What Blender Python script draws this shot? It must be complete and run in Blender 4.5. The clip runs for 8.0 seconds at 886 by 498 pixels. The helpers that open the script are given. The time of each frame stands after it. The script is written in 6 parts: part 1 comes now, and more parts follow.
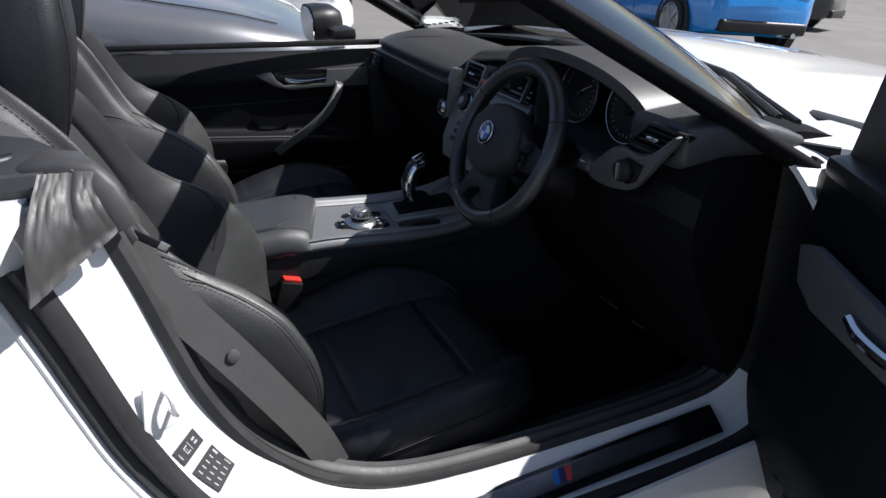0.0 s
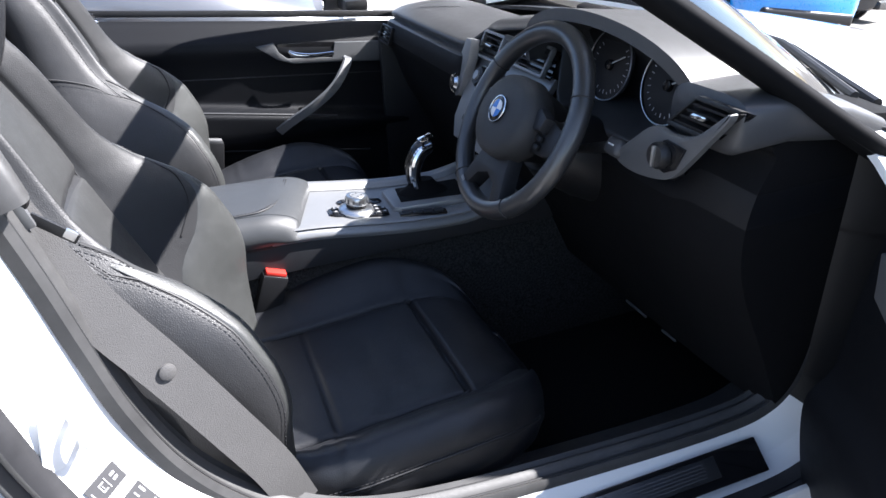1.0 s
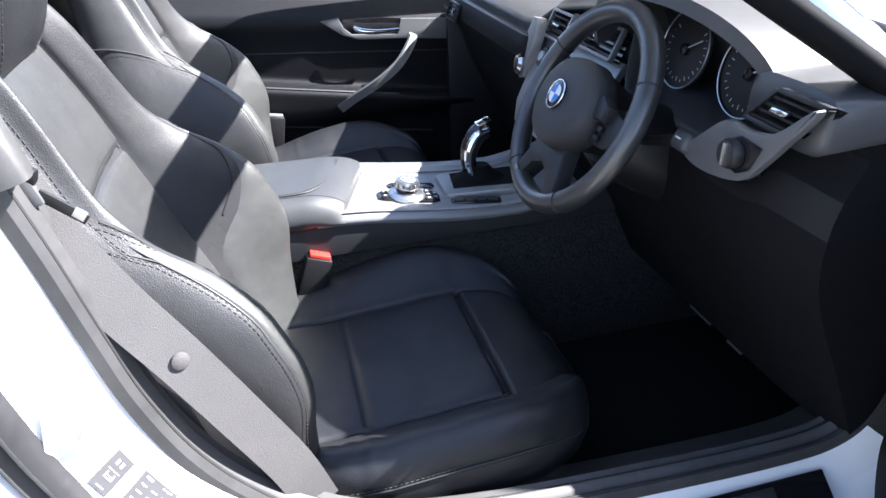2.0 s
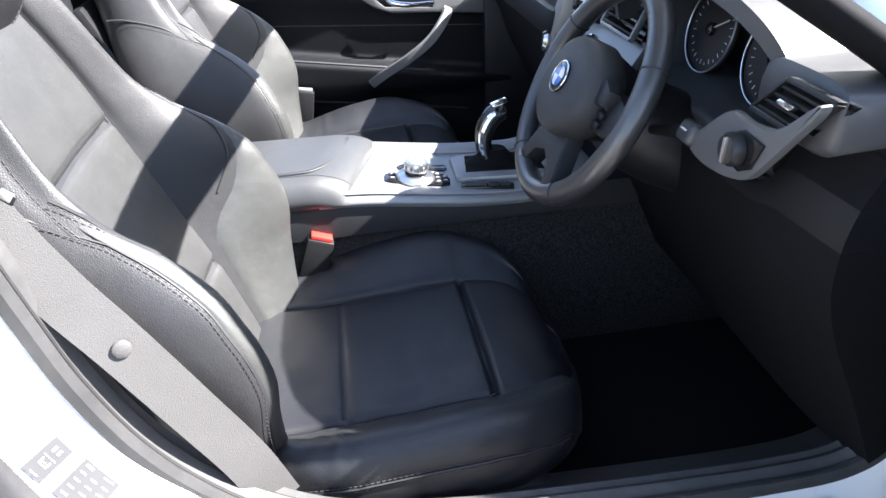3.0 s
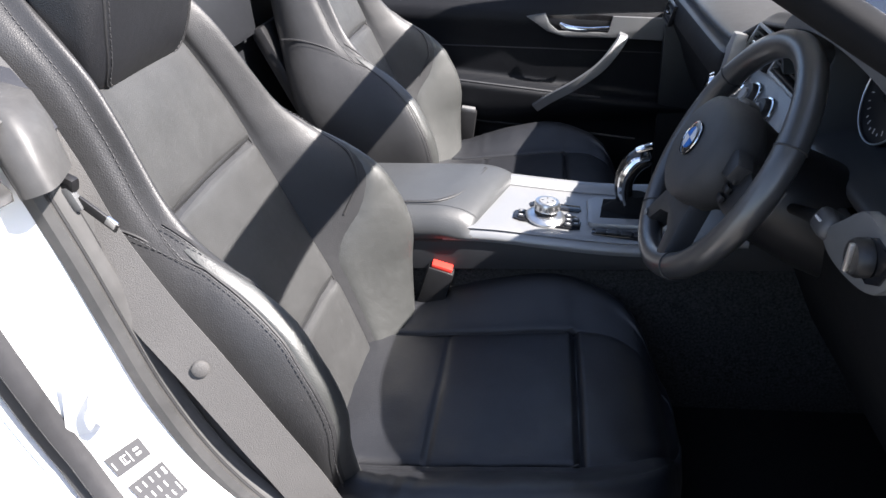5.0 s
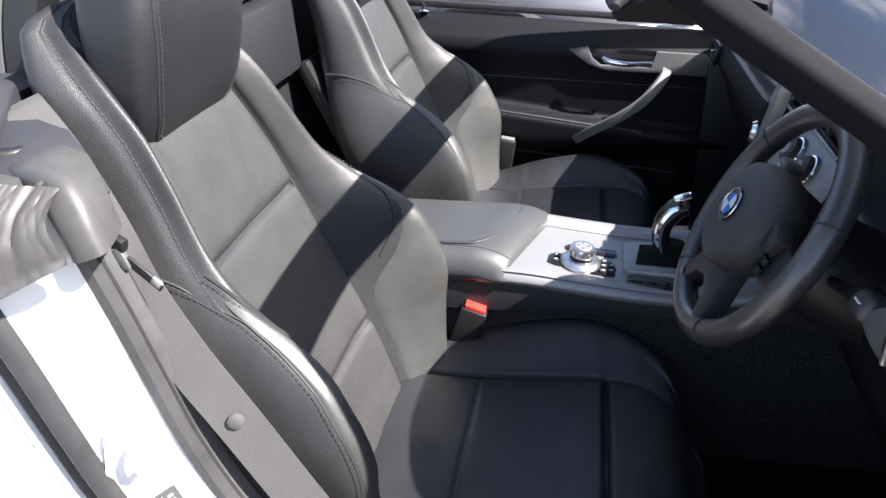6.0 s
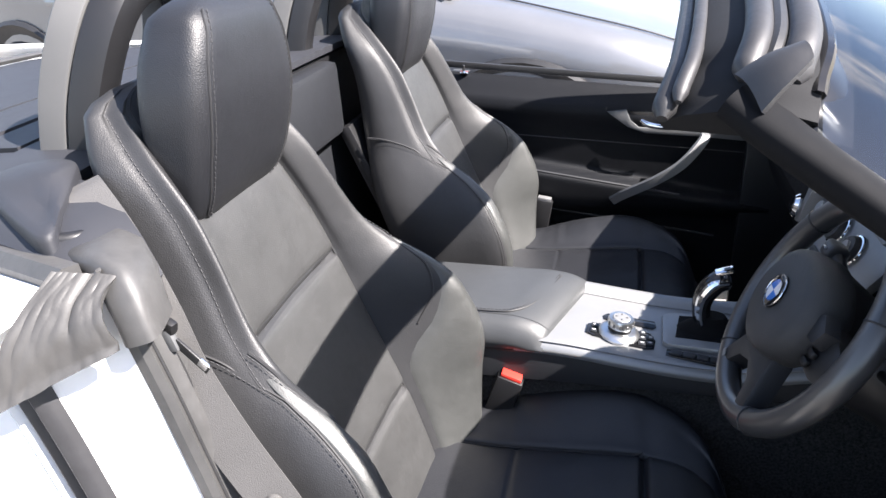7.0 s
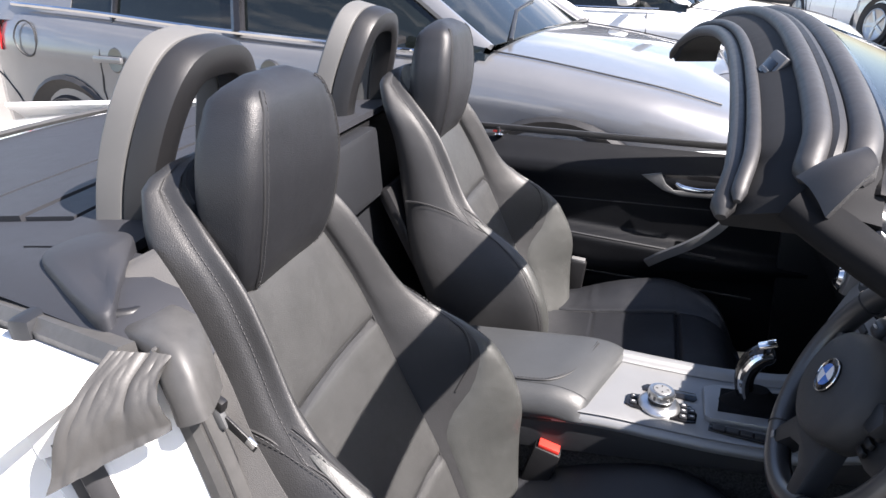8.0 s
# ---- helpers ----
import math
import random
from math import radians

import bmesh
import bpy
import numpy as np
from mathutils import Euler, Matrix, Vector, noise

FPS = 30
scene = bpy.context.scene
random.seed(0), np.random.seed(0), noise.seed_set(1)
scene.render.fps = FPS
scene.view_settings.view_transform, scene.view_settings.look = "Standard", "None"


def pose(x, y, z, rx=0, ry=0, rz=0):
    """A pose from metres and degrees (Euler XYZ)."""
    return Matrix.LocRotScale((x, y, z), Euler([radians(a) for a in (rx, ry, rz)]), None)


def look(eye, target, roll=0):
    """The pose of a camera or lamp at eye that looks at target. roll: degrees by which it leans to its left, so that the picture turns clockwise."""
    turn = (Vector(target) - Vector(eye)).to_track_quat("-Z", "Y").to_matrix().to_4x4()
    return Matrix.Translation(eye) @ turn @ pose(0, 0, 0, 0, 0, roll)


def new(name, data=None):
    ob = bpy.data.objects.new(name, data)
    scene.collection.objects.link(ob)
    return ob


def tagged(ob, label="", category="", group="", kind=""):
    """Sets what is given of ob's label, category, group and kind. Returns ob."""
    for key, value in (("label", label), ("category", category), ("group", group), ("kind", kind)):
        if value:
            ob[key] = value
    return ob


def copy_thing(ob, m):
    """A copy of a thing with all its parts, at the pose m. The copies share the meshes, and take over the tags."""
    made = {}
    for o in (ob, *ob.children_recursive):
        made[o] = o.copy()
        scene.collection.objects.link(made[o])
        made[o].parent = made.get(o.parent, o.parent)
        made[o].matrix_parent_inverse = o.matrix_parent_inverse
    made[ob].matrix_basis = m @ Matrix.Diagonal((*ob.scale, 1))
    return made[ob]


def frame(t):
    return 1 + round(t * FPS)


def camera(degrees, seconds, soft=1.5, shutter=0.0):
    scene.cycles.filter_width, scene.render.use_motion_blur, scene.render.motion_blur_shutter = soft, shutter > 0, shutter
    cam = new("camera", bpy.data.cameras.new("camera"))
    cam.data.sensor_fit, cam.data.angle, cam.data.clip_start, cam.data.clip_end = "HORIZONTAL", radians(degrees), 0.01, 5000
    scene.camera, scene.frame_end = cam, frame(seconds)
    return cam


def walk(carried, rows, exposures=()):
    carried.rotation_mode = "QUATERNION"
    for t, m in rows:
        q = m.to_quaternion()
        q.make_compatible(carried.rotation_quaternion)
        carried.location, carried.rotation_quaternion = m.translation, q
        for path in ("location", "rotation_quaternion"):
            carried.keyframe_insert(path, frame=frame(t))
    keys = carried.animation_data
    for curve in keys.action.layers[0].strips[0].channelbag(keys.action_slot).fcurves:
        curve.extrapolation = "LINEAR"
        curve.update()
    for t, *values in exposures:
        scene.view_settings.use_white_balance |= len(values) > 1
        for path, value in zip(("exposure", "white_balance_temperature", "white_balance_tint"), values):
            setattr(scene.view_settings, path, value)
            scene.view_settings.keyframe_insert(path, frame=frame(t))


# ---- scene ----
cam = camera(65.2, 8.0)
PATH = [
    (0, (0.061, -1.395, 1.196), (0.752, 0.246, 0.286), -3.0),
    (0.5, (0.095, -1.331, 1.159), (0.775, 0.31, 0.239), -2.8),
    (1, (0.158, -1.264, 1.124), (0.773, 0.393, 0.188), -2.5),
    (1.5, (0.183, -1.235, 1.114), (0.648, 0.461, 0.162), -2.8),
    (1.7, (0.189, -1.231, 1.111), (0.631, 0.47, 0.155), -2.7),
    (2.8, (0.304, -1.182, 1.102), (0.584, 0.502, 0.06), -3.1),
    (3, (0.32, -1.186, 1.096), (0.544, 0.513, 0.065), -3.3),
    (3.5, (0.354, -1.184, 1.102), (0.366, 0.524, 0.061), -3.7),
    (4, (0.388, -1.173, 1.107), (0.286, 0.53, 0.064), -3.9),
    (4.5, (0.414, -1.145, 1.124), (0.212, 0.554, 0.089), -4.1),
    (4.7, (0.425, -1.143, 1.125), (0.18, 0.563, 0.11), -4.4),
    (6, (0.428, -1.119, 1.186), (0.031, 0.583, 0.213), -4.2),
    (6.5, (0.424, -1.113, 1.21), (-0.024, 0.604, 0.287), -4.2),
    (7, (0.417, -1.105, 1.23), (-0.074, 0.631, 0.365), -4.2),
    (7.5, (0.408, -1.101, 1.249), (-0.119, 0.654, 0.446), -4.0),
    (8, (0.393, -1.101, 1.264), (-0.171, 0.671, 0.526), -4.0),
]
EXPOSURES = [(0.0, 0.65, 6300, 12), (0.5, 1.6, 6250, 12), (1.0, 2.35, 6200, 13), (1.5, 2.7, 6150, 14), (3.0, 3.25, 6450, 12), (3.5, 3.25, 6500, 13), (4.5, 2.6, 6600, 13), (6.0, 2.45, 6600, 14), (7.0, 2.55, 6650, 14), (8.0, 2.15, 6750, 15)]
walk(cam, [(t, look(eye, target, roll)) for t, eye, target, roll in PATH], EXPOSURES)

# ---- daylight ----
SUN_ELEV, SUN_AZ = 44.0, -10.0   # azimuth from +x towards +y, degrees
world = bpy.data.worlds.new("sky")
scene.world = world
world.use_nodes = True
wn, wl = world.node_tree.nodes, world.node_tree.links
wn.clear()
w_out = wn.new("ShaderNodeOutputWorld")
w_bg = wn.new("ShaderNodeBackground")
w_sky = wn.new("ShaderNodeTexSky")
w_sky.sky_type = "NISHITA"
w_sky.sun_disc = False
w_sky.sun_elevation = radians(SUN_ELEV)
w_sky.sun_rotation = radians(90 - SUN_AZ)
w_sky.air_density = 0.85
w_sky.dust_density = 0.8
w_sky.ozone_density = 1.0
w_bg.inputs["Strength"].default_value = 0.075
# drifting white clouds over the whole sky
w_tc = wn.new("ShaderNodeTexCoord")
w_map = wn.new("ShaderNodeMapping")
w_map.inputs["Scale"].default_value = (1.0, 1.6, 3.2)
w_noise = wn.new("ShaderNodeTexNoise")
w_noise.inputs["Scale"].default_value = 2.2
w_noise.inputs["Detail"].default_value = 8.0
w_noise.inputs["Roughness"].default_value = 0.6
w_noise.inputs["Distortion"].default_value = 0.6
w_ramp = wn.new("ShaderNodeValToRGB")
w_ramp.color_ramp.elements[0].position = 0.54
w_ramp.color_ramp.elements[1].position = 0.78
w_mix = wn.new("ShaderNodeMix")
w_mix.data_type = "RGBA"
w_mix.inputs["B"].default_value = (8.0, 8.0, 8.1, 1)
wl.new(w_tc.outputs["Generated"], w_map.inputs["Vector"])
wl.new(w_map.outputs["Vector"], w_noise.inputs["Vector"])
wl.new(w_noise.outputs["Fac"], w_ramp.inputs["Fac"])
wl.new(w_ramp.outputs["Color"], w_mix.inputs["Factor"])
wl.new(w_sky.outputs["Color"], w_mix.inputs["A"])
wl.new(w_mix.outputs["Result"], w_bg.inputs["Color"])
wl.new(w_bg.outputs["Background"], w_out.inputs["Surface"])

sun_data = bpy.data.lights.new("sun", "SUN")
sun_data.energy = 4.7
sun_data.angle = radians(0.53)
sun_data.color = (1.0, 0.965, 0.925)
sun = new("sun", sun_data)
ce, se = math.cos(radians(SUN_ELEV)), math.sin(radians(SUN_ELEV))
SUN_DIR = Vector((ce * math.cos(radians(SUN_AZ)), ce * math.sin(radians(SUN_AZ)), se))
sun.matrix_world = look(tuple(SUN_DIR * 30), (0, 0, 0))


# ---- materials ----
def mat(name, color, rough=0.5, metal=0.0, grain=0.0, grain_scale=600.0, vary=0.12, vary_scale=9.0,
        coat=0.0, spec=0.5, cells=False, sheen=0.0, fine=0.0, fine_scale=80.0):
    m = bpy.data.materials.new(name)
    m.use_nodes = True
    nodes, links = m.node_tree.nodes, m.node_tree.links
    b = nodes["Principled BSDF"]
    b.inputs["Roughness"].default_value = rough
    b.inputs["Metallic"].default_value = metal
    b.inputs["Coat Weight"].default_value = coat
    b.inputs["Coat Roughness"].default_value = 0.04
    b.inputs["Specular IOR Level"].default_value = spec
    b.inputs["Sheen Weight"].default_value = sheen
    tc = nodes.new("ShaderNodeTexCoord")
    if vary:
        n = nodes.new("ShaderNodeTexNoise")
        n.inputs["Scale"].default_value = vary_scale
        n.inputs["Detail"].default_value = 5.0
        n.inputs["Roughness"].default_value = 0.65
        links.new(tc.outputs["Object"], n.inputs["Vector"])
        mr = nodes.new("ShaderNodeMapRange")
        mr.inputs["From Min"].default_value = 0.3
        mr.inputs["From Max"].default_value = 0.7
        mr.inputs["To Min"].default_value = 1.0 - vary
        mr.inputs["To Max"].default_value = 1.0 + vary
        links.new(n.outputs["Fac"], mr.inputs["Value"])
        mul = nodes.new("ShaderNodeVectorMath")
        mul.operation = "MULTIPLY"
        mul.inputs[0].default_value = color
        links.new(mr.outputs["Result"], mul.inputs[1])
        links.new(mul.outputs["Vector"], b.inputs["Base Color"])
        rr = nodes.new("ShaderNodeMapRange")
        rr.inputs["From Min"].default_value = 0.3
        rr.inputs["From Max"].default_value = 0.7
        rr.inputs["To Min"].default_value = max(0.0, rough - 0.25 * vary)
        rr.inputs["To Max"].default_value = min(1.0, rough + 0.25 * vary)
        n2 = nodes.new("ShaderNodeTexNoise")
        n2.inputs["Scale"].default_value = vary_scale * 6
        n2.inputs["Detail"].default_value = 3.0
        links.new(tc.outputs["Object"], n2.inputs["Vector"])
        links.new(n2.outputs["Fac"], rr.inputs["Value"])
        links.new(rr.outputs["Result"], b.inputs["Roughness"])
    else:
        b.inputs["Base Color"].default_value = (*color, 1)
    if grain:
        if cells:
            g = nodes.new("ShaderNodeTexVoronoi")
            g.feature = "DISTANCE_TO_EDGE"
            out = g.outputs["Distance"]
        else:
            g = nodes.new("ShaderNodeTexNoise")
            g.inputs["Detail"].default_value = 3.0
            out = g.outputs["Fac"]
        g.inputs["Scale"].default_value = grain_scale
        links.new(tc.outputs["Object"], g.inputs["Vector"])
        bump = nodes.new("ShaderNodeBump")
        bump.inputs["Strength"].default_value = grain
        bump.inputs["Distance"].default_value = 0.0012
        links.new(out, bump.inputs["Height"])
        last = bump
        if fine:
            g2 = nodes.new("ShaderNodeTexNoise")
            g2.inputs["Scale"].default_value = fine_scale
            g2.inputs["Detail"].default_value = 4.0
            links.new(tc.outputs["Object"], g2.inputs["Vector"])
            b2 = nodes.new("ShaderNodeBump")
            b2.inputs["Strength"].default_value = fine
            b2.inputs["Distance"].default_value = 0.004
            links.new(g2.outputs["Fac"], b2.inputs["Height"])
            links.new(bump.outputs["Normal"], b2.inputs["Normal"])
            last = b2
        links.new(last.outputs["Normal"], b.inputs["Normal"])
    return m


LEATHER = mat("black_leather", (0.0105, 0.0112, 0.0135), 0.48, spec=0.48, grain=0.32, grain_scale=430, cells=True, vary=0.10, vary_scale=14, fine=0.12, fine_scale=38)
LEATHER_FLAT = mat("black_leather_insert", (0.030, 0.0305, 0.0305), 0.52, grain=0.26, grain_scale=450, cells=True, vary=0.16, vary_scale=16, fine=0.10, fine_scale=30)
# Bolster pads: a lighter base colour stands in for the sun's broad sheen.
LEATHER_SUNLIT = mat("bolster_leather_sun_in_colour", (0.034, 0.0355, 0.0345), 0.46, spec=0.7, grain=0.30, grain_scale=430, cells=True, vary=0.14, vary_scale=20, fine=0.12, fine_scale=38)
# Lighter copy of LEATHER: the light on the backrest's sides is in its colour.
LEATHER_SIDE_LIT = mat("black_bolster_leather_lit", (0.019, 0.0193, 0.0205), 0.50, spec=0.45, grain=0.30, grain_scale=430, cells=True, vary=0.12, vary_scale=14, fine=0.12, fine_scale=38)
LID_LEATHER = mat("charcoal_lid_leather", (0.036, 0.038, 0.040), 0.48, grain=0.2, grain_scale=450, cells=True, vary=0.08, vary_scale=12)
RIM_LEATHER = mat("worn_wheel_leather", (0.026, 0.0265, 0.028), 0.33, spec=0.9, vary=0.03, vary_scale=3)
THREAD = mat("grey_thread", (0.035, 0.035, 0.037), 0.7, vary=0.0)
PIPING = mat("seam_shadow_thread", (0.015, 0.015, 0.016), 0.6, vary=0.0)
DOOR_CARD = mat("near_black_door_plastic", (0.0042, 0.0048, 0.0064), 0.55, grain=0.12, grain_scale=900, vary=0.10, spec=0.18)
# On the dashboard this near-black also carries the shade of the footwell side.
KNEE = mat("matt_black_plastic_with_shade", (0.004, 0.0042, 0.005), 0.8, grain=0.1, grain_scale=900, vary=0.1, spec=0.12)
PLASTIC = mat("charcoal_soft_plastic", (0.011, 0.012, 0.0145), 0.52, grain=0.12, grain_scale=900, vary=0.08)
HEADER = mat("matte_header_plastic", (0.013, 0.0135, 0.015), 0.75, grain=0.08, grain_scale=900, vary=0.08, spec=0.15)
PILLAR = mat("matte_pillar_plastic", (0.0055, 0.0058, 0.0068), 0.78, grain=0.1, grain_scale=900, vary=0.1, spec=0.1)
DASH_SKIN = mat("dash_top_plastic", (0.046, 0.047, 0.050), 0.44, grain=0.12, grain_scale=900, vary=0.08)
HUB_SKIN = mat("grained_airbag_plastic", (0.026, 0.0265, 0.028), 0.55, grain=0.5, grain_scale=900, cells=True, vary=0.08)
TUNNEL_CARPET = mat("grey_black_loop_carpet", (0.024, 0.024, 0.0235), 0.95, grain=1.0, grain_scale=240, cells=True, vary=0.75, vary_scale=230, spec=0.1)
PLASTIC_DARK = mat("black_plastic", (0.0085, 0.0085, 0.0095), 0.45, grain=0.15, grain_scale=900, vary=0.08)
PLASTIC_GREY = mat("dark_grey_deck_plastic", (0.016, 0.017, 0.021), 0.62, grain=0.3, grain_scale=1100, vary=0.10, vary_scale=6)
GLOSS_BLACK = mat("gloss_black", (0.008, 0.008, 0.009), 0.12, vary=0.05)
SILVER = mat("satin_silver_trim", (0.25, 0.253, 0.256), 0.42, metal=0.55, grain=0.05, grain_scale=1500, vary=0.05)
SILVER_DULL = mat("matte_silver_trim", (0.125, 0.128, 0.132), 0.52, metal=0.45, grain=0.05, grain_scale=1500, vary=0.05)
HOOP_SILVER = mat("matte_grey_hoop_trim", (0.080, 0.080, 0.079), 0.6, metal=0.0, vary=0.06, grain=0.05, grain_scale=1200)
SATIN_METAL = mat("satin_aluminium", (0.62, 0.63, 0.64), 0.30, metal=1.0, vary=0.05, vary_scale=40)
CHROME = mat("chrome", (0.75, 0.76, 0.77), 0.10, metal=1.0, vary=0.04)
WHITE = mat("white_car_paint", (0.80, 0.80, 0.79), 0.28, coat=1.0, vary=0.03, vary_scale=3, grain=0.01, grain_scale=300)
RUBBER = mat("grey_weathered_rubber", (0.046, 0.0455, 0.045), 0.52, vary=0.22, vary_scale=25, grain=0.07, grain_scale=800)
RUBBER_DARK = mat("black_rubber", (0.018, 0.018, 0.019), 0.5, vary=0.15, vary_scale=20, grain=0.1, grain_scale=500)
GASKET = mat("dark_grey_gasket", (0.024, 0.024, 0.026), 0.55, vary=0.2, vary_scale=20, grain=0.05, grain_scale=500)
FABRIC = mat("grey_folded_flap_rubber", (0.042, 0.041, 0.040), 0.5, vary=0.2, vary_scale=22, grain=0.1, grain_scale=350)
WEB = mat("dark_belt_webbing", (0.060, 0.0585, 0.0575), 0.75, vary=0.1, grain=0.5, grain_scale=900)
# Floor carpet, darker than the tunnel's: the footwell's shade is in the colour.
CARPET = mat("loop_carpet_shade_in_colour", (0.006, 0.006, 0.0065), 0.95, grain=1.0, grain_scale=330, vary=0.35, vary_scale=260, spec=0.15)
RED = mat("red_plastic", (0.55, 0.035, 0.025), 0.35, vary=0.05)
LENS_RED = mat("red_lamp_lens", (0.35, 0.012, 0.014), 0.12, vary=0.1, coat=1.0)
LENS_CLEAR = mat("clear_lamp_lens", (0.55, 0.57, 0.6), 0.1, metal=0.4, vary=0.1, coat=1.0)
BLUE_ENAMEL = mat("blue_enamel", (0.02, 0.16, 0.55), 0.15, vary=0.0, coat=1.0)
WHITE_ENAMEL = mat("white_enamel", (0.75, 0.76, 0.78), 0.15, vary=0.0, coat=1.0)
MARK_WHITE = mat("white_print", (0.55, 0.55, 0.56), 0.5, vary=0.0)
STICKER_DARK = mat("dark_grey_sticker", (0.055, 0.055, 0.058), 0.5, vary=0.1)
NAVY = mat("navy_stripe", (0.012, 0.018, 0.10), 0.3, vary=0.0)
BRUSHED = mat("brushed_dark_steel", (0.16, 0.165, 0.18), 0.32, metal=0.9, vary=0.08, vary_scale=40)
GAUGE = mat("gauge_face", (0.010, 0.010, 0.012), 0.4, vary=0.05)


def thin_glass(name, tint, ior):
    """A thin pane: clear, with a sharp gloss that grows at low angles."""
    m = bpy.data.materials.new(name)
    m.use_nodes = True
    nodes, links = m.node_tree.nodes, m.node_tree.links
    nodes.clear()
    out = nodes.new("ShaderNodeOutputMaterial")
    clear = nodes.new("ShaderNodeBsdfTransparent")
    clear.inputs["Color"].default_value = (*tint, 1)
    gloss = nodes.new("ShaderNodeBsdfGlossy")
    gloss.inputs["Roughness"].default_value = 0.01
    fres = nodes.new("ShaderNodeFresnel")
    fres.inputs["IOR"].default_value = ior
    mix = nodes.new("ShaderNodeMixShader")
    links.new(fres.outputs["Fac"], mix.inputs["Fac"])
    links.new(clear.outputs["BSDF"], mix.inputs[1])
    links.new(gloss.outputs["BSDF"], mix.inputs[2])
    links.new(mix.outputs["Shader"], out.inputs["Surface"])
    return m


SHIELD = thin_glass("windscreen_glass", (0.72, 0.77, 0.80), 1.95)
CAR_GLASS = mat("tinted_car_window", (0.006, 0.008, 0.008), 0.03, vary=0.05, spec=0.5)
MIRROR = mat("mirror_glass", (0.85, 0.86, 0.87), 0.02, metal=1.0, vary=0.0)
GREY_PAINT = mat("metallic_grey_paint", (0.17, 0.173, 0.18), 0.36, metal=0.5, coat=1.0, vary=0.05, vary_scale=4, grain=0.03, grain_scale=2500)
BLUE_PAINT = mat("bright_blue_paint", (0.008, 0.27, 0.72), 0.28, metal=0.0, coat=1.0, vary=0.05, vary_scale=4)
DARK_PAINT = mat("dark_grey_paint", (0.030, 0.031, 0.034), 0.3, metal=0.3, coat=1.0, vary=0.05, vary_scale=4)
NAVY_PAINT = mat("navy_paint", (0.02, 0.03, 0.07), 0.3, metal=0.3, coat=1.0, vary=0.05, vary_scale=4)
SILVER_PAINT = mat("silver_paint", (0.45, 0.46, 0.47), 0.3, metal=0.5, coat=1.0, vary=0.05, vary_scale=4)
TYRE = mat("tyre_rubber", (0.016, 0.016, 0.017), 0.75, vary=0.2, grain=0.2, grain_scale=200)
RIM_ALLOY = mat("alloy_rim", (0.42, 0.43, 0.44), 0.3, metal=0.8, vary=0.1)
YELLOW = mat("yellow_plate", (0.75, 0.50, 0.02), 0.4, vary=0.03)
CYAN = mat("cyan_sticker", (0.01, 0.50, 0.62), 0.4, vary=0.05)
ASPHALT = mat("sunlit_worn_concrete", (0.17, 0.16, 0.145), 0.85, vary=0.16, vary_scale=0.8, grain=0.8, grain_scale=60)
KERB = mat("concrete_kerb", (0.30, 0.28, 0.26), 0.85, vary=0.2, vary_scale=3, grain=0.6, grain_scale=90)


# ---- mesh helpers ----
def tab(*pairs):
    """A smooth function through (key, value) pairs."""
    xs = np.array([p[0] for p in pairs], float)
    ys = np.array([p[1] for p in pairs], float)
    slopes = np.gradient(ys, xs) if len(xs) > 2 else np.full(len(xs), (ys[-1] - ys[0]) / (xs[-1] - xs[0]))

    def value(x):
        x = min(max(x, xs[0]), xs[-1])
        i = min(int(np.searchsorted(xs, x, side="right")) - 1, len(xs) - 2)
        h = xs[i + 1] - xs[i]
        u = (x - xs[i]) / h
        d0, d1 = slopes[i] * h, slopes[i + 1] * h
        step = ys[i + 1] - ys[i]
        if d0 * step <= 0:
            d0 = 0.0
        if d1 * step <= 0:
            d1 = 0.0
        d0 = max(-3 * abs(step), min(3 * abs(step), d0))
        d1 = max(-3 * abs(step), min(3 * abs(step), d1))
        return float((2 * u**3 - 3 * u**2 + 1) * ys[i] + (u**3 - 2 * u**2 + u) * d0 + (3 * u**2 - 2 * u**3) * ys[i + 1] + (u**3 - u**2) * d1)
    return value


def spline(pts, per=6, closed=False):
    """Points of a Catmull-Rom curve through pts."""
    p = [Vector(q) for q in pts]
    n = len(p)
    out = []
    spans = n if closed else n - 1
    for i in range(spans):
        a = p[(i - 1) % n] if closed or i > 0 else p[0] * 2 - p[1]
        b, c = p[i], p[(i + 1) % n]
        d = p[(i + 2) % n] if closed or i + 2 < n else p[-1] * 2 - p[-2]
        for k in range(per):
            t = k / per
            out.append(0.5 * ((2 * b) + (c - a) * t + (2 * a - 5 * b + 4 * c - d) * t * t + (3 * b - a - 3 * c + d) * t**3))
    if not closed:
        out.append(p[-1])
    return out


def loft(rings, closed=True, caps=(True, True), bm=None, turn=False):
    """A skin over rings of equally many points."""
    bm = bm or bmesh.new()
    rows = [[bm.verts.new(p) for p in ring] for ring in rings]
    n = len(rows[0])
    for a, b in zip(rows, rows[1:]):
        for i in range(n if closed else n - 1):
            j = (i + 1) % n
            quad = (a[i], a[j], b[j], b[i])
            bm.faces.new(quad[::-1] if turn else quad)
    if closed and caps[0]:
        bm.faces.new(rows[0] if turn else rows[0][::-1])
    if closed and caps[1]:
        bm.faces.new(rows[-1][::-1] if turn else rows[-1])
    return bm


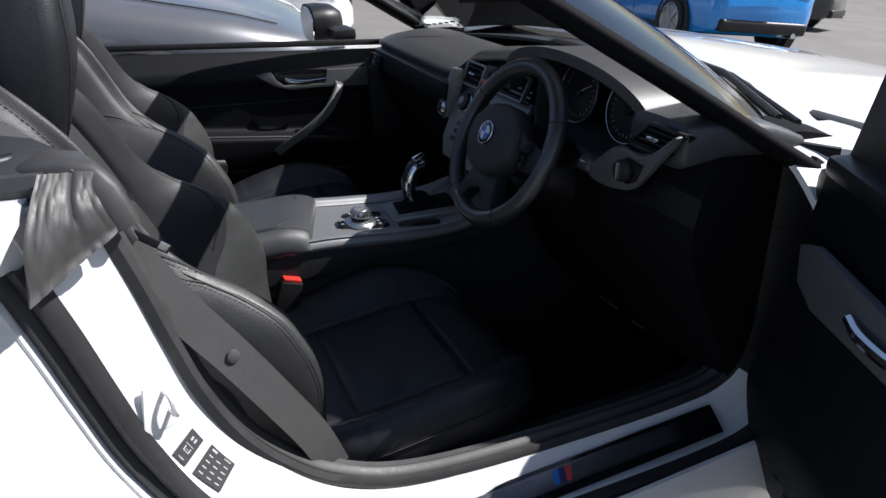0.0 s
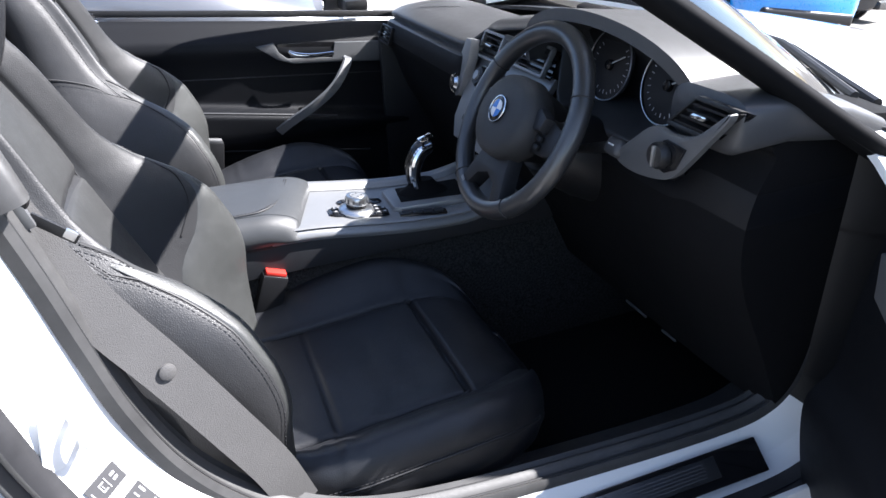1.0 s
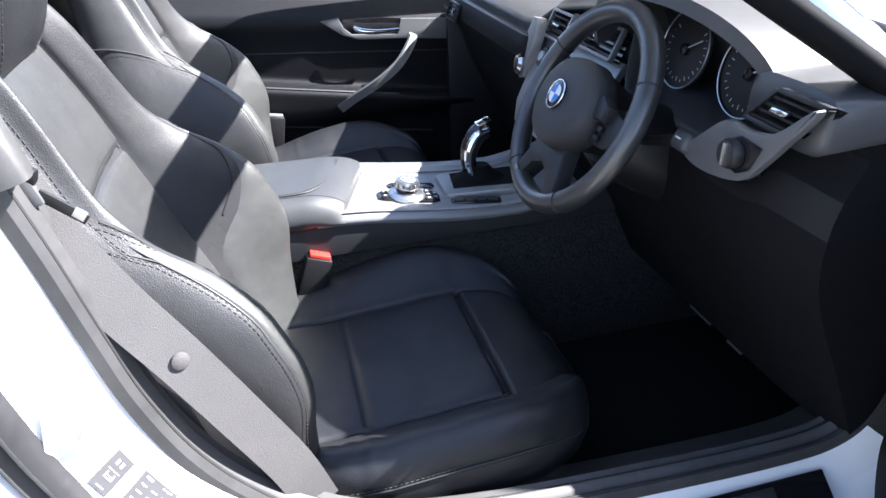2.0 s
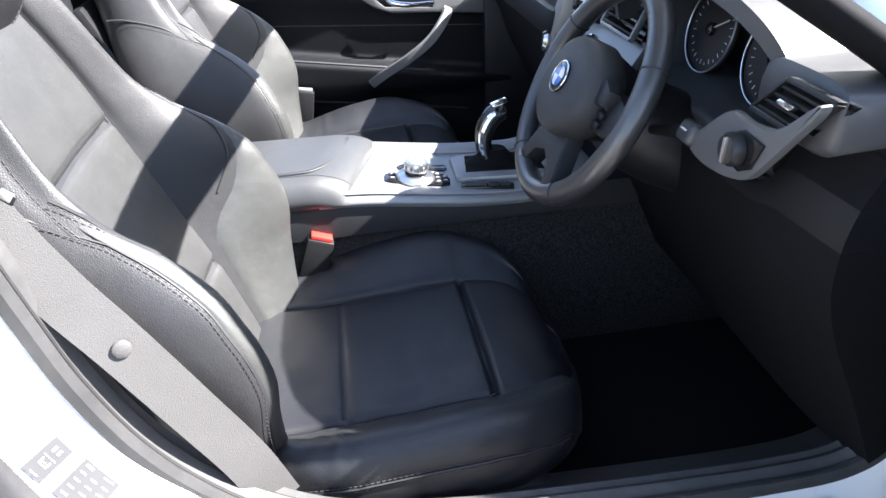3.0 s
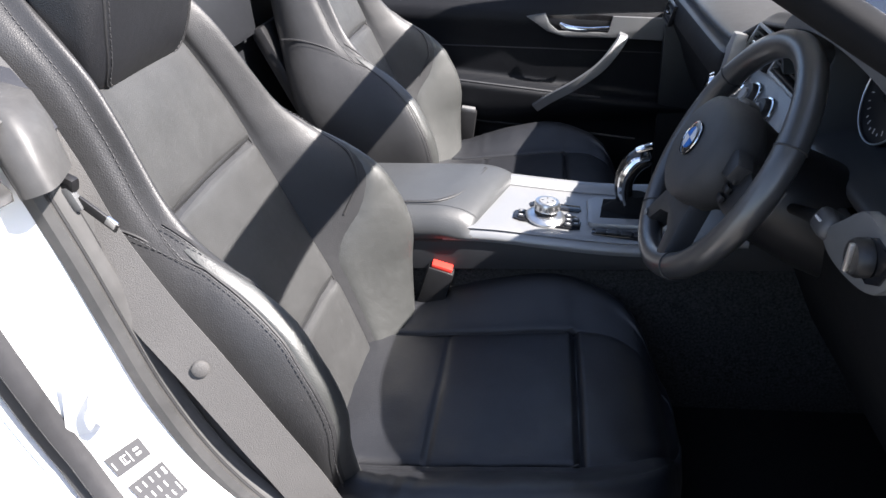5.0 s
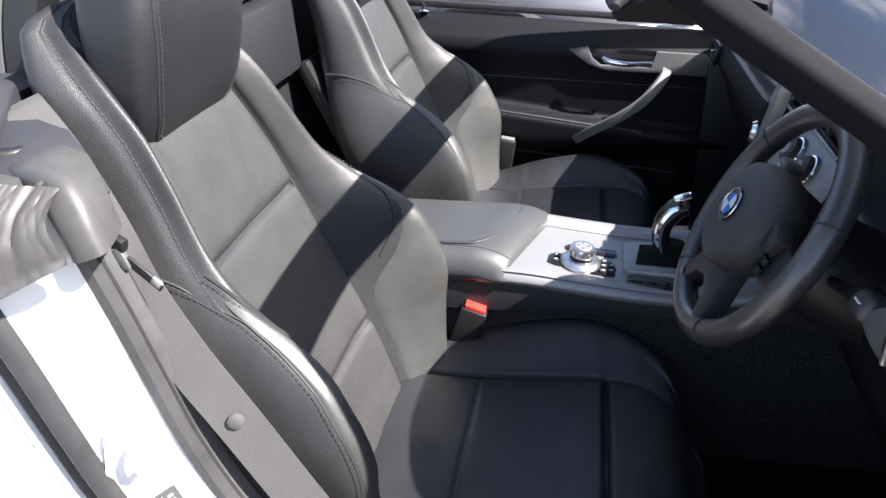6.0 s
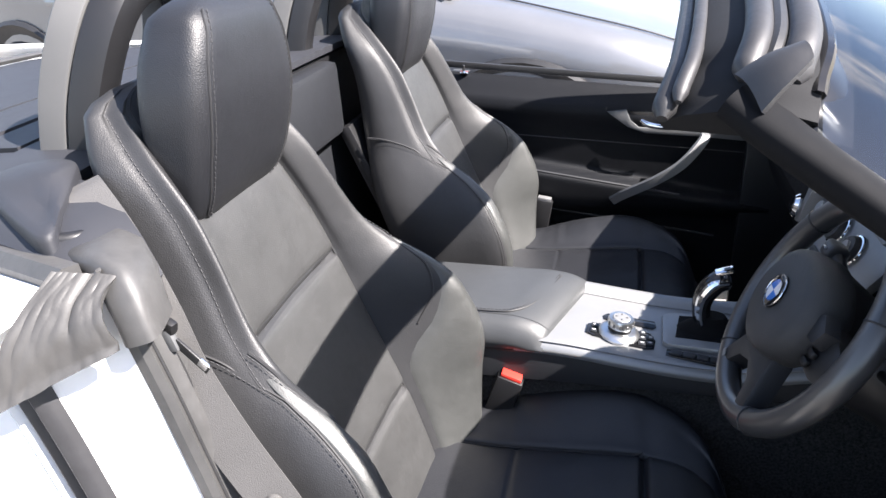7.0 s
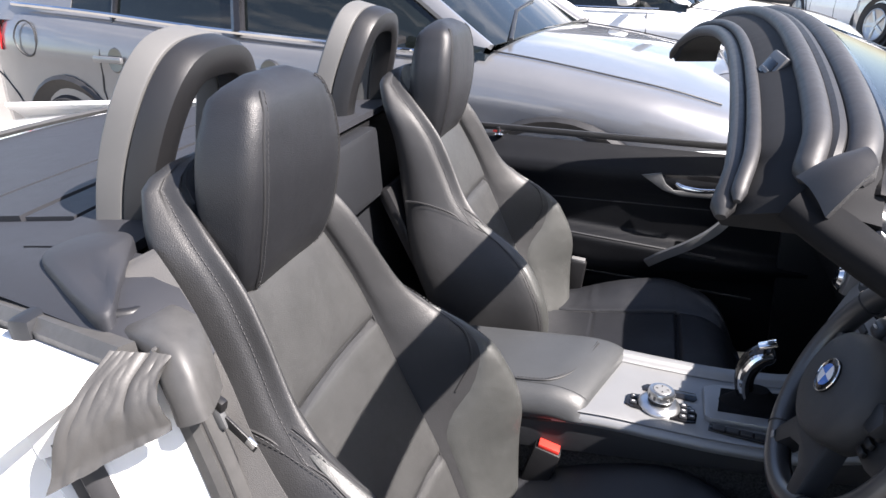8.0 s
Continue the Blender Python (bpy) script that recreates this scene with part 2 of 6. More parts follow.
def frames_along(path, up=None, closed=False):
    """Tangent, side and up at each point of a path."""
    out = []
    n = len(path)
    side = None
    for i, p in enumerate(path):
        a = path[(i - 1) % n] if closed or i > 0 else path[0]
        b = path[(i + 1) % n] if closed or i < n - 1 else path[-1]
        t = (b - a).normalized()
        if up is not None:
            s = t.cross(up).normalized()
        elif side is None:
            s = t.orthogonal().normalized()
        else:
            s = (side - t * side.dot(t)).normalized()
        side = s
        out.append((t, s, s.cross(t).normalized()))
    return out


def tube(path, r, n=8, closed=False, up=None, flat=1.0, bm=None, taper=None):
    """A tube along a path; flat squeezes it across its up direction."""
    path = [Vector(p) for p in path]
    rings = []
    for i, (p, (t, s, u)) in enumerate(zip(path, frames_along(path, up, closed))):
        k = r * (taper(i / (len(path) - 1)) if taper else 1.0)
        rings.append([p + s * (k * math.cos(2 * math.pi * a / n)) + u * (k * flat * math.sin(2 * math.pi * a / n)) for a in range(n)])
    if closed:
        rings.append(rings[0])
        bm = loft(rings, True, (False, False), bm)
        bmesh.ops.remove_doubles(bm, verts=bm.verts[:], dist=1e-6)
        return bm
    return loft(rings, True, (True, True), bm)


def sweep(path, profile, up, closed_profile=True, bm=None):
    """Sweeps a profile of (side, up) pairs along a path."""
    path = [Vector(p) for p in path]
    rings = [[p + s * q[0] + u * q[1] for q in profile] for p, (t, s, u) in zip(path, frames_along(path, up))]
    return loft(rings, closed_profile, (True, True), bm)


def rbox(size, bevel=0.004, m=None, segments=2, bm=None):
    """A box with rounded edges, at the pose m."""
    part_bm = bmesh.new()
    bmesh.ops.create_cube(part_bm, size=1.0)
    bmesh.ops.scale(part_bm, vec=size, verts=part_bm.verts)
    if bevel:
        bmesh.ops.bevel(part_bm, geom=part_bm.edges[:], offset=bevel, segments=segments, profile=0.6, affect="EDGES")
    if m is not None:
        bmesh.ops.transform(part_bm, matrix=m, verts=part_bm.verts)
    return merge(part_bm, bm)


def merge(src, bm):
    if bm is None:
        return src
    tmp = bpy.data.meshes.new("tmp")
    src.to_mesh(tmp)
    src.free()
    bm.from_mesh(tmp)
    bpy.data.meshes.remove(tmp)
    return bm


def lathe(profile, m=None, n=24, bm=None):
    """Turns (radius, height) pairs round z, at the pose m."""
    rings = [[Vector((max(r, 1e-5) * math.cos(2 * math.pi * a / n), max(r, 1e-5) * math.sin(2 * math.pi * a / n), h)) for a in range(n)] for r, h in profile]
    b = loft(rings, True, (True, True))
    if m is not None:
        bmesh.ops.transform(b, matrix=m, verts=b.verts)
    return merge(b, bm)


def slab(outline, depth, m=None, bevel=0.0, bm=None):
    """An outline of (x, y) pairs, drawn out by depth along z, at the pose m."""
    b = bmesh.new()
    low = [b.verts.new((x, y, 0)) for x, y in outline]
    high = [b.verts.new((x, y, depth)) for x, y in outline]
    b.faces.new(low[::-1])
    b.faces.new(high)
    for i in range(len(low)):
        j = (i + 1) % len(low)
        b.faces.new((low[i], low[j], high[j], high[i]))
    bmesh.ops.recalc_face_normals(b, faces=b.faces[:])
    if bevel:
        top = [e for e in b.edges if all(v.co.z > depth - 1e-6 for v in e.verts)]
        bmesh.ops.bevel(b, geom=top, offset=bevel, segments=2, profile=0.6, affect="EDGES")
    if m is not None:
        bmesh.ops.transform(b, matrix=m, verts=b.verts)
    return merge(b, bm)


def sheet(fn, nu, nv, thick=0.006):
    """A thick skin over fn(u, v), u and v from 0 to 1; it grows on the side away from the normal."""
    grid = [[Vector(fn(i / nu, j / nv)) for j in range(nv + 1)] for i in range(nu + 1)]
    b = bmesh.new()
    top = [[b.verts.new(p) for p in row] for row in grid]
    normal = []
    for i in range(nu + 1):
        row = []
        for j in range(nv + 1):
            du = grid[min(i + 1, nu)][j] - grid[max(i - 1, 0)][j]
            dv = grid[i][min(j + 1, nv)] - grid[i][max(j - 1, 0)]
            row.append(du.cross(dv).normalized())
        normal.append(row)
    low = [[b.verts.new(grid[i][j] - normal[i][j] * thick) for j in range(nv + 1)] for i in range(nu + 1)]
    for i in range(nu):
        for j in range(nv):
            b.faces.new((top[i][j], top[i + 1][j], top[i + 1][j + 1], top[i][j + 1]))
            b.faces.new((low[i][j + 1], low[i + 1][j + 1], low[i + 1][j], low[i][j]))
    for i in range(nu):
        b.faces.new((top[i][0], low[i][0], low[i + 1][0], top[i + 1][0]))
        b.faces.new((top[i + 1][nv], low[i + 1][nv], low[i][nv], top[i][nv]))
    for j in range(nv):
        b.faces.new((top[0][j + 1], low[0][j + 1], low[0][j], top[0][j]))
        b.faces.new((top[nu][j], low[nu][j], low[nu][j + 1], top[nu][j + 1]))
    return b


def stitches(path, r=0.0011, length=0.0042, gap=0.0024, off=None):
    """Short threads along a path."""
    b = bmesh.new()
    path = [Vector(p) for p in path]
    want, run = 0.0, 0.0
    for p, q in zip(path, path[1:]):
        seg = (q - p).length
        if seg < 1e-7:
            continue
        d = (q - p) / seg
        s = d.orthogonal().normalized()
        u = d.cross(s)
        while want < run + seg:
            c = p + d * (want - run)
            e = c + d * length
            ring0 = [c + s * r * math.cos(k * math.pi / 2) + u * r * math.sin(k * math.pi / 2) for k in range(4)]
            ring1 = [v + (e - c) for v in ring0]
            loft([ring0, ring1], True, (True, True), b)
            want += length + gap
        run += seg
    return b


def finish(bm, sharp=38):
    bmesh.ops.recalc_face_normals(bm, faces=bm.faces[:])
    limit = radians(sharp)
    for face in bm.faces:
        face.smooth = True
    for e in bm.edges:
        if len(e.link_faces) == 2:
            e.smooth = e.calc_face_angle(0.0) < limit


def thing(name, at, label, category, group="", kind=""):
    """An empty at the base of a thing."""
    ob = new(name)
    ob.empty_display_size = 0.1
    ob.matrix_basis = at if isinstance(at, Matrix) else Matrix.Translation(at)
    return tagged(ob, label, category, group, kind)


def base_of(ob):
    return ob.matrix_basis.copy() if ob.type == "EMPTY" else Matrix.Identity(4)


def part(name, bm, material, parent, label="", sharp=38):
    """Links a bmesh, given in world metres, as one mesh under a thing or a part."""
    finish(bm, sharp)
    me = bpy.data.meshes.new(name)
    bm.to_mesh(me)
    bm.free()
    me.materials.append(material)
    ob = new(name, me)
    if parent is not None:
        ob.parent = parent
        ob.matrix_parent_inverse = base_of(parent).inverted()
    return tagged(ob, label)


def solid(name, bm, material, label, category, group="", kind="", sharp=38):
    """A thing that is a single mesh, given in world metres."""
    finish(bm, sharp)
    me = bpy.data.meshes.new(name)
    bm.to_mesh(me)
    bm.free()
    me.materials.append(material)
    return tagged(new(name, me), label, category, group, kind)


def pose_axes(origin, x_axis, z_axis):
    """A pose with its z along z_axis and its x as near x_axis as may be."""
    z = Vector(z_axis).normalized()
    y = z.cross(Vector(x_axis)).normalized()
    x = y.cross(z)
    return Matrix.Translation(origin) @ Matrix((x, y, z)).transposed().to_4x4()


# ---- ground ----
def ground_z(x, y=0.0):
    """The car park is level under the roadster, falls away ahead of it and slopes gently beside it."""
    k = max(0.0, x - 0.5)
    z = -0.139 * (k * k / (2 * 1.2) if k < 1.2 else k - 0.6) if x < 26 else -0.139 * 24.9
    side = min(1.0, max(0.0, (y - 0.9) / 0.6))
    return z + side * 0.045 * max(0.0, min(4.6, 0.6 - x))


def build_ground():
    b = bmesh.new()
    xs = [-400, -120, -40, -15, -6, -4, -2, -1, 0] + [0.4 + 0.3 * i for i in range(10)] + [5, 8, 12, 18, 26, 60, 150, 400]
    ys = [-400, -100, -30, -12, -6, -3, -1, 0, 0.9, 1.2, 1.5, 2, 3, 4, 6, 8, 10, 13, 17, 22, 30, 60, 150, 400]
    rows = [[b.verts.new((x, y, ground_z(x, y))) for y in ys] for x in xs]
    for r0, r1 in zip(rows, rows[1:]):
        for i in range(len(ys) - 1):
            b.faces.new((r0[i], r1[i], r1[i + 1], r0[i + 1]))
    solid("ground", b, ASPHALT, "pale sunlit worn concrete ground of a car park", "ground", kind="structure")


build_ground()

# ---- seats ----
BACK_X = tab((0.40, 0.150), (0.46, 0.133), (0.56, 0.097), (0.68, 0.046), (0.79, 0.003), (0.90, -0.038), (0.98, -0.076), (1.06, -0.122))
BACK_W = tab((0.40, 0.20), (0.47, 0.225), (0.56, 0.245), (0.64, 0.248), (0.70, 0.238), (0.76, 0.215), (0.82, 0.186), (0.88, 0.168), (0.95, 0.154), (1.02, 0.136), (1.06, 0.108))
BACK_P = tab((0.40, 0.050), (0.47, 0.068), (0.54, 0.094), (0.60, 0.122), (0.65, 0.133), (0.70, 0.132), (0.75, 0.104), (0.785, 0.070), (0.82, 0.050), (0.88, 0.042), (0.95, 0.042), (1.02, 0.028), (1.06, 0.010))
BACK_T = tab((0.40, 0.118), (0.70, 0.115), (0.85, 0.095), (0.95, 0.066), (1.06, 0.040))
BACK_C = tab((0.40, 0.098), (0.56, 0.118), (0.70, 0.128), (0.79, 0.131), (0.85, 0.126), (0.95, 0.108), (1.06, 0.080))


def dense(a, b, n, at, spread=0.012):
    """Even steps from a to b with closer ones round the given values."""
    vals = set(np.round(np.linspace(a, b, n), 5))
    for c in at:
        vals |= {round(c + k * spread / 4, 5) for k in range(-4, 5)}
    return sorted(v for v in vals if a <= v <= b)


def back_half(z):
    c, w, p, t = BACK_C(z), BACK_W(z), BACK_P(z), BACK_T(z)
    return [(0, -0.004), (c * 0.6, -0.001), (c - 0.014, 0.003), (c - 0.004, 0.001), (c, -0.006), (c + 0.005, 0.002), (c + (w - c) * 0.16, 0.005 + p * 0.20), (c + (w - c) * 0.42, p * 0.70),
            (c + (w - c) * 0.66, p * 0.985), (c + (w - c) * 0.82, p), (w - 0.003, p - 0.018), (w + 0.006, p * 0.45 - 0.012), (w + 0.014, -t * 0.45),
            (w - 0.004, -t * 0.86), (w - 0.050, -t * 0.96), (0, -t)]


def back_point(z, key, side):
    """A point on the backrest at a height; key: index into back_half."""
    y, dx = back_half(z)[key]
    return Vector((BACK_X(z) + dx, side * y, z))


rings_of_back = []


def insert_panel(z0, z1):
    """A padded leather panel of the backrest's middle between two heights, slightly proud of it."""
    use = [r for r in rings_of_back if z0 <= r[0].z <= z1]
    out = []
    for j, ring in enumerate(use):
        face = [ring[i] for i in range(-15, 16)]
        zk = min(ring[0].z - z0, z1 - ring[0].z) / 0.012
        low = [p + Vector((-0.008, 0, 0)) for p in face]
        high = []
        for i, p in enumerate(face):
            edge = min(1.0, zk, min(i, 30 - i) / 2.5 + 0.25)
            high.append(p + Vector((-0.003 + 0.0055 * math.sin(edge * math.pi / 2), 0, 0)))
        out.append(high + low[::-1])
    return loft(out)


def bolster_pad(side):
    """The pillow of a side bolster, its sun sheen put in a greyer colour, slightly proud of the backrest."""
    use = [r for r in rings_of_back if 0.408 <= r[0].z <= 0.80]
    out = []
    for ring in use:
        z = ring[0].z
        first = min(38.0, 0.6 + 4 * (9.6 - 3.2 * max(0.0, (0.818 - z) / 0.165) ** 0.8) if z > 0.653 else 26.2 - 5.2 * min(1.0, (0.653 - z) / 0.07))      # along the seam
        idx = [first + (39 - first) * k / 20 for k in range(21)]
        face = []
        for f in idx:
            lo = int(f)
            a, b = (ring[lo], ring[lo + 1]) if side > 0 else (ring[-lo], ring[-lo - 1])
            face.append(a.lerp(b, f - lo))
        zk = min((z - 0.408) / 0.02, (0.80 - z) / 0.02)
        high, low = [], []
        for i, p in enumerate(face):
            q, o = face[min(i + 1, 20)], face[max(i - 1, 0)]
            t = (q - o).normalized()
            n = Vector((t.y, -t.x, 0)) * side
            if n.x < 0 and i < 10:
                n = -n
            edge = max(0.0, min(1.0, zk, min(i, 20 - i) / 4))
            high.append(p + n * (-0.003 + 0.006 * math.sin(edge * math.pi / 2)))
            low.append(p - n * 0.006)
        out.append(high + low[::-1])
    return loft(out)


def seat_back():
    rings = []
    seams = (0.565, 0.79)
    for z in dense(0.40, 1.06, 46, seams):
        half = spline([(y, dx, 0) for y, dx in back_half(z)], 4)
        full = [(q.x, q.y) for q in half] + [(-q.x, q.y) for q in half[-2:0:-1]]
        ring = []
        c = BACK_C(z)
        for y, dx in full:
            if abs(y) < c - 0.002 and dx > -0.03:
                for s in seams:
                    dx -= 0.006 * math.exp(-((z - s + 0.004 * (1 - (y / c) ** 2)) / 0.0035) ** 2)
                dx += 0.004 * (1 - (y / c) ** 2) * abs(math.sin((z - 0.565) / 0.225 * math.pi)) if z < 0.93 else 0
            dx += 0.0016 * noise.noise(Vector((y * 14, z * 11, 3.0)))
            ring.append(Vector((BACK_X(z) + dx, y, z)))
        rings.append(ring)
    rings_of_back[:] = [[p.copy() for p in ring] for ring in rings]
    top = rings[-1]
    mid = sum(top, Vector()) / len(top)
    for k, up in ((0.86, 0.010), (0.6, 0.018), (0.2, 0.022)):
        rings.append([mid + (p - mid) * k + Vector((-0.25 * up, 0, up)) for p in top])
    return loft(rings)


CUSH_Z = tab((0.10, 0.445), (0.20, 0.438), (0.30, 0.442), (0.47, 0.452), (0.54, 0.448), (0.58, 0.425), (0.60, 0.39))
CUSH_B = tab((0.10, 0.010), (0.16, 0.045), (0.24, 0.058), (0.36, 0.062), (0.45, 0.058), (0.53, 0.040), (0.58, 0.024), (0.60, 0.008))
CUSH_W = tab((0.10, 0.19), (0.18, 0.235), (0.28, 0.258), (0.42, 0.258), (0.50, 0.240), (0.55, 0.208), (0.58, 0.165), (0.60, 0.11))


inner_rise = tab((0.10, 0.25), (0.22, 0.36), (0.34, 0.70), (0.44, 0.80), (0.60, 0.62))


def cush_half(x):
    w, bb = CUSH_W(x), CUSH_B(x)
    c = 0.142 if x < 0.47 else 0.142 * w / 0.25
    g = 0.008 if 0.14 < x < 0.468 else 0.0
    return [(0, 0.002), (c * 0.6, 0.002), (c - 0.015, 0.003), (c - 0.004, 0.001 - g * 0.3), (c, -g), (c + 0.005, 0.003), (c + 0.02, 0.012 if bb > 0.02 else 0.004), (c + (w - c) * 0.45, bb * 0.66),
            (w - 0.038, bb * 0.95), (w - 0.018, bb), (w - 0.001, bb - 0.018), (w + 0.005, bb - 0.048), (w + 0.003, -0.035), (w - 0.03, -0.07), (0, -0.075)]


def cush_point(x, key, side):
    y, dz = cush_half(x)[key]
    return Vector((x, side * y, CUSH_Z(x) + (dz * inner_rise(x) if side > 0 and dz > 0 else dz)))


def seat_cushion():
    rings = []
    for x in dense(0.10, 0.60, 44, (0.27, 0.47), 0.016):
        half = spline([(y, dz, 0) for y, dz in cush_half(x)], 4)
        full = [(q.x, q.y) for q in half] + [(-q.x, q.y) for q in half[-2:0:-1]]
        ring = []
        for y, dz in full:
            if abs(y) < 0.142 and dz > -0.03:
                dz -= 0.013 * math.exp(-((x - 0.47 - 0.10 * (0.142 - abs(y)) * 0.1) / 0.0048) ** 2)
                dz -= 0.0035 * math.exp(-((x - 0.27) / 0.005) ** 2)
                dz += 0.0035 * noise.noise(Vector((x * 9, y * 12, 7.0)))
            if dz > -0.03:
                dz += 0.0022 * noise.noise(Vector((x * 26, y * 20, 1.0)))
            if dz > 0.012:
                fold = math.exp(-((x - 0.20) / 0.07) ** 2)
                dz += 0.0022 * fold * math.sin(x * 170 + 5 * noise.noise(Vector((x * 12, y * 9, 4.0))))
            if y > 0 and dz > 0:
                dz *= inner_rise(x)
            ring.append(Vector((x, y, CUSH_Z(x) + dz)))
        rings.append(ring)
    for end, sign in ((0, -1), (-1, 1)):
        ring = rings[end]
        mid = sum(ring, Vector()) / len(ring)
        for k, dx in ((0.8, 0.008), (0.4, 0.014)):
            new_ring = [mid + (p - mid) * k + Vector((sign * dx, 0, 0)) for p in ring]
            if sign < 0:
                rings.insert(0, new_ring)
            else:
                rings.append(new_ring)
    return loft(rings)


HEAD_W = tab((0.925, 0.080), (0.935, 0.104), (0.96, 0.114), (1.03, 0.120), (1.09, 0.115), (1.135, 0.098), (1.162, 0.076), (1.174, 0.040))
HEAD_F = tab((0.925, -0.052), (0.945, -0.036), (1.00, -0.012), (1.07, 0.004), (1.125, 0.006), (1.16, -0.006), (1.174, -0.03))
HEAD_B = tab((0.925, -0.080), (0.945, -0.094), (1.00, -0.102), (1.07, -0.098), (1.125, -0.088), (1.16, -0.072), (1.174, -0.05))


def head_ring(z, n=48):
    w, f, bk = HEAD_W(z), HEAD_F(z), HEAD_B(z)
    mid, depth = (f + bk) / 2, (f - bk) / 2
    ring = []
    for i in range(n):
        a = 2 * math.pi * i / n
        cs, sn = math.cos(a), math.sin(a)
        e = 0.55
        x = mid + depth * math.copysign(abs(cs) ** e, cs)
        y = w * math.copysign(abs(sn) ** e, sn)
        if cs > 0:
            x += 0.006 * (abs(y) / w) ** 2 - 0.003
        ring.append(Vector((x, y, z)))
    return ring


def head_edge(z, side):
    ring = head_ring(z, 360)
    p = ring[44] if side > 0 else ring[316]
    return p.copy()


def build_seat(label):
    at = Vector((0.33, -0.372, 0.22))
    st = thing("car_seat", at, label, "car seat", "front seats")

    def shift(b):
        bmesh.ops.translate(b, vec=(0, -0.372, 0), verts=b.verts)
        return b
    back = part("backrest", shift(seat_back()), LEATHER_SIDE_LIT, st, "black leather backrest with raised side bolsters", 60)
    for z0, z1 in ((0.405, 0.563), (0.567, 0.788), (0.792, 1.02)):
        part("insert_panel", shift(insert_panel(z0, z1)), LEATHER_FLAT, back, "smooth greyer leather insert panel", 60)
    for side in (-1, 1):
        part("bolster_pad", shift(bolster_pad(side)), LEATHER_SUNLIT, back, "leather bolster pad with its sunlit sheen in the greyer colour", 60)
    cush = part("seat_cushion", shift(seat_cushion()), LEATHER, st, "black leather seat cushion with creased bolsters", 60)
    rings = [head_ring(z) for z in np.linspace(0.925, 1.174, 26)]
    head = part("headrest", shift(loft(rings)), LEATHER, st, "black leather headrest with grey seam stitching", 60)
    for side in (-1, 1):
        line = [head_edge(z, side) for z in np.linspace(0.932, 1.160, 40)]
        part("seam", shift(tube([p + Vector((0.0004, 0, 0)) for p in line], 0.0014, 6)), PIPING, head)
        part("stitching", shift(stitches([p + Vector((0.0018, -side * 0.006, 0)) for p in line], 0.0007)), THREAD, head, "grey thread stitching")
        wing = [back_point(z, 9, side).lerp(back_point(z, 10, side), 0.55) + Vector((0.002, side * 0.0015, 0)) for z in np.linspace(0.47, 0.775, 36)]
        wing += spline([back_point(0.795, 10, side) + Vector((-0.012, side * 0.001, 0)), back_point(0.815, 11, side) + Vector((-0.004, side * 0.0015, 0)), back_point(0.832, 12, side) + Vector((0.004, side * 0.0015, 0)), back_point(0.834, 12, side) + Vector((-0.03, 0, 0))], 8)
        part("seam", shift(tube(wing, 0.0016, 6)), PIPING, back)
        for off in (-0.005, 0.005):
            part("stitching", shift(stitches([p + Vector((0.0004, off * 1.0, 0)) for p in wing], 0.0006)), THREAD, back, "grey thread stitching")
        # the seam that runs over the bolster's crest to the insert
        over = []
        for k in np.linspace(0, 1, 26):
            z, key = 0.818 - 0.165 * k, 9.6 - 3.2 * k**0.8
            lo = min(int(key), 9)
            over.append(back_point(z, lo, side).lerp(back_point(z, lo + 1, side), key - lo) + Vector((0.0012, 0, 0)))
        part("seam", shift(tube(over, 0.0022, 6)), PIPING, back)
        part("stitching", shift(stitches([p + Vector((0.001, side * 0.006, 0)) for p in over], 0.0006)), THREAD, back)
        shoulder = [back_point(z, 10, side) + Vector((0, side * 0.0005, 0)) for z in np.linspace(0.785, 1.055, 30)]
        part("seam", shift(tube([p + Vector((-0.004, 0, 0)) for p in shoulder], 0.0012, 6)), PIPING, back)
        part("stitching", shift(stitches(shoulder, 0.0007)), THREAD, back, "grey thread stitching")
        inner = [back_point(z, 4, side) + Vector((0.0045, 0, 0)) for z in np.linspace(0.47, 0.93, 40)]
        part("seam", shift(tube(inner, 0.0014, 6)), PIPING, back)
        cs = [cush_point(x, 11, side) + Vector((0, side * 0.0015, 0.004)) for x in np.linspace(0.14, 0.545, 36)]
        part("seam", shift(tube(cs, 0.0016, 6)), PIPING, cush)
        for off in (-0.0045, 0.0045):
            part("stitching", shift(stitches([p + Vector((0, 0, off)) for p in cs], 0.0006)), THREAD, cush, "grey thread stitching")
        ci = [cush_point(x, 4, side) + Vector((0, 0, 0.004)) for x in np.linspace(0.15, 0.468, 24)]
        part("seam", shift(tube(ci, 0.0013, 6)), PIPING, cush)
    # plastic side trim, switch block and rails below the cushion
    for side in (-1, 1):
        out = [(0.13, 0.335), (0.16, 0.40), (0.24, 0.405), (0.50, 0.40), (0.55, 0.37), (0.52, 0.335)]
        trim = slab(out, 0.022, pose_axes((0, side * 0.252 + (0.022 if side < 0 else 0), 0), (1, 0, 0), (0, -1, 0)), 0.004)
        part("side_trim", shift(trim), PLASTIC_DARK, st, "black plastic seat side trim")
        part("seat_rail", shift(rbox((0.52, 0.035, 0.03), 0.004, pose(0.33, side * 0.17, 0.262))), PLASTIC_DARK, st)
        part("rail_bracket", shift(rbox((0.40, 0.02, 0.10), 0.004, pose(0.33, side * 0.17, 0.325))), PLASTIC_DARK, st)
    part("back_shell", shift(rbox((0.03, 0.38, 0.42), 0.012, pose(-0.062, 0, 0.66, 0, -22, 0))), PLASTIC_DARK, st)
    return st


